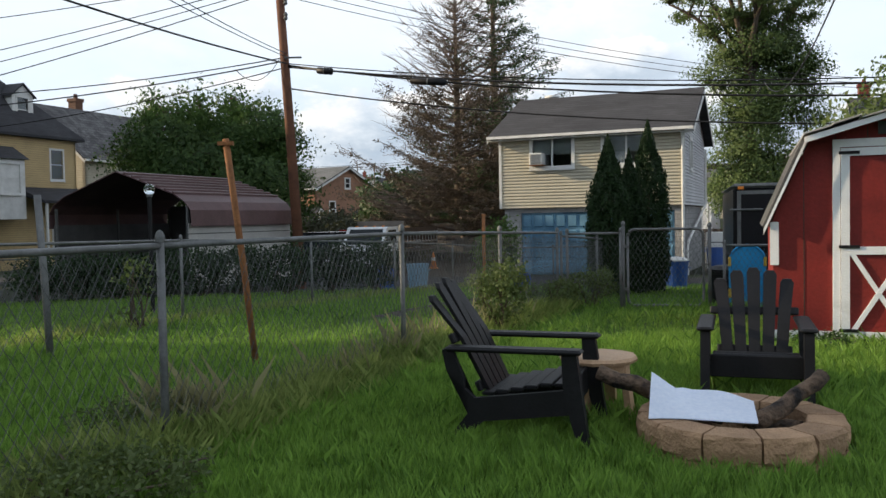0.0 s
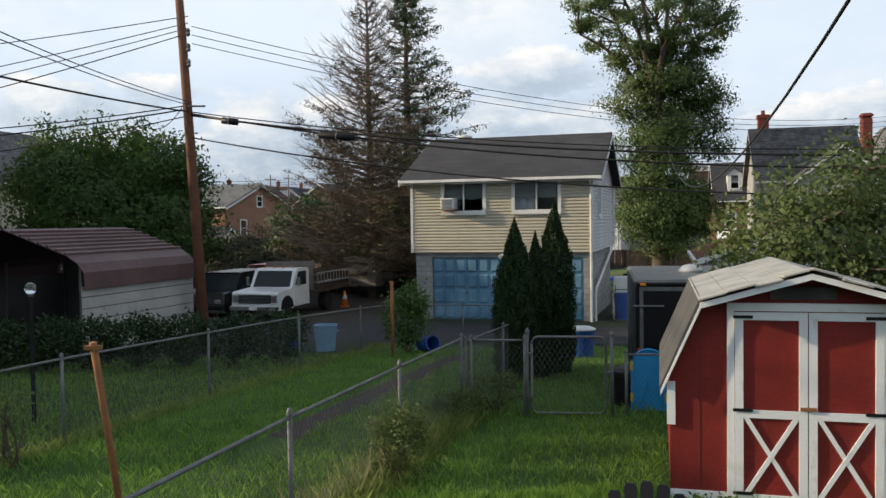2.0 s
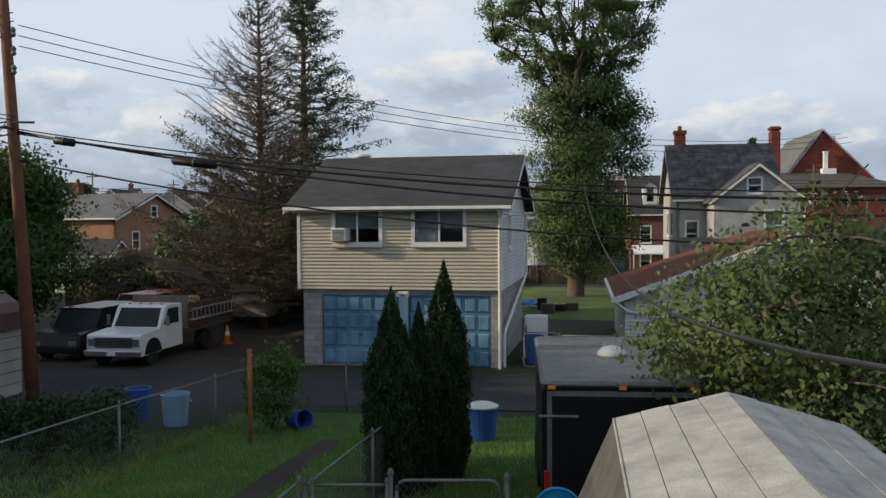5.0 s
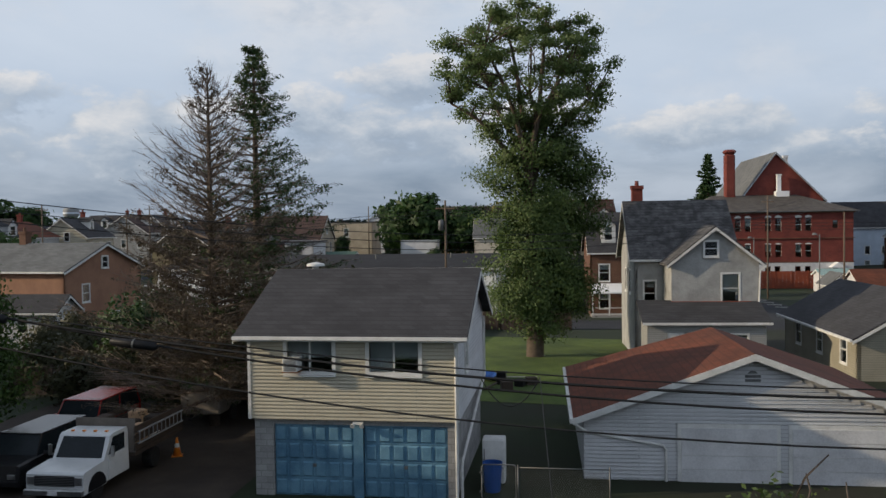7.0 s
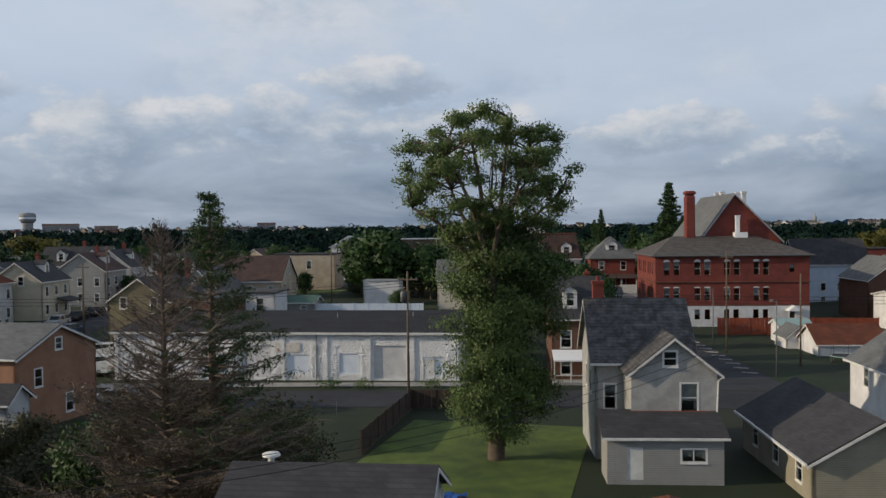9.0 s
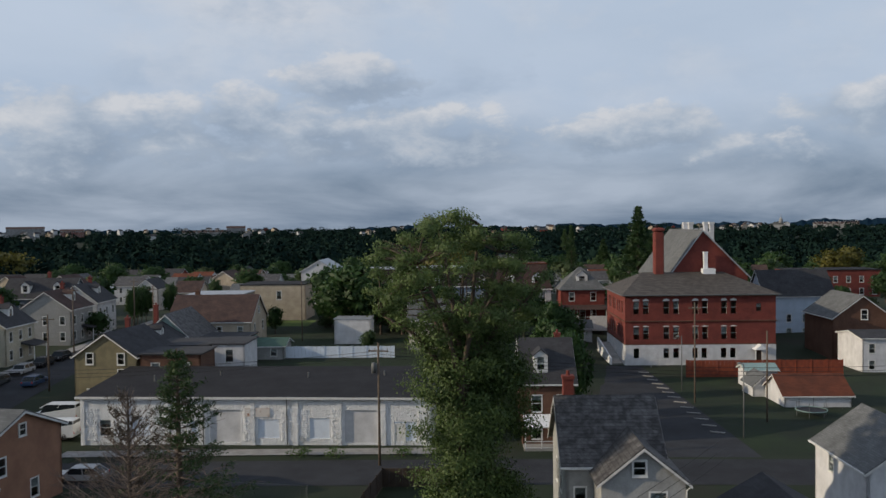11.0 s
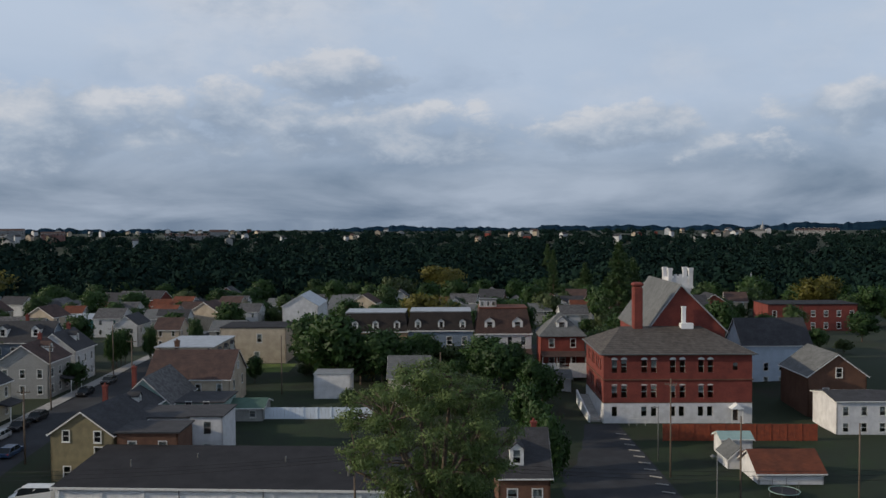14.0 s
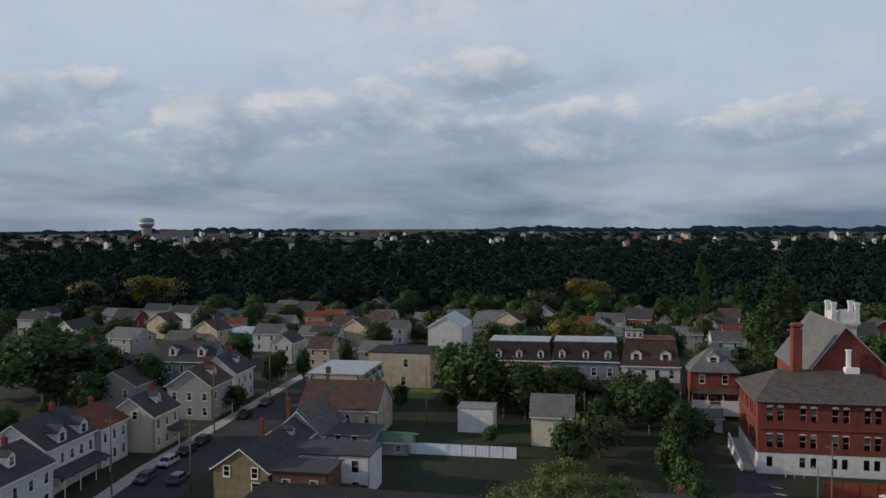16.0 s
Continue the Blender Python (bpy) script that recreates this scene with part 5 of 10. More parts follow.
house("white_annex", at(GRID, -34.9, 118.6, -1.0), 4.6, 7.0, 6.6, 0, "x", STUCCO_WHITE, ROOF_DARK, "white annex with flat dark roof", [("f", 2.5, 4.2, 1.0, 1.7), ("f", 2.5, 1.2, 1.0, 1.6)], 0.25, flat=True, category="house wing")
part("stair_canopy", Mesh().prism([(-3.4, -1.8, 2.6), (4.4, -1.8, 2.2), (4.4, -1.8, 2.4), (-3.4, -1.8, 2.8)], (0, 1.8, 0)), ROOF_DARK, bpy.data.objects["white_annex"], "dark sloping porch roof")
th = house("teal_house", at(GRID, -50.6, 133.0, -0.2), 8.4, 12.0, 4.6, 3.9, "y", SIDE_TEAL, ROOF_SLATE, "teal sided house with dark slate gable roof", [("f", 4.2, 5.0, 0.8, 1.2)], 0.35)
chimney(th, 1.6, 3.0, 6.4, 9.8, 0.6)
house("teal_house_wing", at(GRID, -42.0, 134.0, -0.2), 7.6, 8.0, 4.4, 0, "x", SIDE_TEAL, ROOF_DARK, "teal sided wing with flat dark roof", [("f", 2.2, 3.2, 0.9, 1.3), ("f", 5.0, 3.2, 0.9, 1.3)], 0.3, flat=True, category="house wing")
br = house("brown_roof_house", at(GRID, -51.0, 146.4, 0.2), 14.4, 11.5, 5.4, 4.1, "x", STUCCO_BEIGE, ROOF_BROWN, "beige house with broad brown gable roof", rows("f", 14.4, 4, 1, 0.8, 1.3, 3.2) + rows("r", 11.5, 2, 1, 0.8, 1.5, 3.2) + [("r", 5.75, 6.4, 0.7, 1.1)], 0.3)
house("green_porch", at(GRID, -34.0, 137.5, 0.2), 5.0, 6.0, 2.4, 0.9, "x", SIDE_GREY, mat("green_roof", (0.07, 0.13, 0.10), (0.05, 0.09, 0.07), 0.8), "small back porch with green roof", [("f", 3.4, 0.9, 0.9, 1.0)], 0.4, category="porch")


ROOF_MANSARD = mat("weathered_dark_mansard", (0.050, 0.040, 0.036), (0.028, 0.024, 0.023), 0.9, 0.6, 20, 0.5, lap=0.14, brick=(0.4, 0.14, (0.6, 0.6, 0.6)))


def mansard(name, m, w, d, ev, top, wall, roof, cap, label, wins, dorm, back=0.9):
    e = thing(name, m, label, "row house", "mansard houses")
    b = Mesh()
    hole = [(x - ww / 2, z, x + ww / 2, z + hh) for f, x, z, ww, hh in wins if f == "f"]
    panel(b, pose(0, 0, 0), w, ev, hole, 0.25, -1.0)
    b.box(0, 0.25, -1, 0.25, d, ev).box(w - 0.25, 0.25, -1, w, d, ev).box(0.25, d - 0.25, -1, w - 0.25, d, ev)
    wo = part("wall", b, wall, e)
    for f, x, z, ww, hh in wins:
        window(wo, pose(x, 0.03, z), ww, hh)
    v = [(-0.2, -0.3, ev), (w + 0.2, -0.3, ev), (w + 0.2, d + 0.3, ev), (-0.2, d + 0.3, ev), (back * 0.6, back, top), (w - back * 0.6, back, top), (w - back * 0.6, d - back, top), (back * 0.6, d - back, top)]
    part("mansard_roof", Mesh().add(v, [(3, 2, 1, 0), (4, 5, 6, 7), (0, 1, 5, 4), (1, 2, 6, 5), (2, 3, 7, 6), (3, 0, 4, 7)]), roof, e)
    part("roof_cap", Mesh().box(back * 0.6 - 0.1, back - 0.1, top + 0.004, w - back * 0.6 + 0.1, d - back + 0.1, top + 0.22), cap, e)
    part("cornice", Mesh().box(-0.3, -0.42, ev - 0.16, w + 0.3, -0.3, ev + 0.08), WHITE, e)
    for x in dorm:
        dormer(e, x - 0.7, -0.08, ev + 0.35, 1.4, 1.75, 1.6, WHITE, roof)
    return e


mh = house("mansard_house", at(GRID, -56.2, 165.8, 0.5), 11.4, 16.0, 7.6, 0, "x", STUCCO_BEIGE, TIN, "beige stucco house with slate mansard flanks and pale tin roof", [], 0.2, flat=True)
for s in (0, 1):
    xa, xb = (-0.5, 0.9) if s == 0 else (11.9, 10.5)
    part("mansard_roof", Mesh().prism([(xa, -0.1, 4.6), (xb, -0.1, 7.6), (xb + (0.3 if s == 0 else -0.3), -0.1, 7.4), (xa + (0.5 if s == 0 else -0.5), -0.1, 4.6)][:: 1 if s else -1], (0, 16.2, 0)), ROOF_SLATE, mh, "dark slate mansard slope")
for y in (2.6, 7.4, 12.2):
    dormer(mh, 11.95, y, 5.0, 1.3, 1.7, 1.4, WHITE, ROOF_SLATE, 90)
chimney(mh, 4.2, 0.4, 4.0, 9.0, 0.8, BRICK_BROWN)
house("beige_building", at(GRID, -50.4, 191.0, 0.7), 14.8, 11.0, 8.0, 0, "x", STUCCO_BEIGE, ROOF_FLAT, "plain beige stucco block with flat roof", [("f", 8.8, 4.8, 1.0, 1.8), ("f", 8.2, 0.6, 1.1, 2.0)], 0.15, flat=True, category="building")
house("white_barn", at(GRID, -44.6, 232.0, -0.2), 9.8, 16.0, 9.7, 2.9, "y", STUCCO_WHITE, TIN, "tall white gabled building", [("r", 3.0, 4.0, 0.9, 1.5)], 0.2)
mansard("mansard_row", at(GRID, -22.6, 190.5, 0.5), 14.3, 10.0, 7.3, 11.4, mat("tan_brick", (0.44, 0.30, 0.18), (0.35, 0.23, 0.14), 0.85, 0.6, 25, 0.4), ROOF_MANSARD, TIN, "tan row houses with dark weathered mansard", [("f", x, z, 1.05, 1.7) for x in (2.2, 5.4, 9.2, 12.2) for z in (0.8, 4.4)], [2.6, 7.2, 12.0], 0.8)
mansard("mansard_row", at(GRID, -8.1, 190.5, 0.5), 14.5, 10.0, 7.5, 11.6, SIDE_BLUE, ROOF_MANSARD, TIN, "blue-grey row houses with dark weathered mansard", [("f", x, z, 1.05, 1.7) for x in (1.8, 5.0, 9.2, 12.6) for z in (0.8, 4.4)], [2.2, 7.4, 12.2], 0.8)
rr = mansard("red_roof_row", at(GRID, 7.0, 190.0, 0.0), 12.4, 10.0, 7.3, 12.8, SIDE_WHITE, ROOF_BROWN, ROOF_RUST, "white double house with red-brown mansard", [("f", x, 4.8, 1.0, 1.8) for x in (1.8, 4.7, 7.6, 10.6)] + [("f", x, 0.7, 1.1, 1.9) for x in (3.8, 8.6)], [], 1.4)
for x in (2.0, 8.2):
    dormer(rr, x, 0.15, 8.2, 2.3, 1.9, 1.6, WHITE, ROOF_BROWN)
porch(rr, 0, 12.4, -2.4, 0, 3.0, ROOF_BROWN, 6)
house("white_belvedere", at(GRID, 8.0, 193.0, 12.9), 3.8, 3.0, 1.7, 0, "x", SIDE_WHITE, ROOF_GREY, "small white roof house", rows("f", 3.8, 3, 1, 0.6, 0.9, 0.4), 0.2, flat=True, foot=0.3, category="roof house")
hb = house("brick_house", at(GRID, 20.9, 184.0, 0.2), 9.4, 9.0, 7.4, 4.6, "x", BRICK, ROOF_GREY, "red brick house with grey hip roof and white porch", [("f", x, z, 1.0, 1.7) for x in (2.3, 6.9) for z in (1.3, 5.0)] + [("f", 4.6, 1.0, 1.1, 2.1)], 0.5, hip=0.6)
porch(hb, 0.0, 9.4, -2.4, 0, 3.2, ROOF_BROWN, 4, 0.9)
for xa in (0, 5.8):
    part("porch_parapet", Mesh().box(xa, -2.45, -1.2, xa + 3.6, -2.3, 1.9), WHITE, hb, "white boarded porch parapet")
part("step", Mesh().box(3.8, -4.2, -1.5, 5.6, -2.4, 0.2).box(3.8, -3.3, 0.2, 5.6, -2.4, 0.7), CONCRETE, hb)
dormer(hb, 3.5, 1.4, 8.5, 2.4, 1.8, 2.4, WHITE, ROOF_GREY)
dh = house("dormer_house", at(GRID, 6.3, 94.0, -2.3), 5.6, 9.5, 7.0, 4.1, "x", BRICK_BROWN, ROOF_DARK, "narrow brown brick house with white dormer", [("f", 1.5, 3.9, 1.0, 1.7), ("f", 4.2, 3.9, 1.0, 1.7), ("f", 1.5, 1.0, 1.0, 1.8)], 0.3)
dormer(dh, 1.3, 0.9, 7.8, 1.5, 2.0, 2.4, WHITE, ROOF_DARK)
chimney(dh, 4.4, 6.0, 8.5, 11.6, 0.6)
porch(dh, 0.0, 3.6, -2.2, 0, 2.7, OLDWHITE, 3)

# sheds and fences of the back lots
house("pale_shed", at(GRID, -23.4, 154.0, 0.5), 6.6, 5.0, 4.4, 0, "x", STUCCO_WHITE, TIN, "pale flat-roofed garage with streaked wall", (), 0.1, flat=True, group="back lot sheds", category="shed")
house("tall_shed", at(GRID, -9.5, 147.0, 0.4), 7.1, 6.5, 5.2, 3.2, "x", mat("streaked_pale_stucco", (0.60, 0.55, 0.47), (0.40, 0.35, 0.29), 0.85, 1.2, 20, 0.4, contrast=(0.25, 0.45)), ROOF_GREY, "tall pale shed with peeling paint", (), 0.25, group="back lot sheds", category="shed")
house("playhouse", at(GRID, 21.1, 171.0, -1.6), 4.4, 4.0, 2.5, 1.3, "x", SIDE_WHITE, ROOF_GREY, "small white shed with red sides", [("f", 2.2, 0.3, 1.2, 1.7)], 0.3, group="back lot sheds", category="shed")
house("low_white_garage", at(GRID, 41.6, 113.5, -3.0), 8.6, 7.0, 2.1, 2.1, "x", STUCCO_WHITE, ROOF_RUST, "low white garage with rusty red roof", (), 0.35, group="back lot sheds", category="garage")
house("red_door_shed", at(GRID, 40.0, 120.6, -3.0), 3.4, 4.6, 2.0, 1.5, "y", STUCCO_WHITE, ROOF_GREY, "small white gabled shed with red doors", (), 0.25, group="back lot sheds", category="shed")
house("turquoise_shed", at(GRID, 41.3, 127.4, -2.6), 4.6, 3.5, 2.5, 0.7, "x", STUCCO_WHITE, SIDE_TEAL, "white shed with turquoise roof edge", (), 0.25, group="back lot sheds", category="shed")


def board_fence(name, fr, u0, v0, u1, v1, h, material, label, pitch=2.4, post=0.1):
    x0, y0 = fr(u0, v0)
    x1, y1 = fr(u1, v1)
    L = math.hypot(x1 - x0, y1 - y0)
    a = math.degrees(math.atan2(y1 - y0, x1 - x0))
    e = thing(name, pose(x0, y0, land(x0, y0), 0, 0, a), label, "fence")
    dz = (land(x1, y1) - land(x0, y0)) / L
    n = max(1, round(L / pitch))
    for i in range(n + 1):
        x = L * i / n
        part("post", Mesh().box(x - post / 2, -post / 2 - 0.02, x * dz - 0.4, x + post / 2, post / 2 + 0.02, x * dz + h + 0.08), material, e)
    k = max(1, round(L / 0.6))
    for i in range(k):
        xa, xb = L * i / k + 0.01, L * (i + 1) / k - 0.01
        part("board", Mesh().prism([(xa, -0.015, xa * dz + 0.03), (xb, -0.015, xb * dz + 0.03), (xb, -0.015, xb * dz + h), (xa, -0.015, xa * dz + h)], (0, 0.03, 0)), material, e)
    return e


board_fence("vinyl_fence", GRID, -31.8, 139.0, -11.3, 139.0, 1.9, FENCE_WHITE, "long pale blue-white vinyl fence")
board_fence("red_fence", GRID, 35.0, 136.4, 59.4, 136.4, 2.7, FENCE_RED, "tall red-stained wooden fence")
board_fence("lot_fence", GRID, -9.3, 62.0, -7.4, 79.0, 1.7, FENCE_DARK, "dark wooden garden fence")
board_fence("lot_fence", GRID, -7.4, 79.0, 3.5, 79.0, 1.7, FENCE_DARK, "dark wooden garden fence")
board_fence("truck_lot_fence", YARD, -30, 45.5, -8, 45.5, 1.6, FENCE_DARK, "dark wooden fence behind the truck lot")

# right-hand edge
house("brick_corner_house", at(GRID, 64.7, 152.2, -3.0), 10.4, 12.0, 7.7, 3.8, "y", BRICK_BROWN, ROOF_GREY, "brown brick house with patched grey roof", [("f", 5.5, 7.4, 1.0, 1.6), ("f", 3.2, 3.8, 1.0, 1.6), ("f", 6.8, 0.8, 1.0, 1.6), ("f", 2.2, 0.8, 1.0, 1.6)], 0.35)
house("white_flat_house", at(GRID, 64.4, 140.5, -3.2), 10.0, 9.0, 5.8, 0.8, "x", STUCCO_WHITE, ROOF_DARK, "white two-storey house with low dark roof", rows("f", 9.0, 3, 2, 0.9, 1.4, 0.8, 2.7), 0.3)
house("blue_house", at(GRID, 62.4, 178.5, -2.9), 14.2, 10.0, 9.3, 4.9, "x", mat("light_blue_siding", (0.45, 0.53, 0.63), (0.38, 0.45, 0.54), 0.6, 0.8, 50, 0.5, lap=0.13), ROOF_DARK, "light blue house with broad dark roof", rows("f", 13.0, 4, 2, 0.9, 1.5, 0.9, 2.9), 0.4)
house("red_brick_block", at(GRID, 97.0, 255.0, -1.8), 26.8, 12.0, 8.8, 0, "x", BRICK, ROOF_FLAT, "red brick block with flat roof and white cornice", rows("f", 27.0, 7, 2, 1.1, 1.7, 1.6, 3.6), 0.3, flat=True, category="building")

# side street
for nm, u, v, w, d, ev, rise, ax, wl_, rf, lb, ws in (
    ("white_corner_house", -80.0, 97.0, 10.0, 13.0, 6.4, 2.8, "y", SIDE_WHITE, ROOF_DARK, "white sided corner house with dark roof", rows("r", 13, 4, 2) + rows("f", 10, 2, 2)),
    ("twin_gable_house", -82.5, 111.5, 10.5, 12.0, 6.6, 3.4, "y", SIDE_WHITE, ROOF_DARK, "white double house with two steep gables", rows("r", 12, 5, 2) + rows("f", 10, 2, 1, first=3.8)),
    ("red_roof_house", -82.0, 124.2, 10.5, 8.0, 6.3, 2.4, "y", SIDE_WHITE, ROOF_RUST, "white house with rusty red roof", rows("r", 8, 3, 2)),
    ("cream_house", -76.0, 133.7, 8.4, 9.0, 6.2, 3.0, "y", SIDE_CREAM, ROOF_DARK, "cream house with dark gable roof", rows("r", 9, 3, 2) + [("f", 5.0, 5.6, 0.8, 1.3), ("f", 2.6, 5.6, 0.8, 1.3)]),
    ("grey_house", -77.0, 156.4, 9.4, 9.5, 6.6, 3.2, "y", SIDE_GREY, ROOF_BROWN, "pale grey house with brown roof and bay", rows("f", 9.4, 3, 2) + rows("r", 9.5, 3, 2)),
    ("white_shuttered_house", -77.0, 170.0, 8.6, 9.5, 6.6, 3.4, "y", SIDE_WHITE, ROOF_DARK, "white house with dark shutters", rows("r", 9.5, 3, 2)),
    ("blue_dormer_house", -95.0, 184.0, 15.0, 9.0, 6.4, 3.9, "x", SIDE_BLUE, ROOF_DARK, "blue-grey house with dark dormered roof", rows("f", 15, 5, 2)),
    ("beige_house", -116.0, 178.0, 9.0, 12.0, 6.8, 3.2, "y", STUCCO_BEIGE, ROOF_SLATE, "beige stucco house with gable", [("f", 4.5, 6.0, 0.8, 1.2)]),
    ("grey_back_house", -106.0, 172.0, 12.0, 10.0, 5.2, 3.0, "y", SIDE_GREY, ROOF_DARK, "grey back house with dark roof", rows("f", 12, 3, 1, first=2.8)),
    ("grey_back_house", -96.5, 162.0, 10.0, 9.0, 5.0, 2.8, "y", SIDE_GREY, ROOF_DARK, "grey back house with dark roof", rows("f", 10, 2, 1, first=2.6)),
):
    e_ = house(nm, at(LANE, u, v), w, d, ev, rise, ax, wl_, rf, lb, ws, 0.35)
    if nm == "twin_gable_house":
        for y in (2.8, 8.2):
            dormer(e_, w - 0.15, y - 1.0 + 1.1 - 0.1, ev - 0.1, 2.2, 1.8, 3.0, SIDE_WHITE, ROOF_DARK, 90)
        part("porch_roof", Mesh().prism([(w, 0, 2.8), (w + 2.7, 0, 2.5), (w + 2.7, 0, 2.65), (w, 0, 3.3)], (0, d, 0)), ROOF_DARK, e_)
        for y in (0.2, 4, 8, 11.8):
            part("post", Mesh().box(w + 2.5, y - 0.06, -0.8, w + 2.62, y + 0.06, 2.55), WHITE, e_)
    if nm in ("cream_house", "grey_house"):
        part("porch_roof", Mesh().prism([(w, 4.5, 2.9), (w + 2.2, 4.5, 2.6), (w + 2.2, 4.5, 2.75), (w, 4.5, 3.3)], (0, d - 4.5, 0)), ROOF_DARK, e_)
        for y in (4.7, d - 0.2):
            part("post", Mesh().box(w + 2.0, y - 0.06, -0.8, w + 2.12, y + 0.06, 2.65), WHITE, e_)
    if nm in ("cream_house", "white_shuttered_house", "white_corner_house", "grey_house"):
        dormer(e_, w - 1.6, d * 0.45, ev + 0.9, 1.4, 1.7, 2.0, WHITE, rf, 90)
    if nm == "blue_dormer_house":
        for x in (4.0, 11.0):
            dormer(e_, x, 0.9, ev + 0.8, 1.8, 1.9, 2.4, WHITE, rf)
    if nm != "grey_back_house":
        chimney(e_, w * 0.5, d * 0.75, ev, ev + rise + 1.2, 0.6)
for nm, x, y, w, d, ev, rise, ax, wl_, rf, rz, lb in (
    ("orange_house", -24.9, 83.0, 12.0, 10.0, 6.4, 2.1, "x", STUCCO_ORANGE, ROOF_GREY, -29, "orange stucco house with grey roof"),
    ("yellow_house", -36.6, 46.0, 9.0, 9.2, 8.0, 4.4, "x", SIDE_YELLOW, ROOF_DARK, -20, "yellow house with dark mansard-like roof"),
    ("cream_gable_house", -33.3, 57.3, 8.0, 10.0, 7.4, 3.6, "y", SIDE_CREAM, ROOF_SLATE, -20, "cream sided house with steep gable"),
):
    z0 = land(x, y)
    e_ = house(nm, pose(x, y, z0, 0, 0, rz), w, d, ev, rise, ax, wl_, rf, lb, ([("f", 2.0, 3.7, 0.85, 1.4), ("r", 2.6, 3.7, 0.8, 1.4), ("r", 6.4, 0.9, 0.9, 1.5), ("r", 5.0, 6.5, 0.7, 0.9)] if nm == "orange_house" else [("r", 7.7, 5.45, 0.9, 1.75), ("r", 1.4, 5.45, 0.9, 1.75), ("r", 7.7, 1.4, 0.9, 1.6)] if nm == "yellow_house" else rows("f", w, 3, 2) + [("r", 3.4, 6.1, 0.8, 1.2), ("r", 7.0, 3.2, 0.8, 1.4)]), 0.4, hip=3.0 if nm == "yellow_house" else None)
    if nm == "yellow_house":
        dormer(e_, w - 0.7, 5.2, ev + 0.4, 1.5, 2.0, 2.4, WHITE, rf, 90)
        bay = part("bay", Mesh().box(w, 2.2, 3.0, w + 1.1, 4.3, 6.4), WHITE, e_, "white boxed bay")
        window(bay, pose(w + 1.13, 3.25, 4.5, 0, 0, 90), 1.3, 1.6, dark_room=True)
        part("bay_roof", Mesh().prism([(w, 2.0, 6.4), (w + 1.3, 2.0, 6.4), (w, 2.0, 7.2)], (0, 2.5, 0)), rf, bay)
        part("porch_roof", Mesh().prism([(w, 4.6, 4.5), (w + 2.2, 4.6, 3.9), (w + 2.2, 4.6, 4.05), (w, 4.6, 4.9)], (0, 4.6, 0)), rf, e_, "dark porch roof")
        for y_ in (4.8, 9.0):
            part("post", Mesh().box(w + 2.0, y_, -0.6, w + 2.12, y_ + 0.12, 3.95), WHITE, e_)
    chimney(e_, w * 0.3, d * 0.5, ev, ev + rise + 1.2, 0.7, BRICK_BROWN)

house("white_outbuilding", pose(-22.0, 76.8, -1.2, 0, 0, -19), 8.0, 3.2, 2.6, 1.1, "x", SIDE_WHITE, ROOF_DARK, "low white sided outbuilding with dark roof", [("f", 5.2, 0.9, 0.8, 1.2)], 0.35, category="outbuilding")

# plain unseen houses, added to cast shade and close the block behind the yards
for i, u in enumerate((-52, -41.5, -31, -20.5, -9.5, 1.5, 12.5, 23)):
    house("back_house", at(YARD, u, -36.0, 0.0), 8.4 if i % 3 else 7.4, 9.5, 6.2 + 0.3 * (i % 2), 2.8, "x", (SIDE_GREY, SIDE_WHITE, BRICK)[i % 3], ROOF_DARK, "unseen plain house added to close the block of back yards", (), 0.3)

ch = house("white_chapel", pose(256, 330, -7.0, 0, 0, -40), 8, 13, 5.5, 3.4, "y", STUCCO_WHITE, ROOF_GREY, "small white chapel with slim spire", rows("f", 8, 2, 1, 0.9, 1.6, 1.6), 0.3, category="chapel")
part("spire", Mesh().box(3.0, -1.0, 0, 5.0, 1.0, 9.0).add([(2.8, -1.2, 9), (5.2, -1.2, 9), (5.2, 1.2, 9), (2.8, 1.2, 9), (4, 0, 15.5)], [(3, 2, 1, 0), (0, 1, 4), (1, 2, 4), (2, 3, 4), (3, 0, 4)]), STUCCO_WHITE, ch, "white boarded spire")
house("flat_store", pose(-31, 276, -1.0, 0, 0, -31), 21, 14, 5.0, 0, "x", mat("teal_store_wall", (0.07, 0.20, 0.19), (0.05, 0.15, 0.14), 0.7, 0.6, 20, 0.2), TIN, "low store with teal walls and pale flat roof", rows("f", 21, 4, 1, 2.0, 1.4, 1.0), 0.3, flat=True, category="store")


# ---- trees ----
L_SCRUB = leafmat("scrub_leaves", (0.030, 0.036, 0.018), (0.075, 0.075, 0.036))
L_IVY = leafmat("ivy_leaves", (0.030, 0.062, 0.018), (0.125, 0.180, 0.050))


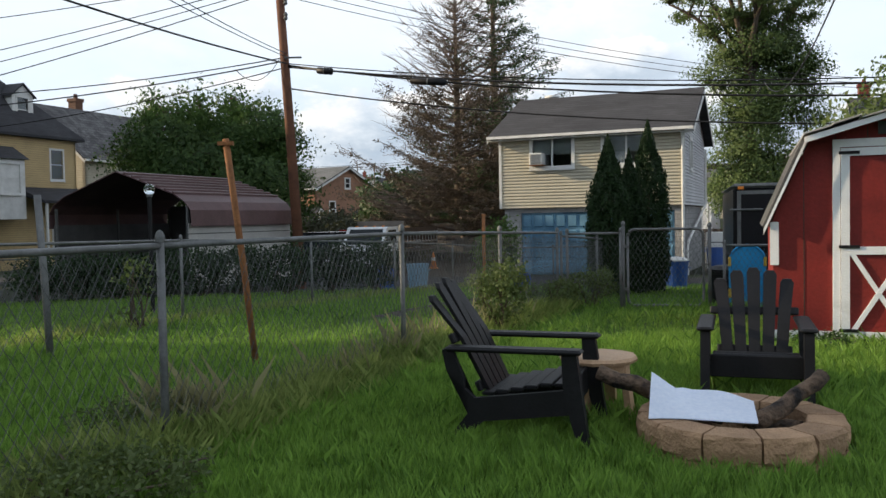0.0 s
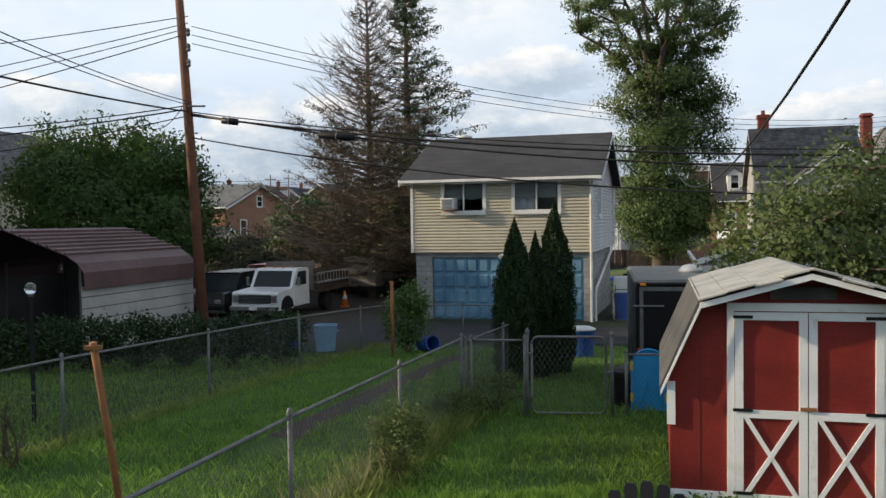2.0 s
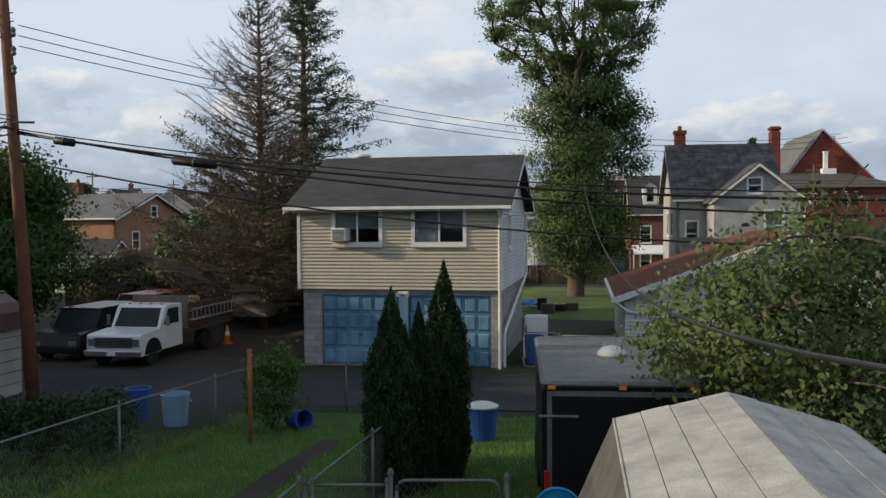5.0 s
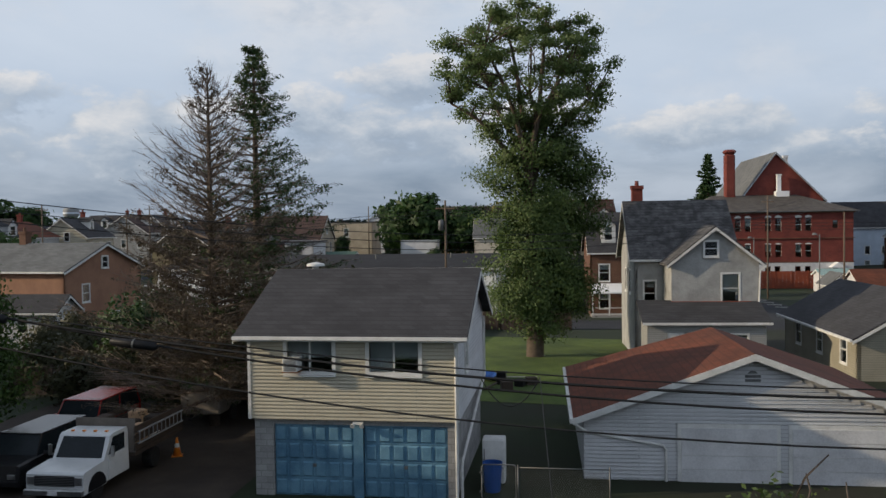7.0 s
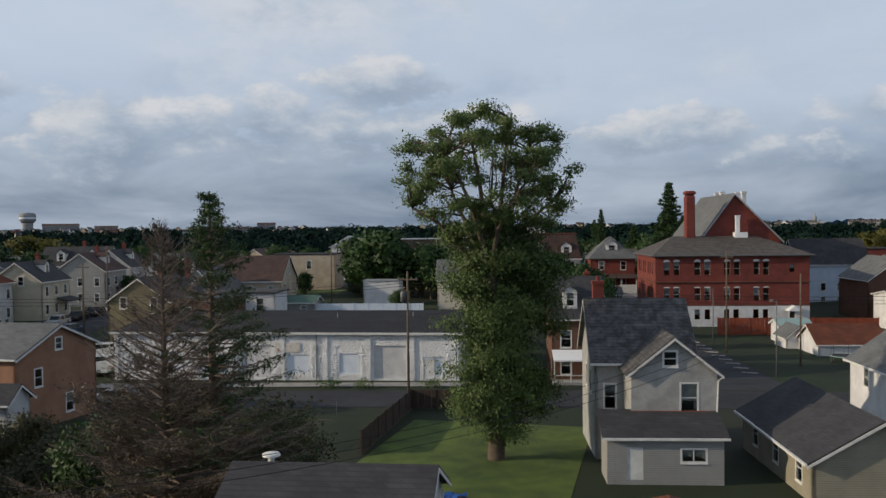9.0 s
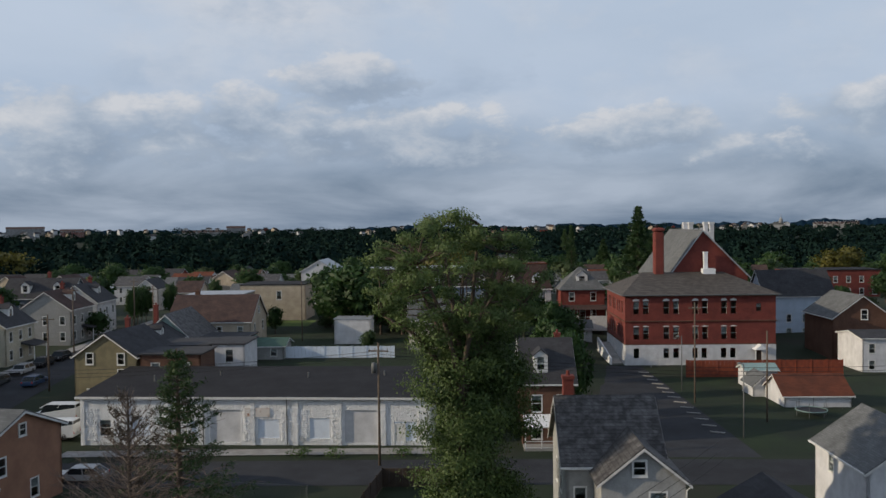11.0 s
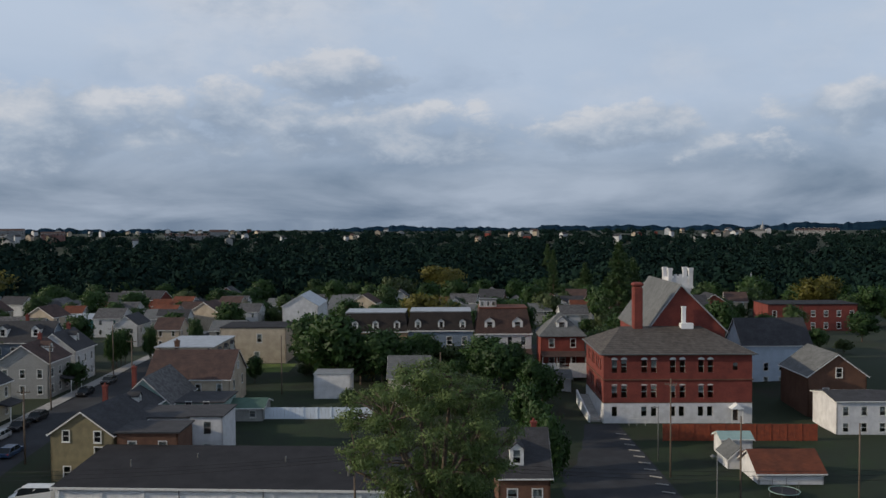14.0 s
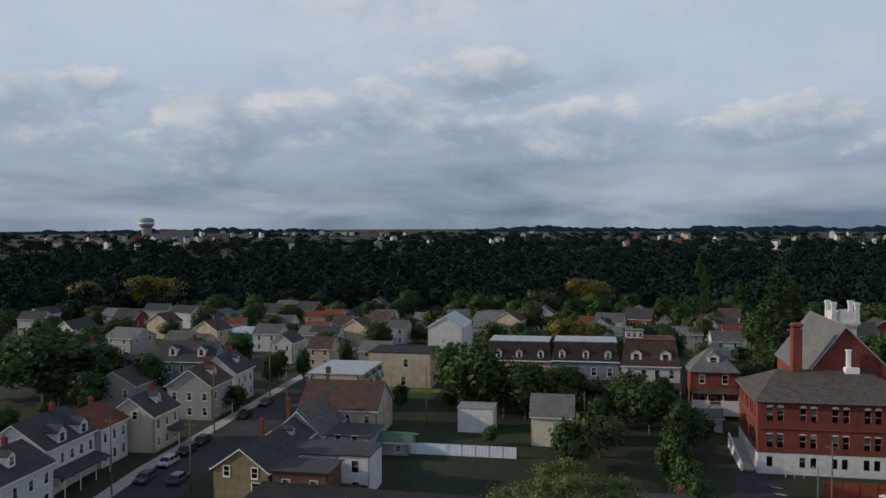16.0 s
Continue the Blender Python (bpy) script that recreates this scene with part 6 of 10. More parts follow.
def leaf_mesh(name, pts, size, material, seed=1, slim=0.55, up=0.0, out=None, loose=0.6, soft=0.0):
    """Diamond leaves of about the given half length at the points (N x 3). soft: how far their normals follow the crown."""
    r = np.random.RandomState(seed)
    n = len(pts)
    a = r.normal(size=(n, 3))
    a[:, 2] += up * np.sign(a[:, 2])
    a /= np.linalg.norm(a, axis=1)[:, None]
    if out is not None:
        nrm = out / np.maximum(1e-6, np.linalg.norm(out, axis=1))[:, None] + r.normal(size=(n, 3)) * loose
        a = np.cross(nrm, r.normal(size=(n, 3)))
        a /= np.maximum(1e-6, np.linalg.norm(a, axis=1))[:, None]
        b = np.cross(a, nrm)
    else:
        b = np.cross(a, r.normal(size=(n, 3)))
    b /= np.linalg.norm(b, axis=1)[:, None]
    if soft:
        flip = np.where((np.cross(a, b) * out).sum(1) < 0, -1.0, 1.0)
        b = b * flip[:, None]
    s = (size * r.uniform(0.6, 1.4, n))[:, None]
    co = np.stack([pts + a * s, pts + b * s * slim, pts - a * s, pts - b * s * slim], 1).reshape(-1, 3)
    me = bpy.data.meshes.new(name)
    me.vertices.add(4 * n)
    me.vertices.foreach_set("co", co.ravel())
    me.loops.add(4 * n)
    me.loops.foreach_set("vertex_index", np.arange(4 * n))
    me.polygons.add(n)
    me.polygons.foreach_set("loop_start", np.arange(n) * 4)
    me.materials.append(material)
    me.update(calc_edges=True)
    if soft:
        nrm = np.cross(a, b)
        o = out / np.maximum(1e-6, np.linalg.norm(out, axis=1))[:, None]
        nrm = nrm / np.maximum(1e-6, np.linalg.norm(nrm, axis=1))[:, None] * (1 - soft) + o * soft
        at_ = me.attributes.new("custom_normal", "FLOAT_VECTOR", "POINT")
        at_.data.foreach_set("vector", np.repeat(nrm / np.maximum(1e-6, np.linalg.norm(nrm, axis=1))[:, None], 4, 0).ravel())
    return me


def in_blobs(blobs, clusters, per, spread, seed, shell=0.55):
    """Leaf points in clusters that fill ellipsoids (cx, cy, cz, rx, ry, rz); returns the points and the cluster centres."""
    r = np.random.RandomState(seed)
    vol = np.array([b[3] * b[4] * b[5] for b in blobs]) ** 0.75
    pick = r.choice(len(blobs), clusters, p=vol / vol.sum())
    B = np.array(blobs)[pick]
    d = r.normal(size=(clusters, 3))
    d /= np.linalg.norm(d, axis=1)[:, None]
    q = (shell + (1 - shell) * r.uniform(0, 1, clusters) ** 0.6) * r.uniform(0.75, 1.12, clusters)
    c = B[:, :3] + d * B[:, 3:] * q[:, None]
    k = r.randint(per // 2, per * 3 // 2, clusters)
    pts = np.repeat(c, k, 0) + r.normal(size=(k.sum(), 3)) * spread * np.array([1, 1, 0.75])
    return pts, c


def limb(b, p, q, r0, r1, rng, bend=0.12, n=6, sides=6):
    p, q = Vector(p), Vector(q)
    L = (q - p).length
    off = Vector((rng.uniform(-1, 1), rng.uniform(-1, 1), rng.uniform(0, 1))) * L * bend
    path = [p.lerp(q, k / n) + off * math.sin(math.pi * k / n) for k in range(n + 1)]
    b.tube(path, [r0 + (r1 - r0) * k / n for k in range(n + 1)], sides)
    return path


def leafy_tree(name, m, label, blobs, trunk, clusters, per, spread, leaf, material, seed, fork=0.35, limbs=18, group="trees", bark=None, shell=0.55, arms=()):
    """trunk: (radius, height). Limbs run from the trunk to clusters of the crown."""
    e = thing(name, m, label, "tree", group)
    rng = random.Random(seed)
    pts, c = in_blobs(blobs, clusters, per, spread, seed, shell)
    b = Mesh()
    r, h = trunk
    path = [Vector((rng.uniform(-0.15, 0.15) * k * r, rng.uniform(-0.15, 0.15) * k * r, h * k / 7 - 0.3)) for k in range(8)]
    b.tube([path[0] + Vector((0, 0, -0.2))] + path, [r * 1.5] + [r * (1.25 - 0.11 * k) for k in range(8)], 9)
    part("trunk", b, bark or BARK, e, smooth=True)
    lb = Mesh()
    mains = []
    for a_ in arms:
        mains += limb(lb, path[5 + rng.randrange(2)], Vector(a_), r * 0.46, 0.07, rng, 0.13, 9, 7)[3:]
    for bl in blobs:
        tip = Vector(bl[:3])
        if arms:
            start = min(mains, key=lambda q: (q - tip).length + max(0, q.z - tip.z) * 0.8)
            limb(lb, start, tip, 0.075, 0.03, rng, 0.10, 5, 5)
            continue
        k = min(7, max(1, int(7 * min(1, max(fork, tip.z / h * 0.6)))))
        mains += limb(lb, path[max(1, k - rng.randrange(2))], tip + Vector((0, 0, bl[5] * 0.3)), r * 0.38, 0.06, rng, 0.16)[2:]
    order = sorted(range(len(c)), key=lambda i: rng.random())[:limbs]
    for i in order:
        tip = Vector(c[i])
        start = min(mains, key=lambda q: (q - tip).length + max(0, q.z - tip.z) * 0.6)
        mid = limb(lb, start, tip, 0.055, 0.015, rng, n=5, sides=5)
        for _ in range(2):
            limb(lb, mid[3], tip + Vector((rng.gauss(0, 0.5), rng.gauss(0, 0.5), rng.gauss(0, 0.35))), 0.028, 0.01, rng, n=3, sides=4)
    part("branching", lb, bark or BARK, e, smooth=True)
    cc = np.array([bl[:3] for bl in blobs])
    near = cc[np.argmin(((pts[:, None, :] - cc[None]) ** 2).sum(2), axis=1)]
    part("crown", leaf_mesh("crown", pts, leaf, material, seed, out=pts - near, loose=0.8, soft=0.55), material, e)
    return e


def conifer(name, m, label, h, r0, whorls, per, density, material, seed, bare=0.0, leaf=0.16, trunk=0.28, one_sided=0.0, group="conifers", top=1.0, first=0.06, twigmat=None, upturn=0.0, twigs=3.0, live=None):
    """Whorls of drooping branches; bare: share of branches without needles."""
    e = thing(name, m, label, "tree", group)
    rng = random.Random(seed)
    part("trunk", Mesh().tube([(0, 0, -0.4), (0.05, 0, h * 0.3), (0, 0.05, h * 0.65), (0, 0, h)], [trunk * 1.2, trunk, trunk * 0.55, 0.03], 8), BARK, e, smooth=True)
    b = Mesh()
    pts = []
    for w in range(whorls):
        f = first + (1 - first) * w / whorls
        z = h * f
        L = r0 * (1 - f) ** 0.95 * top + 0.2
        for k in range(per):
            a = 2 * math.pi * (k + rng.random()) / per + w
            ln = L * rng.uniform(0.4, 1.2) * (1 + one_sided * math.cos(a))
            rise = rng.uniform(-0.15, 0.10) + 0.35 * f
            rise += upturn * 0.5 * (0.3 + f)
            tip = Vector((math.cos(a) * ln, math.sin(a) * ln, z + ln * rise))
            midp = Vector((math.cos(a) * ln * 0.5, math.sin(a) * ln * 0.5, z + ln * rise * 0.5 - 0.08 * ln))
            b.tube([(0, 0, z), midp, tip], [0.026 + 0.009 * ln, 0.016 + 0.003 * ln, 0.008], 4, False)
            dead = rng.random() < (bare if live is None else live(f, a))
            for s in range(int(3 + ln * twigs)):
                t = rng.uniform(0.25, 1.0)
                p = Vector((0, 0, z)).lerp(midp, t * 2) if t < 0.5 else midp.lerp(tip, t * 2 - 1)
                side = Vector((-math.sin(a), math.cos(a), 0)) * rng.choice((-1, 1))
                q = p + (side * rng.uniform(0.25, 0.55) + Vector((math.cos(a), math.sin(a), 0)) * 0.35) * (ln * 0.35 + 0.2) + Vector((0, 0, rng.uniform(-0.25, 0.1) + upturn * rng.uniform(0.1, 0.8)))
                b.tube([p, q], [0.010, 0.004], 3, False)
                if not dead:
                    for _ in range(density):
                        g = p.lerp(q, rng.random())
                        pts.append((g.x + rng.gauss(0, 0.09), g.y + rng.gauss(0, 0.09), g.z + rng.gauss(0, 0.07) - 0.05))
            if not dead:
                for _ in range(density * 3):
                    g = midp.lerp(tip, rng.random())
                    pts.append((g.x + rng.gauss(0, 0.12), g.y + rng.gauss(0, 0.12), g.z + rng.gauss(0, 0.08)))
    part("branching", b, twigmat or BARK, e)
    if pts:
        part("foliage", leaf_mesh("needles", np.array(pts), leaf, material, seed, 0.24), material, e)
    return e


def locust_clumps():
    """Small flat clumps strewn over the shell of an open, lopsided dome."""
    r, out = random.Random(71), []
    for _ in range(9000):
        d = Vector((r.gauss(0, 1), r.gauss(0, 1), r.gauss(0, 1))).normalized() * r.uniform(0.45, 1.0) ** 0.6
        p = Vector((-0.5 + d.x * 5.9, d.y * 5.0, 19.2 + d.z * 4.9))
        if p.z > (15.0 if p.x < -2 else 15.8) and all((p - q).length > 1.65 for q in out):
            out.append(p)
    return [(*p, r.uniform(0.6, 1.2), r.uniform(0.6, 1.2), r.uniform(0.28, 0.5)) for p in out]


locust = leafy_tree("locust_tree", pose(19.5, 57.8, -1.4), "tall locust tree with ivy-grown lower half and open crown", locust_clumps(), (0.5, 15.6), 1350, 34, 0.25, 0.092, L_LOCUST, 7, 0.78, 150, shell=0.2,
           arms=[(-5.6, 0.2, 17.2), (-3.6, -1.2, 20.6), (-1.4, 1.4, 23.0), (0.8, -0.8, 23.2), (2.8, 0.9, 21.2), (3.9, -0.6, 17.6), (-2.2, 2.8, 18.6), (1.2, -3.0, 18.8), (-1.2, -3.0, 17.4)])
ivy, _ = in_blobs([(0.2, 0, 14.2, 3.2, 3.0, 1.4), (-2.3, 0.3, 12.6, 1.8, 2.0, 1.6), (2.6, 0, 13.0, 2.3, 2.2, 1.8), (0.3, 0, 10.4, 2.8, 2.8, 2.0), (3.0, 0, 10.6, 1.7, 2.0, 1.1), (0.2, 0.2, 7.8, 2.7, 2.8, 2.2), (0.6, 0, 5.0, 3.2, 3.0, 2.2), (-1.3, 0, 4.0, 1.9, 2.2, 1.5), (3.0, 0, 4.6, 1.5, 2.0, 1.7), (0.2, -0.2, 2.4, 1.9, 1.7, 1.2), (4.0, 0, 9.2, 1.2, 1.5, 0.7), (4.2, 0.3, 12.2, 1.1, 1.3, 0.8), (-3.2, 0, 9.6, 0.9, 1.2, 0.7), (-2.7, 0.2, 15.4, 1.1, 1.2, 0.8), (2.4, 0, 15.3, 1.2, 1.2, 0.7), (-2.9, 0, 6.4, 0.8, 1.2, 0.7), (0.6, 0.5, 16.2, 1.4, 1.4, 0.8)], 1150, 62, 0.40, 19, 0.45)
part("ivy", leaf_mesh("ivy", ivy, 0.098, L_IVY, 19, out=ivy - np.array([0.3, 0, 0]) * 1.0 - np.stack([0 * ivy[:, 0], 0 * ivy[:, 0], ivy[:, 2] - 0.6], 1), soft=0.4), L_IVY, locust, "dark green ivy round the trunk")
leafy_tree("round_tree", pose(-11.9, 36.5, -0.9), "dense dark green round-headed tree", [(0, 0, 4.3, 4.4, 4.2, 3.0), (-1.6, 0, 5.6, 2.6, 2.6, 2.0), (1.6, 0.3, 5.8, 2.4, 2.6, 2.0), (2.6, 0, 3.4, 2.2, 2.2, 2.0), (-2.4, 0, 7.3, 0.7, 0.7, 0.9), (-0.6, 0.2, 7.6, 0.6, 0.6, 0.9), (1.2, 0, 7.5, 0.7, 0.7, 0.8), (3.0, 0.1, 6.2, 0.7, 0.8, 0.9)], (0.3, 4.5), 1500, 38, 0.34, 0.085, L_TREE, 11, 0.4, 30)
leafy_tree("fruit_tree", pose(7.6, 12.9, -0.35), "sprawling fruit tree with dull olive leaves", [(0, 0, 2.2, 2.7, 2.2, 1.7), (-1.2, -0.3, 2.6, 1.5, 1.4, 1.3), (1.3, 0.2, 3.0, 1.5, 1.5, 1.2), (0.0, 0.4, 3.6, 0.9, 0.9, 0.9), (-0.6, -1.2, 1.5, 1.6, 1.2, 1.1), (2.4, -0.6, 2.0, 1.6, 1.6, 1.6)], (0.12, 2.2), 1150, 34, 0.17, 0.046, L_SHRUB, 13, 0.3, 46)
leafy_tree("alder_bush", pose(-4.6, 52.0, -1.2), "dark bushy tree behind the truck lot", [(0, 0, 3.0, 2.6, 2.4, 2.6)], (0.15, 2.5), 260, 26, 0.35, 0.14, L_DARK, 17, 0.3, 14)
for i, (x, y, k) in enumerate(((-9.6, 54.0, 1.0), (-7.4, 49.5, 0.8), (-8.4, 60.5, 1.1), (-12.5, 66.0, 1.1))):
    leafy_tree("scrub_bush", pose(x, y, land(x, y) - 0.1), "dark leafy scrub behind the truck lot", [(0, 0, 1.5 * k, 2.4 * k, 2.0 * k, 1.5 * k), (1.2, 0.4, 2.2 * k, 1.3 * k, 1.3 * k, 1.1 * k)], (0.1, 1.4), 240, 26, 0.32, 0.12, L_SCRUB, 41 + i, 0.3, 12)
conifer("dying_spruce", pose(-0.9, 42.0, -1.0), "dying spruce with mostly bare grey-brown branches", 15.8, 6.2, 42, 7, 9, L_BROWN, 21, 0.45, 0.085, 0.20, twigmat=TWIG, upturn=0.8, twigs=9.0, live=lambda f, a: 0.9 if f > 0.5 else 0.25, first=0.08)
conifer("green_topped_spruce", pose(1.1, 44.0, -1.0), "tall spruce, brown below and green at the top", 17.3, 5.9, 44, 7, 9, L_NEEDLE, 23, 0.22, 0.10, 0.26, twigmat=TWIG, twigs=5.0, upturn=0.2, live=lambda f, a: 0.08 if f > 0.8 else (0.3 if math.cos(a) > -0.2 else 0.7) if f > 0.42 else 0.4)
leafy_tree("understory_bush", pose(1.2, 47.5, -1.1), "dark scrub under the spruces", [(0, 0, 2.6, 4.8, 3.0, 2.9), (2.6, 0.4, 4.4, 2.8, 2.4, 2.4), (-3.4, -1.5, 2.2, 3.0, 2.4, 2.2)], (0.14, 2.5), 800, 32, 0.4, 0.11, L_SCRUB, 29, 0.3, 40)


def arborvitae(x, y, h, r, seed):
    e = thing("arborvitae", pose(x, y, land(x, y)), "narrow dark green columnar arborvitae by the gate", "shrub", "arborvitae by the gate")
    rng = np.random.RandomState(seed)
    part("trunk", Mesh().tube([(0, 0, -0.1), (0, 0, h * 0.9)], [0.06, 0.02], 6), BARK, e)
    n = 42000
    z = rng.uniform(0.02, 1, n) ** 1.15
    a = rng.uniform(0, 2 * math.pi, n)
    prof = r * np.clip(np.minimum(2.3 * (1 - z) ** 0.9, 0.8 + z), 0.02, 1.0)
    lump = 1 + 0.16 * np.sin(a * 5 + z * 23 + seed) + 0.10 * np.sin(a * 9 - z * 41)
    q = prof * lump * rng.uniform(0.55, 1.06, n) ** 0.5
    pts = np.stack([q * np.cos(a), q * np.sin(a), z * h + rng.normal(0, 0.04, n)], 1)
    part("foliage", leaf_mesh("foliage", pts, 0.027, L_CEDAR, seed, 0.4, 1.6), L_CEDAR, e)


arborvitae(2.05, 15.3, 3.0, 0.37, 3)
arborvitae(2.50, 15.6, 2.75, 0.27, 8)
arborvitae(2.98, 16.1, 3.4, 0.36, 5)


def bush(name, x, y, h, r, n, leaf, material, label, seed, stems=9):
    e = thing(name, pose(x, y, land(x, y)), label, "shrub", "shrubs")
    rng = random.Random(seed)
    pts, c = in_blobs([(0, 0, h * 0.55, r, r, h * 0.45), (r * 0.3, 0, h * 0.75, r * 0.6, r * 0.6, h * 0.3)], max(8, n // 14), 14, leaf * 2.2, seed)
    pts = pts[pts[:, 2] > 0.01]
    b = Mesh()
    for i in range(stems):
        limb(b, (rng.uniform(-0.08, 0.08), rng.uniform(-0.08, 0.08), -0.03), c[i], 0.014, 0.005, rng, n=4, sides=4)
    part("stem", b, BARK, e)
    part("foliage", leaf_mesh("leaves", pts, leaf, material, seed), material, e)


bush("rose_bush", -0.35, 8.7, 0.85, 0.34, 2600, 0.022, L_SHRUB, "leafy rose bush growing through the fence", 31)
bush("fence_weed", 0.55, 11.5, 0.45, 0.42, 2000, 0.02, L_SHRUB, "weeds at the fence corner", 32)
bush("fence_weed", 1.2, 12.2, 0.6, 0.5, 2800, 0.02, L_SHRUB, "weeds below the gate fence", 33)
bush("fence_weed", -2.7, 4.2, 0.26, 0.40, 1800, 0.015, L_SHRUB, "low weeds along the fence", 34)
bush("fence_weed", -2.4, 3.0, 0.24, 0.55, 3000, 0.015, L_SHRUB, "low weeds along the fence", 35)
bush("vine_bush", 0.15, 20.9, 1.7, 0.62, 3000, 0.05, L_TREE, "green vine over the alley fence", 36)
bush("tall_weed", -4.9, 9.9, 0.95, 0.22, 260, 0.035, L_SHRUB, "tall weed in the neighbouring lawn", 37)
bush("shed_ivy", 2.5, 7.1, 0.14, 0.4, 900, 0.018, L_DARK, "low ivy along the foot of the shed", 38)
bush("shed_ivy", 3.2, 6.85, 0.12, 0.45, 900, 0.018, L_DARK, "low ivy along the foot of the shed", 39)
for i, (u, v) in enumerate(((-6.5, 90.0), (-13.5, 90.0), (-17, 90.2), (-32, 90.2))):
    x, y = GRID(u, v)
    bush("verge_bush", x, y, 0.7, 1.3, 300, 0.10, L_TREE, "rough weeds on the verge by the warehouse", 50 + i)
# climbing hedge before the carport
for i in range(9):
    x, y = YARD(-17.6 + i * 1.05, 14.6 + 0.25 * i)
    bush("hedge_bush", x, y, 1.2, 0.7, 2600, 0.042, L_CEDAR, "dark overgrown hedge before the carport", 70 + i)


# town trees from a few patterns
def pattern_tree(seed, h, r, material, n=260, leaf=0.42):
    rng = np.random.RandomState(seed)
    blobs = [(0, 0, h * 0.6, r, r, h * 0.36)] + [(rng.uniform(-r, r) * 0.6, rng.uniform(-r, r) * 0.6, h * rng.uniform(0.45, 0.85), r * 0.55, r * 0.55, h * 0.2) for _ in range(5)]
    return leafy_tree("street_tree", pose(0, 0, -500), "full-crowned green town tree", blobs, (0.22, h * 0.5), n, 15, leaf * 1.4, leaf, material, seed, 0.3, 10, "town trees")


PATTERNS = {"green": pattern_tree(101, 10, 4.4, L_TOWN), "dark": pattern_tree(102, 11, 4.2, L_DARK), "mixed": pattern_tree(103, 9, 4.6, L_MIXED), "yellow": pattern_tree(104, 12, 6.0, L_YELLOW)}
PINE = conifer("pine_tree", pose(0, 0, -500), "tall dark green pine tree", 22, 5.0, 26, 8, 5, L_NEEDLE, 105, 0.0, 0.42, 0.3, group="town trees")


BUILT = [(-52, 108, -27, 145), (-53, 145, -35, 160), (-58, 163, -43, 184), (-52, 189, -34, 204), (-46, 230, -33, 250), (-24, 187, 21, 202), (19, 179, 31, 195), (26, 147, 55, 184), (-25, 152, -15, 161), (-11, 145, -1, 155), (15, 89, 31, 148), (63, 150, 77, 166), (63, 139, 76, 150), (61, 177, 78, 190), (96, 253, 125, 269), (39, 112, 52, 132), (-44, 90, -2, 109), (5, 92, 13, 105)]


def plant(kind, x, y, s=1.0, turn=0.0, sz=None, label=""):
    u = x * math.cos(radians(18.5)) - y * math.sin(radians(18.5))
    v = x * math.sin(radians(18.5)) + y * math.cos(radians(18.5))
    g = 2.5 * s
    if any(a - g < u < c + g and b - g < v < d + g for a, b, c, d in BUILT):
        return
    src = PINE if kind == "pine" else PATTERNS[kind]
    c = copy_thing(src, pose(x, y, land(x, y) - 0.2, 0, 0, turn))
    c.scale = (s, s, sz or s)
    if label:
        tagged(c, label)


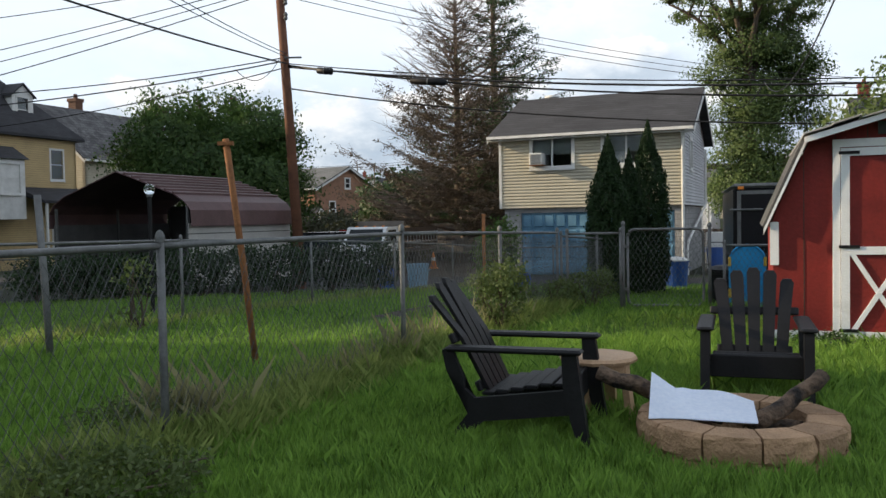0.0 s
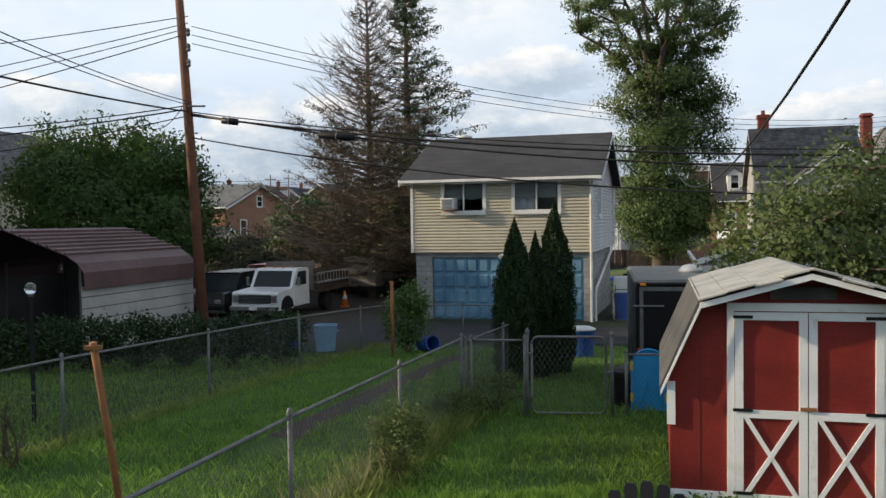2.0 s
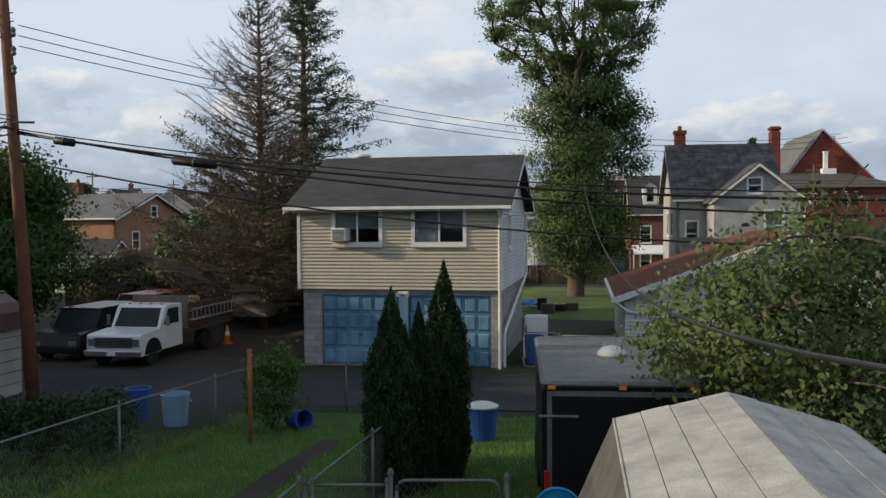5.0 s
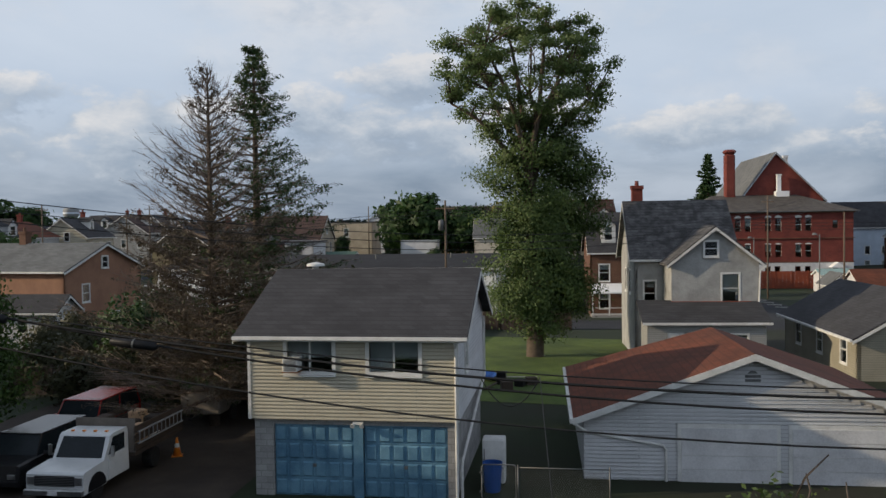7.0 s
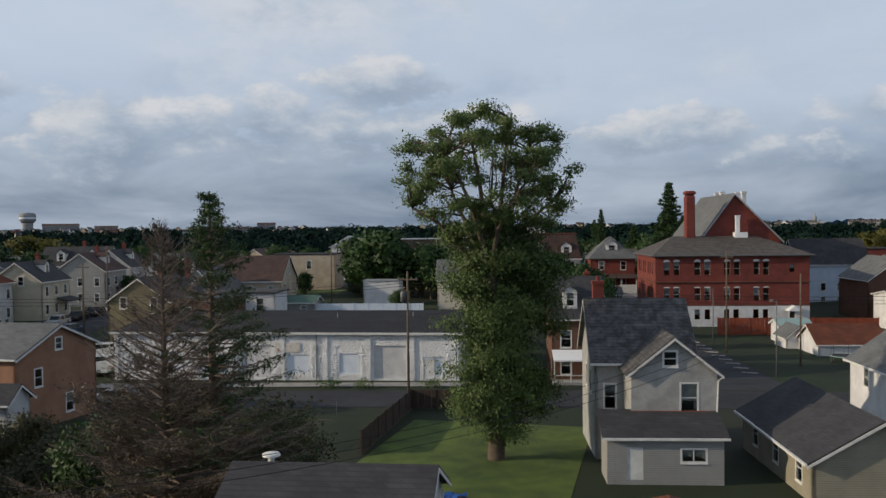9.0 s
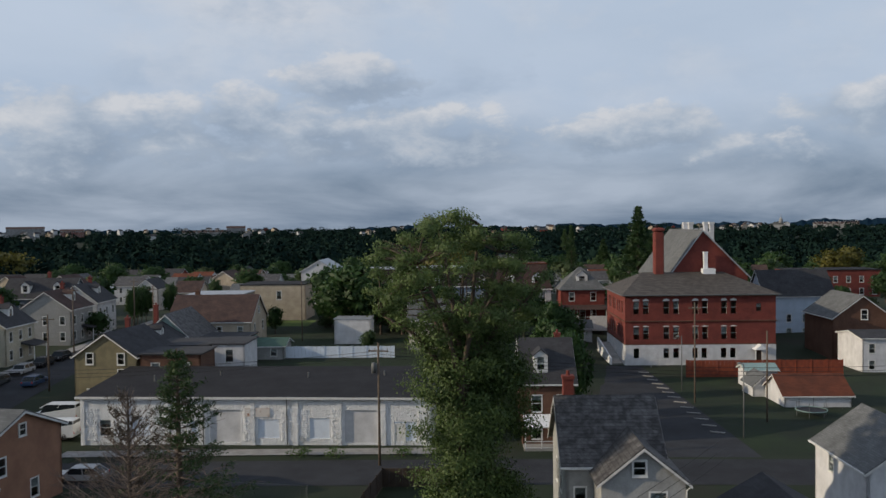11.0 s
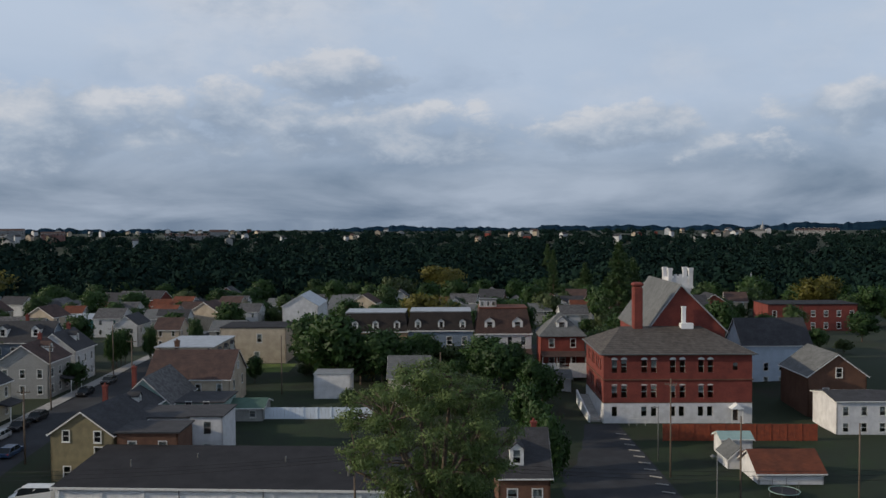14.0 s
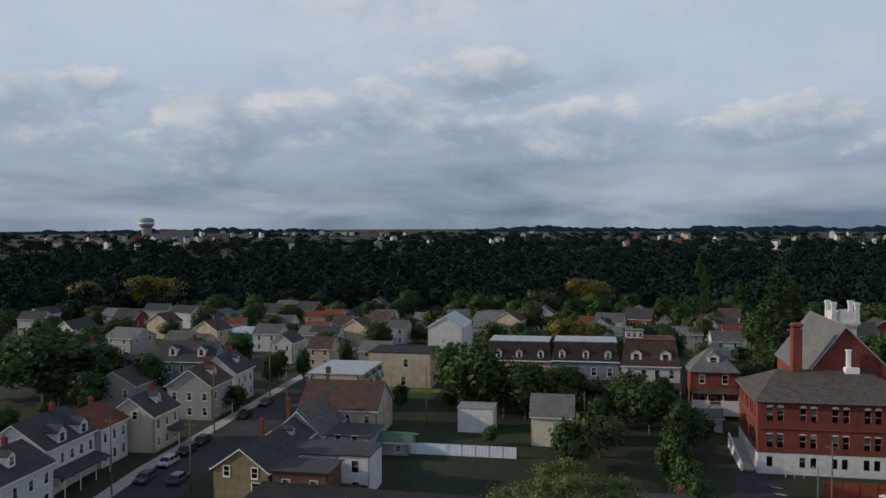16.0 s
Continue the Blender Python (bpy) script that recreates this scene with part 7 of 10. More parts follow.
for kind, x, y, s, sz in (
    ("dark", -61, 206, 1.5, 1.35), ("dark", -72, 196, 1.4, 1.2), ("dark", -54, 214, 1.1, 1.1), ("dark", 30, 178, 1.1, 1.15), ("dark", 36, 184, 1.15, 1.2), ("mixed", 34, 172, 0.8, 0.8), ("green", 41, 176, 0.75, 0.7),
    ("mixed", 50, 176, 0.85, 0.75), ("green", 54, 173, 0.8, 0.7), ("mixed", 29, 150, 0.35, 0.4), ("mixed", 47, 134, 0.9, 0.8), ("green", 41, 128, 0.8, 0.8), ("green", 35, 100, 0.6, 0.7), ("mixed", 38, 108, 0.8, 0.8),
    ("dark", -19, 222, 0.8, 0.9), ("dark", 3, 232, 0.75, 0.8), ("dark", 18, 246, 0.9, 0.9), ("green", 62, 215, 1.0, 1.0), ("dark", 92, 210, 0.9, 0.9), ("mixed", 118, 250, 1.1, 1.1), ("dark", 128, 232, 1.0, 1.1),
    ("yellow", 222, 245, 1.3, 1.35), ("yellow", -80, 431, 2.2, 1.75), ("yellow", -118, 450, 1.6, 1.5), ("dark", 104, 300, 1.1, 1.2), ("yellow", 132, 400, 1.8, 1.5), ("dark", 64, 330, 1.2, 1.2), ("dark", 20, 330, 1.0, 1.0), ("green", -38, 300, 1.0, 1.0),
    ("dark", -120, 300, 1.5, 1.3), ("dark", -95, 260, 1.3, 1.2), ("dark", -50, 95, 1.3, 1.0), ("green", -40, 70, 1.1, 1.0), ("dark", -25, 100, 0.9, 0.9),
    ("pine", 227.7, 481, 1.3, 1.3), ("pine", 176, 300, 1.5, 1.1), ("pine", 186, 310, 1.5, 1.0), ("pine", 168, 318, 1.3, 0.9), ("dark", 160, 280, 1.3, 1.2), ("dark", 238, 300, 1.4, 1.3), ("dark", 262, 280, 1.4, 1.3),
    # up to (-30, -13): unseen trees added left of the yards to cast shade
    ("green", -25, 26.5, 1.25, 1.15), ("dark", -35, 22, 1.2, 1.2), ("dark", -25, 17, 1.1, 1.15), ("dark", -33, 6.2, 1.1, 1.32), ("dark", -28, 33.0, 1.2, 1.12), ("dark", -36, 44, 1.2, 1.1), ("dark", -19.0, 7.5, 0.4, 0.34), ("dark", -19.1, 9.2, 0.4, 0.36), ("dark", -19.2, 11.0, 0.4, 0.38), ("dark", -19.3, 12.8, 0.4, 0.34), ("dark", -19.0, 14.5, 0.4, 0.36), ("green", -19.1, 16.2, 0.4, 0.38), ("dark", -19.2, 18.0, 0.4, 0.34), ("dark", -19.3, 19.8, 0.4, 0.36), ("dark", -30, -13, 1.1, 1.0), ("dark", 32.1, 171.3, 0.95, 0.95), ("dark", 35.6, 168, 0.8, 0.75), ("yellow", 40, 165, 0.45, 0.5), ("dark", 43.7, 160, 0.55, 0.5), ("mixed", 49.7, 163, 0.75, 0.65), ("dark", 53.7, 120, 0.6, 0.8), ("dark", 59.2, 124.5, 0.6, 0.75), ("dark", 56.7, 114.5, 0.55, 0.75), ("dark", 52.8, 105, 0.5, 0.7), ("green", 54.8, 102, 0.5, 0.55), ("dark", 58.2, 100.5, 0.5, 0.55), ("dark", 62.5, 137.6, 0.6, 0.8), ("dark", 60.2, 153.4, 0.7, 0.7), ("green", 58.8, 160, 0.7, 0.6), ("dark", 227.7, 281.8, 1.2, 1.2), ("dark", 208, 286, 1.1, 1.1), ("dark", 100, 318, 1.2, 1.1), ("mixed", 101.8, 377, 1.6, 1.4), ("green", 24, 207, 0.45, 0.5), ("green", 30.7, 144, 0.3, 0.35), ("dark", -7.5, 268, 0.7, 0.7), ("dark", 7.9, 213, 0.4, 0.8), ("dark", -2.1, 200, 0.35, 0.8), ("dark", -35, 190, 0.9, 0.9), ("dark", -44, 178, 0.8, 0.8), ("green", -52, 186, 0.9, 0.8), ("dark", -30, 226, 0.8, 0.8), ("dark", -60, 240, 1, 1), ("dark", 66, 150, 0.6, 0.6), ("dark", 84, 208, 0.7, 0.8), ("dark", 110, 190, 0.8, 0.8), ("green", 120, 178, 0.7, 0.7), ("dark", 96, 226, 0.9, 0.9), ("dark", 75, 190, 0.6, 0.7), ("dark", 12, 180, 0.5, 0.6), ("dark", 18, 172, 0.4, 0.5), ("dark", 72, 168, 0.5, 0.55), ("dark", 80, 176, 0.5, 0.6), ("mixed", 140, 205, 0.9, 0.8), ("dark", -15, 176, 0.5, 0.5), ("pine", 122.8, 212.2, 1.45, 1.22), ("dark", 37.4, 163, 1.0, 0.9), ("dark", 51.4, 169, 0.9, 0.8), ("yellow", 33.0, 171, 0.5, 0.7), ("dark", 140, 190, 1.0, 1.0), ("green", 200, 200, 1.2, 1.1), ("dark", 215, 215, 1.2, 1.2), ("green", 150, 95, 1.0, 1.0),
):
    plant(kind, x, y, s, (x * 37 + y * 11) % 360, sz)
for kind, u, v, s, sz, lb in (("dark", -21.5, 168, 1.45, 1.25, "big dark green tree behind the pale garage"), ("dark", -14, 171, 0.8, 0.7, "dark shrubby tree behind the pale garage"), ("yellow", 109, 268, 1.5, 1.5, "broad olive-yellow tree above the brick block"),
                              ("pine", 43, 338, 0.9, 1.15, "tall pale green spruce above the roofs"), ("pine", 61, 300, 1.75, 1.1, "massive dark pine above the roofs"), ("pine", 68, 306, 1.4, 0.95, "massive dark pine above the roofs"), ("dark", -112, 160, 2.0, 1.35, "large dark tree behind the side street"), ("dark", -104, 168, 1.4, 1.1, "large dark tree behind the side street"),
                              ("dark", 17.5, 152, 0.8, 0.75, "dark tree beside the school"), ("dark", 11, 158, 0.9, 0.85, "dark tree beside the school"), ("mixed", 2, 176, 0.9, 0.7, "leafy tree before the mansard row"), ("mixed", -7, 178, 0.8, 0.65, "leafy tree before the mansard row"),
                              ("yellow", -4, 222, 1.15, 1.15, "broad olive tree behind the mansard row"), ("dark", -15, 216, 1.0, 1.0, "dark tree behind the mansard row"), ("dark", 6, 213, 0.9, 0.9, "dark tree behind the mansard row"), ("dark", 13, 222, 1.1, 1.1, "dark tree behind the mansard row"), ("dark", -25, 220, 1.0, 1.1, "dark tree behind the mansard row"),
                              ("dark", -12, 166, 1.15, 1.0, "dark tree before the mansard row"), ("dark", 8, 168, 1.0, 0.85, "dark tree before the mansard row")):
    x, y = GRID(u, v)
    plant(kind, x, y, s, u * 13 % 360, sz, lb)
for i in range(9):
    u, v = 13.4 + 0.5 * (i % 3), 97 + i * 3.6
    x, y = GRID(u, v)
    plant("dark", x, y, 0.55 + 0.06 * (i % 3), i * 77.0, 0.72 + 0.08 * (i % 4), "dark columnar evergreen beside the parking lot")
rt = random.Random(5)
for i in range(150):
    az, rad = radians(rt.uniform(-30, 52)), rt.uniform(300, 440)
    s = rt.uniform(0.7, 1.25)
    plant(rt.choice(("dark", "dark", "green", "mixed", "dark")), rad * math.sin(az), rad * math.cos(az), s, rt.uniform(0, 360), s * rt.uniform(0.7, 1.1))
for i in range(46):
    u, v = rt.uniform(-70, 110), rt.choice((204, 207, 224, 228, 240, 252, 270, 285))
    x, y = GRID(u, v)
    s = rt.uniform(0.45, 0.9)
    plant(rt.choice(("dark", "dark", "green", "mixed")), x, y, s, rt.uniform(0, 360), s * rt.uniform(0.8, 1.1))
for i in range(4):
    x, y = LANE(-66.5, 184 + 2.6 * i)
    plant("dark", x, y, 0.35, i * 50.0, 0.75, "dark columnar evergreen by the side street")


def forest():
    """The wooded valley and slope beyond the town, too many to count."""
    r = np.random.RandomState(9)
    n = 5400
    az = np.radians(r.uniform(-34, 56, n))
    rad = np.where(r.rand(n) < 0.58, r.uniform(410, 760, n), np.where(r.rand(n) < 0.62, r.uniform(740, 1180, n), r.uniform(1100, 1750, n)))
    x, y = rad * np.sin(az), rad * np.cos(az)
    keep = ~((rad < 470) & (r.rand(n) < 0.45))
    x, y, rad = x[keep], y[keep], rad[keep]
    n = len(x)
    z = np.array([land(a, b) for a, b in zip(x, y)])
    R = 4.2 + 6.4 * r.rand(n) ** 1.8
    H = R * r.uniform(1.5, 2.3, n) * np.where(rad > 1100, 0.6, np.where(rad > 800, 0.75, 1.0))
    k = 140
    d = r.normal(size=(n, k, 3))
    d /= np.linalg.norm(d, axis=2)[:, :, None]
    lobe = 1 + 0.22 * np.sin(d[:, :, 0] * 5 + x[:, None]) * np.sin(d[:, :, 2] * 6 + y[:, None])
    q = r.uniform(0.80, 1.06, (n, k)) * lobe
    d[:, :, 2] = np.abs(d[:, :, 2]) * 1.1 - 0.25
    pts = np.stack([x[:, None] + d[:, :, 0] * q * R[:, None], y[:, None] + d[:, :, 1] * q * R[:, None], z[:, None] + H[:, None] * 0.5 + d[:, :, 2] * q * H[:, None] * 0.55], 2).reshape(-1, 3)
    out = d.reshape(-1, 3)
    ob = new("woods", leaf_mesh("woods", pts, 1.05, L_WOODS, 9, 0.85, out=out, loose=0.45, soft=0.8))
    tagged(ob, "dense dark green woods filling the valley and slope", "woods", kind="stuff")


# near-black bluish leaves: distance haze and cloud shade put into the colour
L_WOODS = leafmat("hazed_woods_leaves", (0.005, 0.014, 0.014), (0.018, 0.036, 0.026), 0.05, 0.95, 0.035, 0.08)
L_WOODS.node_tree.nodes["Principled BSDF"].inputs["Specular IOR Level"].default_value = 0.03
forest()


def ridge(name, dist, heights, material, label, seed):
    """A far wooded ridge: heights by azimuth in degrees, with an uneven tree line."""
    rng = random.Random(seed)
    v, f = [], []
    az0, az1 = heights[0][0], heights[-1][0]
    n = 420
    for i in range(n + 1):
        a = az0 + (az1 - az0) * i / n
        h = float(np.interp(a, [p[0] for p in heights], [p[1] for p in heights])) + rng.uniform(-1, 1) * dist / 700 + 2.2 * math.sin(i * 0.31) * dist / 2500
        s, c = math.sin(radians(a)), math.cos(radians(a))
        v += [(dist * 0.86 * s, dist * 0.86 * c, -30), (dist * 0.95 * s, dist * 0.95 * c, h * 0.55), (dist * s, dist * c, h)]
        v += [(dist * 1.1 * s, dist * 1.1 * c, -30)]
    for i in range(n):
        for k in range(3):
            f.append((4 * i + k, 4 * i + 4 + k, 4 * i + 5 + k, 4 * i + 1 + k))
    solid(name, Mesh().add(v, f), material, label, "hills", kind="structure")


# distance haze is painted into both ridge colours, the farther one paler
HILL = mat("haze_tinted_woods", (0.015, 0.034, 0.056), (0.009, 0.022, 0.038), 1.0, 0.02, 0.15, 0.6, dist=6.0, spec=0.0)
FARHILL = mat("haze_tinted_hills", (0.10, 0.15, 0.21), (0.085, 0.13, 0.19), 1.0, 0.01, 0.1, 0.2)
ridge("backdrop_hills", 2600, [(-50, 10), (-22, 12), (-12, 14), (-7, 18), (-2, 15), (2, 5), (6, -8), (8.5, -4), (10, 9), (12.5, 20), (15, 20), (18, 17), (22, 15), (27, 19), (33, 18), (38, 18), (43, 27), (50, 29), (60, 26)], HILL, "dark wooded ridge in haze-blue colour on the horizon", 4)
ridge("backdrop_far_hills", 4300, [(-60, -18), (-20, -16), (0, -14), (8, -16), (20, -12), (60, -14)], FARHILL, "line of far hills coloured pale for haze", 5)


# ---- far town ----
shades[0] = False
def far_house(seed, wall, roof, label, near=True):
    rng = random.Random(seed)
    w, d, ev = rng.uniform(7, 10), rng.uniform(8, 11), rng.uniform(5.2, 6.5)
    return house("far_house", pose(0, 0, -600), w, d, ev, rng.uniform(2.4, 3.4), rng.choice("xy"), wall, roof, label, (rows("f", w, 2, 2) + rows("r", d, 2, 1, first=3.8)) if near else (), 0.3, group="houses across the town", foot=4.0, trim=near)


FAR = [far_house(1, SIDE_WHITE, ROOF_DARK, "white house with dark roof"), far_house(2, SIDE_GREY, ROOF_GREY, "grey house with grey roof"), far_house(3, STUCCO_BEIGE, ROOF_BROWN, "beige house with brown roof"),
       far_house(4, SIDE_WHITE, ROOF_RUST, "white house with red roof"), far_house(5, BRICK, ROOF_DARK, "red brick house with dark roof"), far_house(6, SIDE_WHITE, ROOF_SLATE, "white house with slate roof")]
FARTHER = [far_house(11, SIDE_WHITE, ROOF_DARK, "distant white house among dark trees", False), far_house(12, SIDE_GREY, ROOF_GREY, "distant grey house among dark trees", False), far_house(13, STUCCO_BEIGE, ROOF_BROWN, "distant beige house among dark trees", False), far_house(15, BRICK, ROOF_DARK, "distant brick house among dark trees", False)]
rng = random.Random(77)
for i, (x, y) in enumerate(((-51, 352), (-34, 326), (-24, 345), (-10, 356), (2, 320), (17, 296), (-52, 309), (-90, 368), (-64, 372), (-104, 340), (94, 278), (108, 286), (124, 297), (134, 268), (150, 300), (70, 286), (56, 300), (82, 312), (-120, 372), (-20, 388), (30, 372), (-76, 330),
                            (-4, 262), (16, 262), (-30, 268), (-62, 262), (-84, 290), (48, 262), (166, 252), (178, 236), (150, 222), (128, 214), (196, 262), (-136, 330), (-150, 290))):
    c = copy_thing(FAR[(i * 5 + i // 3) % 6], pose(x, y, land(x, y), 0, 0, rng.choice((-29, -29, 61, -17, 73))))
for i in range(90):
    a, r_ = radians(rng.choice((-14, -10, -3, -1, 1, 3, 14, 37, 39, 33, 22)) + rng.gauss(0, 2.4)), rng.uniform(1000, 1650)
    x, y = r_ * math.sin(a), r_ * math.cos(a)
    c = copy_thing(FARTHER[rng.choice((0, 0, 0, 1, 1, 2, 2, 3))], pose(x, y, land(x, y) + 5, 0, 0, rng.uniform(0, 360)))
    s_ = rng.uniform(0.6, 0.95)
    c.scale = (s_, s_, s_)
# the blocks of small houses behind the side street and past the mansard row
for i, (v, ua, ub) in enumerate(((216, -112, -58), (240, -126, -62), (262, -134, -60), (286, -140, -40), (310, -146, -30), (246, 8, 62), (272, 0, 70), (300, -4, 84))):
    u = ua
    while u < ub:
        x, y = GRID(u, v + rng.uniform(-5, 5))
        if not (-46 < x < -8 and 268 < y < 300):
            c = copy_thing(FAR[rng.choice((0, 0, 1, 1, 2, 3, 5, 5))], pose(x, y, land(x, y), 0, 0, rng.choice((-18.5, -18.5, 71.5, 161.5, -17))))
            c.scale = (0.85, 0.85, rng.uniform(0.8, 0.95))
        u += rng.uniform(11, 15)
BRICK_PINK = mat("faded_brick_wall", (0.26, 0.13, 0.11), (0.20, 0.10, 0.085), 0.85, 0.2, 3, 0.2)
FARWALL = mat("dim_pale_wall", (0.30, 0.305, 0.31), (0.22, 0.225, 0.23), 0.85, 0.2, 3, 0.2)
for nm, az, r_, w, d, h, wl_, lb in (("far_block", -7.5, 1250, 30, 18, 9, BRICK_PINK, "long brick block on the far slope"), ("far_block", -0.2, 1200, 60, 14, 6, FARWALL, "long white low block on the far slope"), ("far_block", 2.6, 1150, 24, 16, 12, FARWALL, "beige block on the far slope"), ("far_block", -10.5, 1350, 50, 20, 12, FARWALL, "broad pale block on the far slope"), ("far_block", 41.0, 1400, 62, 16, 5, FARWALL, "long pale block on the far slope")):
    x, y = r_ * math.sin(radians(az)), r_ * math.cos(radians(az))
    house(nm, pose(x, y, land(x, y) + 4, 0, 0, -az), w, d, h, 3, "x", wl_, ROOF_BROWN, lb, rows("f", w, 8, 2, w / 20, 2.5, 2, 5), 0.4, group="houses across the town", foot=8.0, category="building")


def water_tower():
    a, r_ = radians(-11.3), 1500
    e = thing("water_tower", pose(r_ * math.sin(a), r_ * math.cos(a), 6), "pale water tower with a broad drum head", "water tower")
    part("column", Mesh().lathe([(9, -10), (8.2, 2), (8.0, 20), (8.6, 23)], 20), FARWALL, e, smooth=True)
    part("tank", Mesh().lathe([(8.6, 23), (12.5, 27), (12.5, 36), (11, 38.5), (3, 40)], 24), FARWALL, e, smooth=True)
    part("band", Mesh().lathe([(12.7, 29.5), (12.7, 32)], 24), FENCE_WHITE, e)


water_tower()


def domed_hall():
    a, r_ = radians(17.9 + 20.9), 1350
    e = thing("domed_hall", pose(r_ * math.sin(a), r_ * math.cos(a), land(r_ * math.sin(a), r_ * math.cos(a)), 0, 0, -39), "pale hall with columned front and small dome", "hall")
    e.scale = (0.55, 0.55, 0.6)
    part("body", Mesh().box(-24, 0, -5, 24, 20, 16), FARWALL, e)
    part("roof", Mesh().prism([(-25, -1, 16), (25, -1, 16), (0, -1, 22)], (0, 22, 0)), ROOF_GREY, e)
    part("drum", Mesh().lathe([(5, 18), (5, 26), (4.6, 28), (3.6, 31), (1.2, 33.5), (0.9, 38), (0.2, 42)], 16, pose(12, 8, 0)), FARWALL, e, smooth=True)


domed_hall()
# garden trees between the houses of the side street and the back lots
rg = random.Random(12)
for i in range(26):
    fr, u, v = (LANE, rg.uniform(-104, -84), rg.uniform(100, 200)) if i % 2 else (GRID, rg.choice((-30, -26, -2, 4, 14, 17)) + rg.uniform(-2, 2), rg.uniform(160, 184))
    x, y = fr(u, v)
    s = rg.uniform(0.25, 0.6)
    plant(rg.choice(("dark", "dark", "green", "mixed")), x, y, s, rg.uniform(0, 360), s * rg.uniform(0.8, 1.2))

for src in (*PATTERNS.values(), PINE, *FAR, *FARTHER):
    for o in (*src.children_recursive, src):
        bpy.data.objects.remove(o)


# ---- utility poles and cables ----
def utility_pole(x, y, h, label, arms=(), r=0.14, lean=(0, 0), material=None, drum=False, lamp=False):
    z0 = land(x, y)
    e = thing("utility_pole", pose(x, y, z0), label, "utility pole", "utility poles")
    part("shaft", Mesh().tube([(0, 0, -0.5), (lean[0] * 0.5, lean[1] * 0.5, h * 0.5), (lean[0], lean[1], h)], [r, r * 0.85, r * 0.7], 12), material or POLEGREY, e, smooth=True)
    for z, w, a in arms:
        arm = part("crossarm", Mesh().box(-w / 2, -0.06, z - 0.06, w / 2, 0.06, z + 0.06, pose(0, 0, 0, 0, 0, a)), POLEGREY, e)
        for k in (-0.45, -0.2, 0.2, 0.45):
            part("insulator", Mesh().lathe([(0.02, 0), (0.05, 0.04), (0.035, 0.09), (0.05, 0.13), (0.02, 0.18)], 8, pose(0, 0, 0, 0, 0, a) @ pose(w * k, 0, z + 0.06)), GALV, arm)
    if drum:
        part("transformer", Mesh().lathe([(0.05, 0), (0.27, 0.03), (0.27, 0.95), (0.2, 1.05), (0.05, 1.1)], 14, pose(-0.45, 0, h - 3.0)), GALV, e, "grey drum transformer", True)
    if lamp:
        part("lamp_arm", Mesh().tube([(0, 0, h - 0.3), (-0.9, -0.5, h + 0.1)], 0.03, 6), GALV, e)
        part("lamp_head", Mesh().lathe([(0.28, 0), (0.24, 0.1), (0.1, 0.22)], 10, pose(-1.0, -0.55, h - 0.05)), GALV, e)
    return e


main_pole = utility_pole(-5.70, 24.95, 10.6, "leaning reddish creosoted utility pole beside the alley", r=0.17, lean=(-0.55, 0.0), material=POLEWOOD)
part("bracket", Mesh().tube([(-0.3, 0.0, 7.0), (-0.3, -0.25, 7.05), (0.2, -0.25, 7.05)], 0.03, 6), GALV, main_pole)
for k in range(3):
    part("insulator", Mesh().lathe([(0.03, 0), (0.07, 0.05), (0.05, 0.12), (0.07, 0.17), (0.03, 0.24)], 8, pose(-0.27, -0.14, 8.2 + 0.45 * k)), GALV, main_pole)
x, y = GRID(-8.4, 86.4)
utility_pole(x, y, 12.2, "weathered street pole with crossarm and transformer", ((11.4, 2.0, -29),), drum=True)
for u, v, h, drum in ((30.9, 116.6, 13.5, True), (36.3, 105.0, 11.0, False), (-0.5, 150.0, 9.0, False), (-30.0, 158.0, 11.0, False), (50.9, 105.5, 10.0, False)):
    x, y = GRID(u, v)
    utility_pole(x, y, h, "weathered wooden street pole", ((h - 0.8, 1.6, -29),) if drum else (), 0.12, drum=False)
for u, v, h in ((31.3, 124.9, 8.0), (30.9, 97.1, 8.5)):
    x, y = GRID(u, v)
    utility_pole(x, y, h, "slim grey lamp post", (), 0.08, material=GALV, lamp=True)
for u, v, h in ((-63.0, 147.0, 11.5), (-64.0, 114.5, 11.5), (-53.6, 118.0, 10.5), (-62.5, 174.0, 11.0), (-53.8, 160.0, 10.5)):
    x, y = LANE(u, v)
    utility_pole(x, y, h, "wooden street pole on the side street", ((h - 0.7, 1.8, -17),), 0.13)


def cable(p, q, sag, r, label="black overhead cable from the pole", n=28):
    p, q = Vector(p), Vector(q)
    pts = [p.lerp(q, k / n) - Vector((0, 0, sag * 4 * (k / n) * (1 - k / n))) for k in range(n + 1)]
    solid("overhead_cable", Mesh().tube(pts, r, 5), CABLE, label, "cable", "overhead cables", smooth=True)


PX, PY = -5.98, 24.9
ex, ey = PX + 0.937 * 44, PY - 0.35 * 44
cable((PX, PY, 5.35), (ex, ey, 5.5), 2.25, 0.022, "thin black telephone cable across the yards")
cable((PX, PY, 6.0), (ex, ey + 0.2, 6.0), 1.85, 0.030, "thick black telephone cable across the yards")
cable((PX, PY, 6.05), (ex, ey + 0.4, 5.9), 2.15, 0.026, "thick black telephone cable across the yards")
cable((PX, PY, 6.1), (ex, ey + 0.6, 6.1), 1.8, 0.016)
for k in range(3):
    cable((PX + 0.1, PY, 8.1 + 0.25 * k), (31.6, 45.5 + 0.5 * k, 8.2 + 0.3 * k), 1.4, 0.012, "thin high primary wire past the garage")
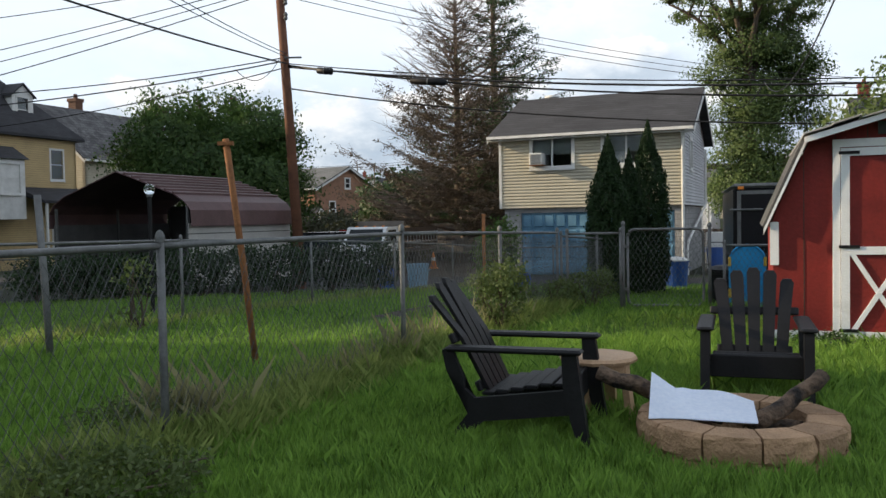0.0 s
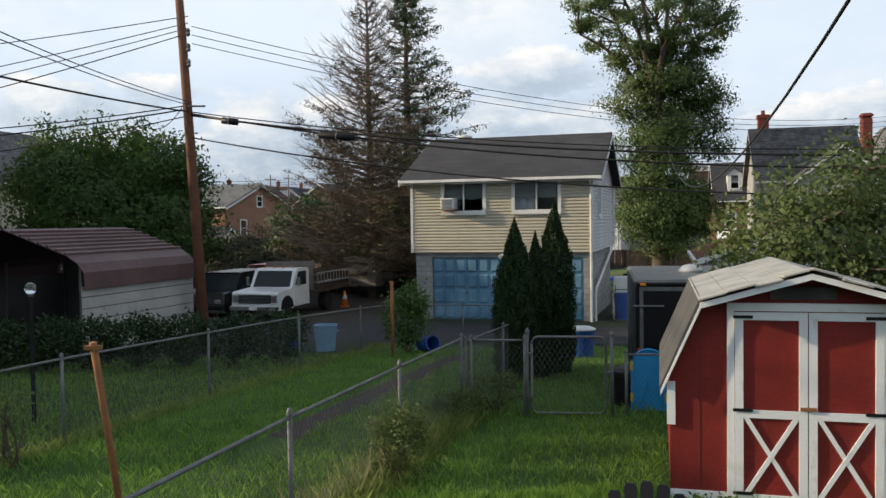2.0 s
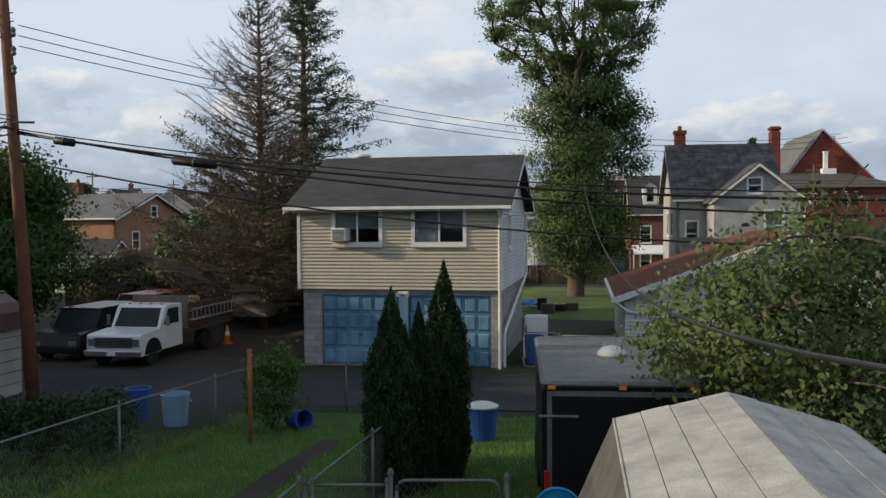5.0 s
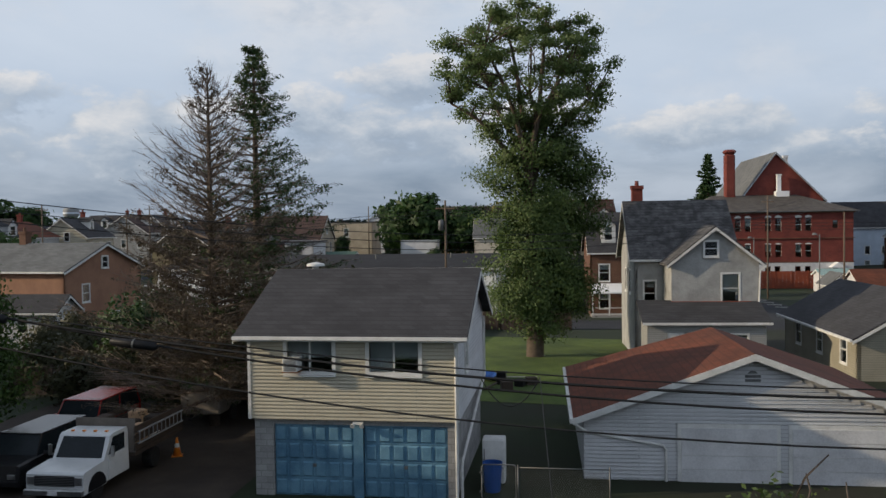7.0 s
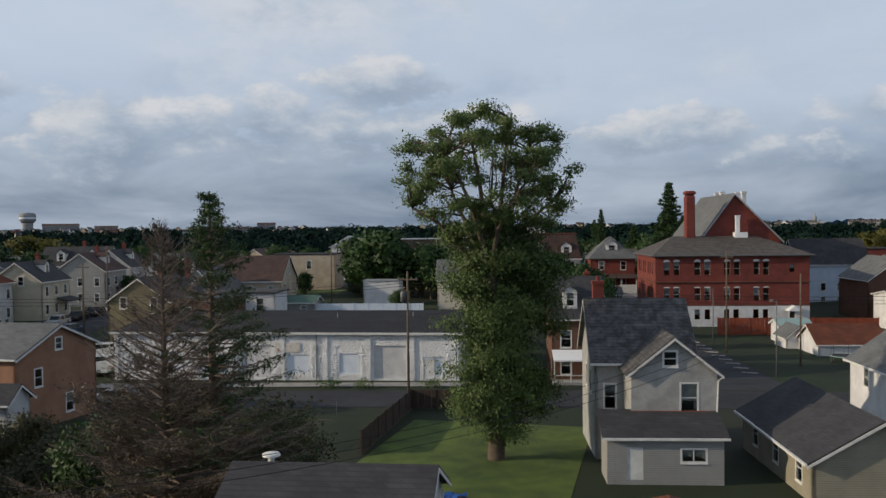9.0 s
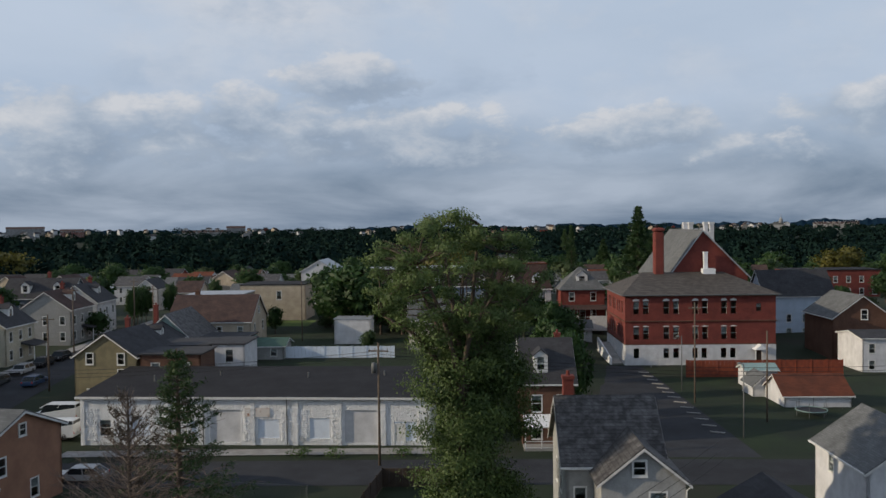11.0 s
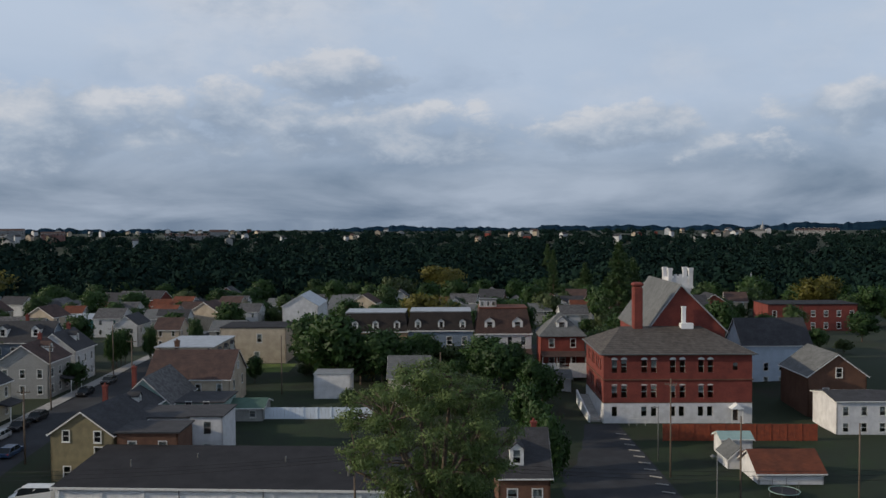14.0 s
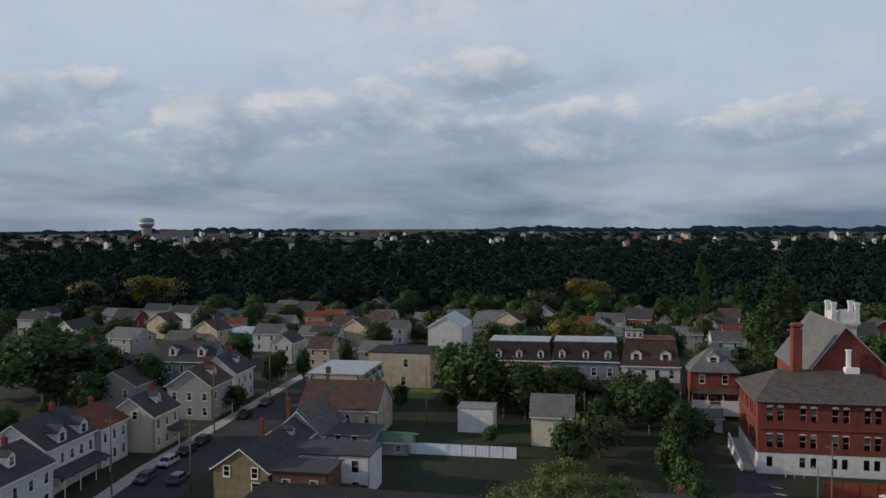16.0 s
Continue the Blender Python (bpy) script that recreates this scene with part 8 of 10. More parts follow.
for (bx, by, bz), sag, z0, r in (((-30, 22, 6.0), 0.5, 8.9, 0.014), ((-31, 22, 3.2), 0.4, 8.7, 0.014), ((-31, 23, 2.8), 0.4, 8.55, 0.014), ((-30, 21, 1.8), 0.5, 8.4, 0.016), ((-14, 2, 7.0), 0.5, 6.1, 0.026), ((-9.5, 0, 7.5), 0.6, 6.3, 0.012), ((-9, -1, 7.7), 0.7, 6.4, 0.012),
                                 ((-34, 30, 6.0), 0.9, 6.2, 0.022), ((-34, 34, 5.4), 1.0, 6.0, 0.018), ((-34, 27, 6.8), 1.1, 6.3, 0.018)):
    cable((PX, PY, z0), (bx, by, bz), sag, r)
cable((-0.9, -4.45, 5.4), (6.8, 20.3, 4.5), 1.75, 0.009, "black service drop over the yard")
cable((6.8, 20.3, 4.5), (5.6, 20.6, 4.5), 0.6, 0.012, "loose loop of black cable")
cable((PX - 0.2, PY, 6.3), (PX - 1.5, PY - 0.3, 5.9), 0.5, 0.012, "slack loop of wire by the pole")
x0, y0 = GRID(-8.4, 86.4)
for k in range(3):
    x1, y1 = GRID(-80, 84.5 + k)
    cable((x0, y0, 8.8 + 0.3 * k), (x1, y1, 8.5 + 0.3 * k), 1.6, 0.02)
    x1, y1 = GRID(70, 84.5 + k)
    cable((x0, y0, 8.8 + 0.3 * k), (x1, y1, 8.5 + 0.3 * k), 1.8, 0.02)


def cable_box(p, q, label):
    p, q = Vector(p), Vector(q)
    e = thing("cable_closure", pose(*p), label, "cable box", "cable boxes")
    d = q - p
    part("case", Mesh().tube([Vector((0, 0, 0)), d * 0.06, d * 0.94, d], [0.04, 0.10, 0.10, 0.04], 10), BLACK, e, smooth=True)
    part("strap", Mesh().tube([d * 0.48, d * 0.52], 0.108, 10), GALV, e)


cable_box((-5.0, 24.50, 5.80), (-4.5, 24.30, 5.72), "small black splice box hung on the cable")
cable_box((-2.15, 23.4, 5.25), (-1.1, 23.05, 5.12), "long black splice closure hung on the cable")


# ---- fences of the yards ----
def chain_fence(name, fr, stations, h, label, mesh=True, top=0.018, post=0.022, cell=0.075):
    """Chain link on steel posts; stations: (u, v) of the posts."""
    P = [Vector((*fr(u, v), 0.0)) for u, v in stations]
    for p in P:
        p.z = land(p.x, p.y)
    e = thing(name, pose(*P[0]), label, "fence", "chain link fences")
    o = P[0]
    for p in P:
        q = p - o
        po = part("post", Mesh().tube([q + Vector((0, 0, -0.2)), q + Vector((0, 0, h + 0.01))], post, 10), GALV, e, smooth=True)
        part("cap", Mesh().lathe([(post * 1.25, 0), (post * 1.25, 0.03), (post * 0.8, 0.055), (0.004, 0.065)], 10, pose(q.x, q.y, q.z + h)), GALV, po)
    for a, b in zip(P, P[1:]):
        a, b = a - o, b - o
        part("top_rail", Mesh().tube([a + Vector((0, 0, h - 0.02)), b + Vector((0, 0, h - 0.02))], top, 8), GALV, e, smooth=True)
        d = b - a
        L = d.length
        n = int(L / cell)
        w = Mesh()
        hh = h - 0.07
        run = hh * 0.62
        for k in range(-int(run / cell) - 1, n + 1):
            for s in (0, 1):
                x0, x1 = k * cell, k * cell + run
                z0, z1 = (0.03, hh) if s == 0 else (hh, 0.03)
                ca, cb = max(0, x0), min(L, x1)
                if cb - ca < 0.02:
                    continue
                za, zb = z0 + (z1 - z0) * (ca - x0) / run, z0 + (z1 - z0) * (cb - x0) / run
                w.tube([a + d * (ca / L) + Vector((0, 0, za)), a + d * (cb / L) + Vector((0, 0, zb))], 0.0019, 4, False)
        if mesh:
            tagged(part("wire_mesh", w, WIRE, e, "diamond wire mesh"), kind="stuff")
    return e


chain_fence("yard_fence", YARD, [(-3.55, v) for v in (-3.1, -0.2, 2.75, 5.85, 8.66, 11.46)], 1.17, "galvanised chain link fence between the yards")
chain_fence("yard_fence", YARD, [(-3.5, v) for v in (11.50, 14.2, 17.0, 19.6, 22.0)], 1.12, "galvanised chain link fence between the yards")
chain_fence("far_yard_fence", YARD, [(-8.2, v) for v in (1.6, 5.1, 8.6, 12.1, 15.6, 19.1, 22.0)], 1.18, "chain link fence on the far side of the lawn", cell=0.09)
chain_fence("alley_fence", YARD, [(u, 22.0) for u in (-8.15, -6.3, -4.9)], 1.12, "chain link fence along the alley", cell=0.1)
chain_fence("garden_fence", YARD, [(u, 15.9) for u in (-30, -27, -24, -21, -18)], 1.2, "chain link fence before the carport", cell=0.12)


def straight_fence(p0, p1, h, label):
    """Short fence between two world points."""
    fr = lambda u, v: (u, v)
    return chain_fence("gate_fence", fr, [p0, p1], h, label)


straight_fence((0.83, 11.93), (1.60, 11.77), 1.15, "short chain link fence beside the gate")
straight_fence((3.03, 11.47), (4.6, 11.1), 0.95, "short chain link fence behind the shed")


def gate(p0, p1, h, label, bars=False):
    p0, p1 = Vector((*p0, land(*p0))), Vector((*p1, land(*p1)))
    d = p1 - p0
    L = d.length
    e = thing("yard_gate", pose(p0.x, p0.y, p0.z, 0, 0, math.degrees(math.atan2(d.y, d.x))), label, "gate")
    r = 0.10
    pts = [(0, 0, 0.06)]
    for cx, cz, a0 in ((r, h - r, 180), (L - r, h - r, 90), (L - r, 0.06 + r, 0), (r, 0.06 + r, -90)):
        for k in range(5):
            a = radians(a0 - 22.5 * k)
            pts.append((cx + r * math.cos(a), 0, cz + r * math.sin(a)))
    pts = pts[1:] + [pts[1]]
    part("frame", Mesh().tube(pts, 0.020, 8), GALV, e, smooth=True)
    w = Mesh()
    cell, run, hh = 0.075, (h - 0.1) * 0.62, h - 0.03
    for k in range(-int(run / cell) - 1, int(L / cell) + 1):
        for s in (0, 1):
            x0 = k * cell
            x1 = x0 + run
            z0, z1 = (0.08, hh) if s == 0 else (hh, 0.08)
            ca, cb = max(0.02, x0), min(L - 0.02, x1)
            if cb - ca > 0.02:
                w.tube([(ca, 0, z0 + (z1 - z0) * (ca - x0) / run), (cb, 0, z0 + (z1 - z0) * (cb - x0) / run)], 0.0022, 3, False)
    tagged(part("wire_mesh", w, GALV, e, "diamond wire mesh"), kind="stuff")
    for z in (0.3, h - 0.25):
        part("hinge", Mesh().box(-0.07, -0.03, z - 0.02, 0.02, 0.03, z + 0.02), GALV, e)
    part("latch", Mesh().box(L - 0.03, -0.03, h * 0.55, L + 0.09, 0.03, h * 0.55 + 0.03), GALV, e)


gate((1.70, 11.75), (2.75, 11.53), 1.18, "chain link garden gate with rounded steel frame, closed")
x0, y0 = YARD(-4.7, 22.0)
x1, y1 = YARD(-3.65, 22.0)
gate((x0, y0), (x1, y1), 1.15, "chain link gate to the alley, closed")
for p, h in (((1.64, 11.77), 1.24), ((2.83, 11.51), 1.2)):
    q = thing("gate_post", pose(p[0], p[1], land(*p)), "galvanised steel gate post", "post", "gate posts")
    part("shaft", Mesh().tube([(0, 0, -0.2), (0, 0, h)], 0.025, 10), GALV, q, smooth=True)
    part("cap", Mesh().lathe([(0.036, 0), (0.036, 0.03), (0.02, 0.06), (0.004, 0.07)], 10, pose(0, 0, h)), GALV, q)


def stake(name, x, y, h, lean, r, material, label, cap=True):
    e = thing(name, pose(x, y, land(x, y)), label, "post", "garden posts")
    part("shaft", Mesh().tube([(0, 0, -0.15), (lean[0] * 0.5, lean[1] * 0.5, h * 0.5), (lean[0], lean[1], h)], r, 9), material, e, smooth=True)
    if cap:
        part("top_plate", Mesh().box(lean[0] - 0.06, lean[1] - 0.02, h - 0.05, lean[0] + 0.06, lean[1] + 0.02, h - 0.02), material, e)


stake("rusty_post", -2.48, 6.35, 1.93, (-0.10, -0.45), 0.027, RUST, "leaning rusty steel post in the grass")
stake("rusty_post", -0.22, 19.4, 1.85, (0.0, 0.0), 0.04, RUST, "rusty post with vine near the alley")
stake("steel_post", -4.75, 7.35, 1.62, (-0.08, 0), 0.035, GALV, "tall grey steel post in the lawn", False)
for i, (u, v) in enumerate(((-9.9, 9.95), (-11.2, 7.0))):
    x, y = YARD(u, v)
    e = thing("garden_light", pose(x, y, land(x, y)), "black post light with clear glass ball", "garden light", "garden lights")
    part("shaft", Mesh().tube([(0, 0, -0.1), (0, 0, 1.95)], 0.035, 8), BLACK, e)
    part("globe", Mesh().lathe([(0.03, 0), (0.07, 0.02), (0.09, 0.08), (0.07, 0.14), (0.02, 0.17)], 12, pose(0, 0, 1.97)), GLASS, e, "clear glass globe", True)
    part("collar", Mesh().lathe([(0.05, 0), (0.055, 0.04)], 10, pose(0, 0, 1.93)), GALV, e)


# ---- the red barn shed ----
SHED_RED = mat("barn_red_paint", (0.225, 0.020, 0.015), (0.155, 0.015, 0.012), 0.65, 1.8, 30, 0.25)
ROLL_LIGHT = mat("pale_rolled_roofing", (0.42, 0.42, 0.40), (0.27, 0.27, 0.26), 0.9, 3.0, 60, 0.35)
ROLL_DARK = mat("dark_rolled_roofing", (0.10, 0.10, 0.10), (0.06, 0.06, 0.06), 0.95, 3.0, 60, 0.4)


def shed():
    e = thing("garden_shed", pose(2.31, 7.64, 0.02, 0, 0, -19.0), "red wooden barn shed with white trimmed double doors and worn roof", "shed")
    w, d = 2.5, 2.65
    prof = [(0, 0.10), (0, 1.20), (0.33, 1.94), (w / 2, 2.20), (w - 0.33, 1.94), (w, 1.20), (w, 0.10)]
    for y in (0.0, d - 0.05):
        part("gable_wall", Mesh().prism([(x, y, z) for x, z in prof[::-1]], (0, 0.05, 0)), SHED_RED, e, "red board gable wall")
    for x in (0.0, w - 0.05):
        part("side_wall", Mesh().box(x, 0.05, 0.10, x + 0.05, d - 0.05, 1.22), SHED_RED, e, "red board side wall")
    for i in range(1, 9):
        x = w * i / 9
        g = min(x, w - x)
        zt = 1.2 + 0.74 * g / 0.33 if g < 0.33 else 1.94 + 0.26 * (g - 0.33) / (w / 2 - 0.33)
        part("groove", Mesh().box(x - 0.004, -0.004, 0.12, x + 0.004, 0.002, zt - 0.03), FENCE_DARK, e)
    o, of = 0.10, 0.30
    for s in (0, 1):
        fx = (lambda x: x) if s == 0 else (lambda x: w - x)
        low = [(fx(-0.06), 1.10), (fx(0.31), 1.96), (fx(0.28), 1.995), (fx(-0.10), 1.12)]
        part("lower_roof", Mesh().prism([(x, -o, z) for x, z in (low if s else low[::-1])], (0, d + 2 * o, 0)), ROLL_DARK, e, "steep dark roof slope")
        # upper slope: pale sheets side by side, their front ends lifting
        run = w / 2 - 0.26
        for k in range(4):
            ra, rb = k / 4 + 0.004, (k + 1) / 4 - 0.004
            n = 9
            v = []
            for j in range(n + 1):
                y = -of + (d + of + o) * (j / n) ** 1.6
                for rr_, up in ((ra, 0), (rb, 0), (rb, 1), (ra, 1)):
                    curl = (0.018 + 0.014 * math.sin(k * 2.3 + s)) * math.exp(-((y + of) / 0.28) ** 2) * (0.4 + 0.6 * rr_)
                    v.append((fx(0.26 + run * rr_), y + (0.02 * math.sin(5 * k + s) if j == 0 else 0), 1.968 + 0.262 * rr_ + curl + 0.016 * up + 0.006 * (k % 2)))
            f = [(4 * j + i, 4 * j + (i + 1) % 4, 4 * j + 4 + (i + 1) % 4, 4 * j + 4 + i) for j in range(n) for i in range(4)] + [(3, 2, 1, 0), (4 * n, 4 * n + 1, 4 * n + 2, 4 * n + 3)]
            part("roof_sheet", Mesh().add(v, f), ROLL_LIGHT, e, "pale curling roofing sheet")
        for k in range(2):
            (xa, za), (xb, zb) = (((-0.09, 1.04), (0.30, 1.915)), ((0.27, 1.90), (w / 2, 2.175)))[k]
            yy = -o - 0.02 if k == 0 else -of + 0.05
            q = [(fx(xa), yy, za), (fx(xb), yy, zb), (fx(xb), yy, zb + 0.055), (fx(xa), yy, za + 0.055)]
            part("fascia", Mesh().prism(q if s else q[::-1], (0, -0.025, 0)), OLDWHITE, e, "peeling white fascia board")
        q = [(fx(0.27), -of + 0.05, 1.935), (fx(w / 2), -of + 0.05, 2.215), (fx(w / 2), -of + 0.05, 2.235), (fx(0.27), -of + 0.05, 1.955)]
        part("eave_board", Mesh().prism(q if s else q[::-1], (0, of, 0)), FENCE_DARK, e, "dark underside of the eave")
        part("corner_board", Mesh().box(fx(0) - 0.03, -0.035, 0.74, fx(0) + 0.05, -0.001, 1.16), OLDWHITE, e, "white corner board")
    part("gable_vent", Mesh().box(0.92, -0.03, 1.97, 1.5, -0.003, 2.09), ROLL_DARK, e)
    part("door_header", Mesh().box(0.53, -0.045, 1.86, 1.97, -0.002, 1.935), OLDWHITE, e, "white door header")
    for i, x0 in enumerate((0.60, 1.255)):
        x1 = x0 + 0.645
        door = part("door", Mesh().box(x0, -0.03, 0.03, x1, -0.004, 1.85), SHED_RED, e, "red shed door")
        t, y0, y1 = 0.075, -0.052, -0.031
        for a in ((x0, 0.03, x0 + t, 1.85), (x1 - t, 0.03, x1, 1.85)):
            part("stile", Mesh().box(a[0], y0, a[1], a[2], y1, a[3]), OLDWHITE, door)
        for z in (0.03, 0.84, 1.775):
            part("rail", Mesh().box(x0 + t, y0, z, x1 - t, y1, z + t), OLDWHITE, door)
        for sgn in (0, 1):
            xa, xb = (x0 + t, x1 - t) if sgn == 0 else (x1 - t, x0 + t)
            dx = 0.05 if xb > xa else -0.05
            q = [(xa, y0 + 0.003 * sgn, 0.105), (xa + dx, y0 + 0.003 * sgn, 0.105), (xb, y0 + 0.003 * sgn, 0.84), (xb - dx, y0 + 0.003 * sgn, 0.84)]
            part("brace", Mesh().prism(q if sgn == 0 else q[::-1], (0, 0.018, 0)), OLDWHITE, door)
        hx = x0 - 0.02 if i == 0 else x1 - 0.16
        for z in (0.10, 0.90, 1.79):
            part("hinge", Mesh().box(hx, -0.064, z, hx + 0.18, -0.054, z + 0.03), BLACK, door, "black strap hinge")
    for a in ((0.53, 0.595), (1.905, 1.97)):
        part("door_jamb", Mesh().box(a[0], -0.04, 0.02, a[1], -0.002, 1.86), OLDWHITE, e)
    part("hasp", Mesh().box(1.18, -0.075, 0.93, 1.32, -0.053, 0.96), RUST, e, "rusty hasp and padlock")
    part("sill_board", Mesh().box(0, -0.02, 0.0, w, 0.03, 0.10), OLDWHITE, e)
    for i in range(26):
        x = i * 0.098
        for s in (-1, 1):
            q = [(x, -0.03 - 0.006 * (s > 0), -0.12), (x + 0.03, -0.03 - 0.006 * (s > 0), -0.12), (x + 0.03 + 0.12 * s, -0.03 - 0.006 * (s > 0), 0.0), (x + 0.12 * s, -0.03 - 0.006 * (s > 0), 0.0)]
            part("lattice_slat", Mesh().prism(q, (0, 0.006, 0)), OLDWHITE, e)


shed()


# ---- yard furniture ----
def adirondack(x, y, turn, tall):
    e = thing("adirondack_chair", pose(x, y, land(x, y) + 0.01, 0, 0, turn), "black plastic adirondack chair with slatted back on the lawn", "chair", "chairs round the fire pit")
    e.scale = (1, 1, tall)
    for i in range(5):
        k = i - 2
        top = 0.93 - 0.022 * k * k
        xb, xt = k * 0.088, k * 0.115
        hw0, hw1 = 0.037, 0.046
        v = []
        for f, (yy, zz) in enumerate(((0.14, 0.27), (0.30, 0.60), (0.46, top - 0.03), (0.475, top))):
            xx = xb + (xt - xb) * f / 2 if f < 3 else xt
            hw = (hw0 + (hw1 - hw0) * f / 2) if f < 3 else hw1 * 0.6
            v += [(xx - hw, yy - 0.012, zz), (xx + hw, yy - 0.012, zz), (xx + hw, yy + 0.012, zz), (xx - hw, yy + 0.012, zz)]
        fcs = [(4 * j + a, 4 * j + (a + 1) % 4, 4 * j + 4 + (a + 1) % 4, 4 * j + 4 + a) for j in range(3) for a in range(4)] + [(3, 2, 1, 0), (12, 13, 14, 15)]
        part("back_slat", Mesh().add(v, fcs), BLACK, e)
    part("back_rail", Mesh().bevelbox(-0.30, -0.015, -0.03, 0.30, 0.015, 0.03, 0.006, pose(0, 0.335, 0.60, -25)), BLACK, e)
    part("back_rail", Mesh().bevelbox(-0.25, -0.015, -0.03, 0.25, 0.015, 0.03, 0.006, pose(0, 0.20, 0.32, -25)), BLACK, e)
    for j in range(6):
        yy = -0.27 + 0.082 * j
        zz = 0.365 - 0.016 * j - (0.015 if j == 0 else 0)
        part("seat_slat", Mesh().bevelbox(-0.27, yy - 0.034, zz - 0.012, 0.27, yy + 0.034, zz + 0.012, 0.005), BLACK, e)
    part("seat_apron", Mesh().bevelbox(-0.29, -0.325, 0.20, 0.29, -0.30, 0.36, 0.006), BLACK, e)
    for s in (-1, 1):
        x0 = s * 0.315
        part("arm", Mesh().bevelbox(x0 - 0.055, -0.40, 0.535, x0 + 0.055, 0.36, 0.565, 0.012), BLACK, e)
        fl = [(-0.37, 0.54), (-0.29, 0.54), (-0.30, 0.30), (-0.385, -0.01), (-0.44, -0.01), (-0.40, 0.30)]
        part("front_leg", Mesh().prism([(x0 - 0.03, a, b) for a, b in (fl[::-1] if s < 0 else fl[::-1])], (0.06, 0, 0)), BLACK, e)
        side = [(-0.32, 0.34), (0.20, 0.27), (0.36, 0.42), (0.385, 0.54), (0.33, 0.55), (0.26, 0.38), (0.24, 0.18), (0.385, -0.01), (0.31, -0.01), (0.15, 0.14), (-0.32, 0.20)]
        part("side_frame", Mesh().prism([(x0 - 0.018, a, b) for a, b in side[::-1]], (0.036, 0, 0)), BLACK, e)


adirondack(-0.40, 4.22, 72, 0.97)
adirondack(1.25, 5.12, -18, 0.92)


TAN = mat("tan_plastic", (0.50, 0.33, 0.20), (0.42, 0.27, 0.16), 0.55, 5, 60, 0.15)


def stool():
    e = thing("side_table", pose(0.09, 4.58, 0.0, 0, 0, 12), "tan plastic side table on splayed legs", "side table")
    e.scale = (1, 1, 0.92)
    n = 12
    prof = [(0.20, 0.40), (0.235, 0.405), (0.245, 0.425), (0.235, 0.445), (0.05, 0.45)]
    part("tabletop", Mesh().lathe(prof, n), TAN, e)
    part("apron", Mesh().lathe([(0.19, 0.33), (0.20, 0.40)], n), TAN, e)
    for k in range(4):
        a = radians(45 + 90 * k)
        c, s = math.cos(a), math.sin(a)
        part("leg", Mesh().prism([(c * 0.20 - s * 0.035, s * 0.20 + c * 0.035, 0), (c * 0.20 + s * 0.035, s * 0.20 - c * 0.035, 0), (c * 0.24 + s * 0.03, s * 0.24 - c * 0.03, 0), (c * 0.24 - s * 0.03, s * 0.24 + c * 0.03, 0)][::-1], (-c * 0.05, -s * 0.05, 0.40)), TAN, e)


stool()
PIT = mat("tan_pit_block", (0.42, 0.27, 0.16), (0.27, 0.17, 0.10), 0.95, 5.0, 60, 0.8, vary=0.25, dist=0.02)
ASH = mat("ash", (0.12, 0.11, 0.10), (0.05, 0.05, 0.05), 0.95, 8, 60, 0.5)


def fire_pit():
    cx, cy = 0.72, 3.84
    e = thing("fire_pit", pose(cx, cy, -0.08, 0, 0, 8), "round fire pit of tan split-face blocks", "fire pit")
    rng = random.Random(3)
    n = 12
    for course in range(2):
        for k in range(n):
            a0 = 2 * math.pi * (k + 0.5 * course) / n + 0.012
            a1 = 2 * math.pi * (k + 1 + 0.5 * course) / n - 0.012
            ri, ro = 0.335 + rng.uniform(-0.006, 0.006), 0.535 + rng.uniform(-0.008, 0.008)
            z0, z1 = 0.005 + 0.143 * course - (0.04 if course == 0 else 0), 0.143 + 0.143 * course
            ring = []
            m_ = 5
            for j in range(m_ + 1):
                a = a0 + (a1 - a0) * j / m_
                ring.append((ro * math.cos(a), ro * math.sin(a)))
            inner = [(ri * math.cos(a1), ri * math.sin(a1)), (ri * math.cos(a0), ri * math.sin(a0))]
            v, layers = [], [(z0, 0.985), (z0 + 0.02, 1.0), ((z0 + z1) / 2, 1.012), (z1 - 0.02, 1.0), (z1, 0.975)]
            for z, s in layers:
                for i, (px_, py_) in enumerate(ring + inner):
                    j = 1 + (rng.uniform(-0.016, 0.016) if i <= m_ else 0)
                    f = s * j if i <= m_ else (2 - s)
                    v.append((px_ * f, py_ * f, z))
            q = m_ + 3
            fc = [tuple(range(q - 1, -1, -1)), tuple(range(4 * q, 5 * q))]
            for l_ in range(4):
                fc += [(l_ * q + i, l_ * q + (i + 1) % q, (l_ + 1) * q + (i + 1) % q, (l_ + 1) * q + i) for i in range(q)]
            part("block", Mesh().add(v, fc), PIT, e)
    part("ash_bed", Mesh().lathe([(0.33, 0.02), (0.33, 0.08), (0.2, 0.11), (0.02, 0.10)], 20), ASH, e)


fire_pit()
LOG = mat("charred_log", (0.16, 0.11, 0.075), (0.018, 0.016, 0.015), 0.95, 7.0, 30, 0.9, contrast=(0.42, 0.6), dist=0.03)
PAPER = mat("white_paper", (0.66, 0.72, 0.82), (0.60, 0.66, 0.77), 0.7, 3, 40, 0.15)


def log(p, q, r, label, seed):
    rng = random.Random(seed)
    p, q = Vector(p), Vector(q)
    n = 7
    b = Mesh().tube([p.lerp(q, k / n) + Vector((rng.uniform(-1, 1), rng.uniform(-1, 1), rng.uniform(-1, 1))) * r * 0.25 for k in range(n + 1)], [r * rng.uniform(0.85, 1.15) for _ in range(n + 1)], 10)
    solid("log", b, LOG, label, "log", "logs in the fire pit", smooth=True)


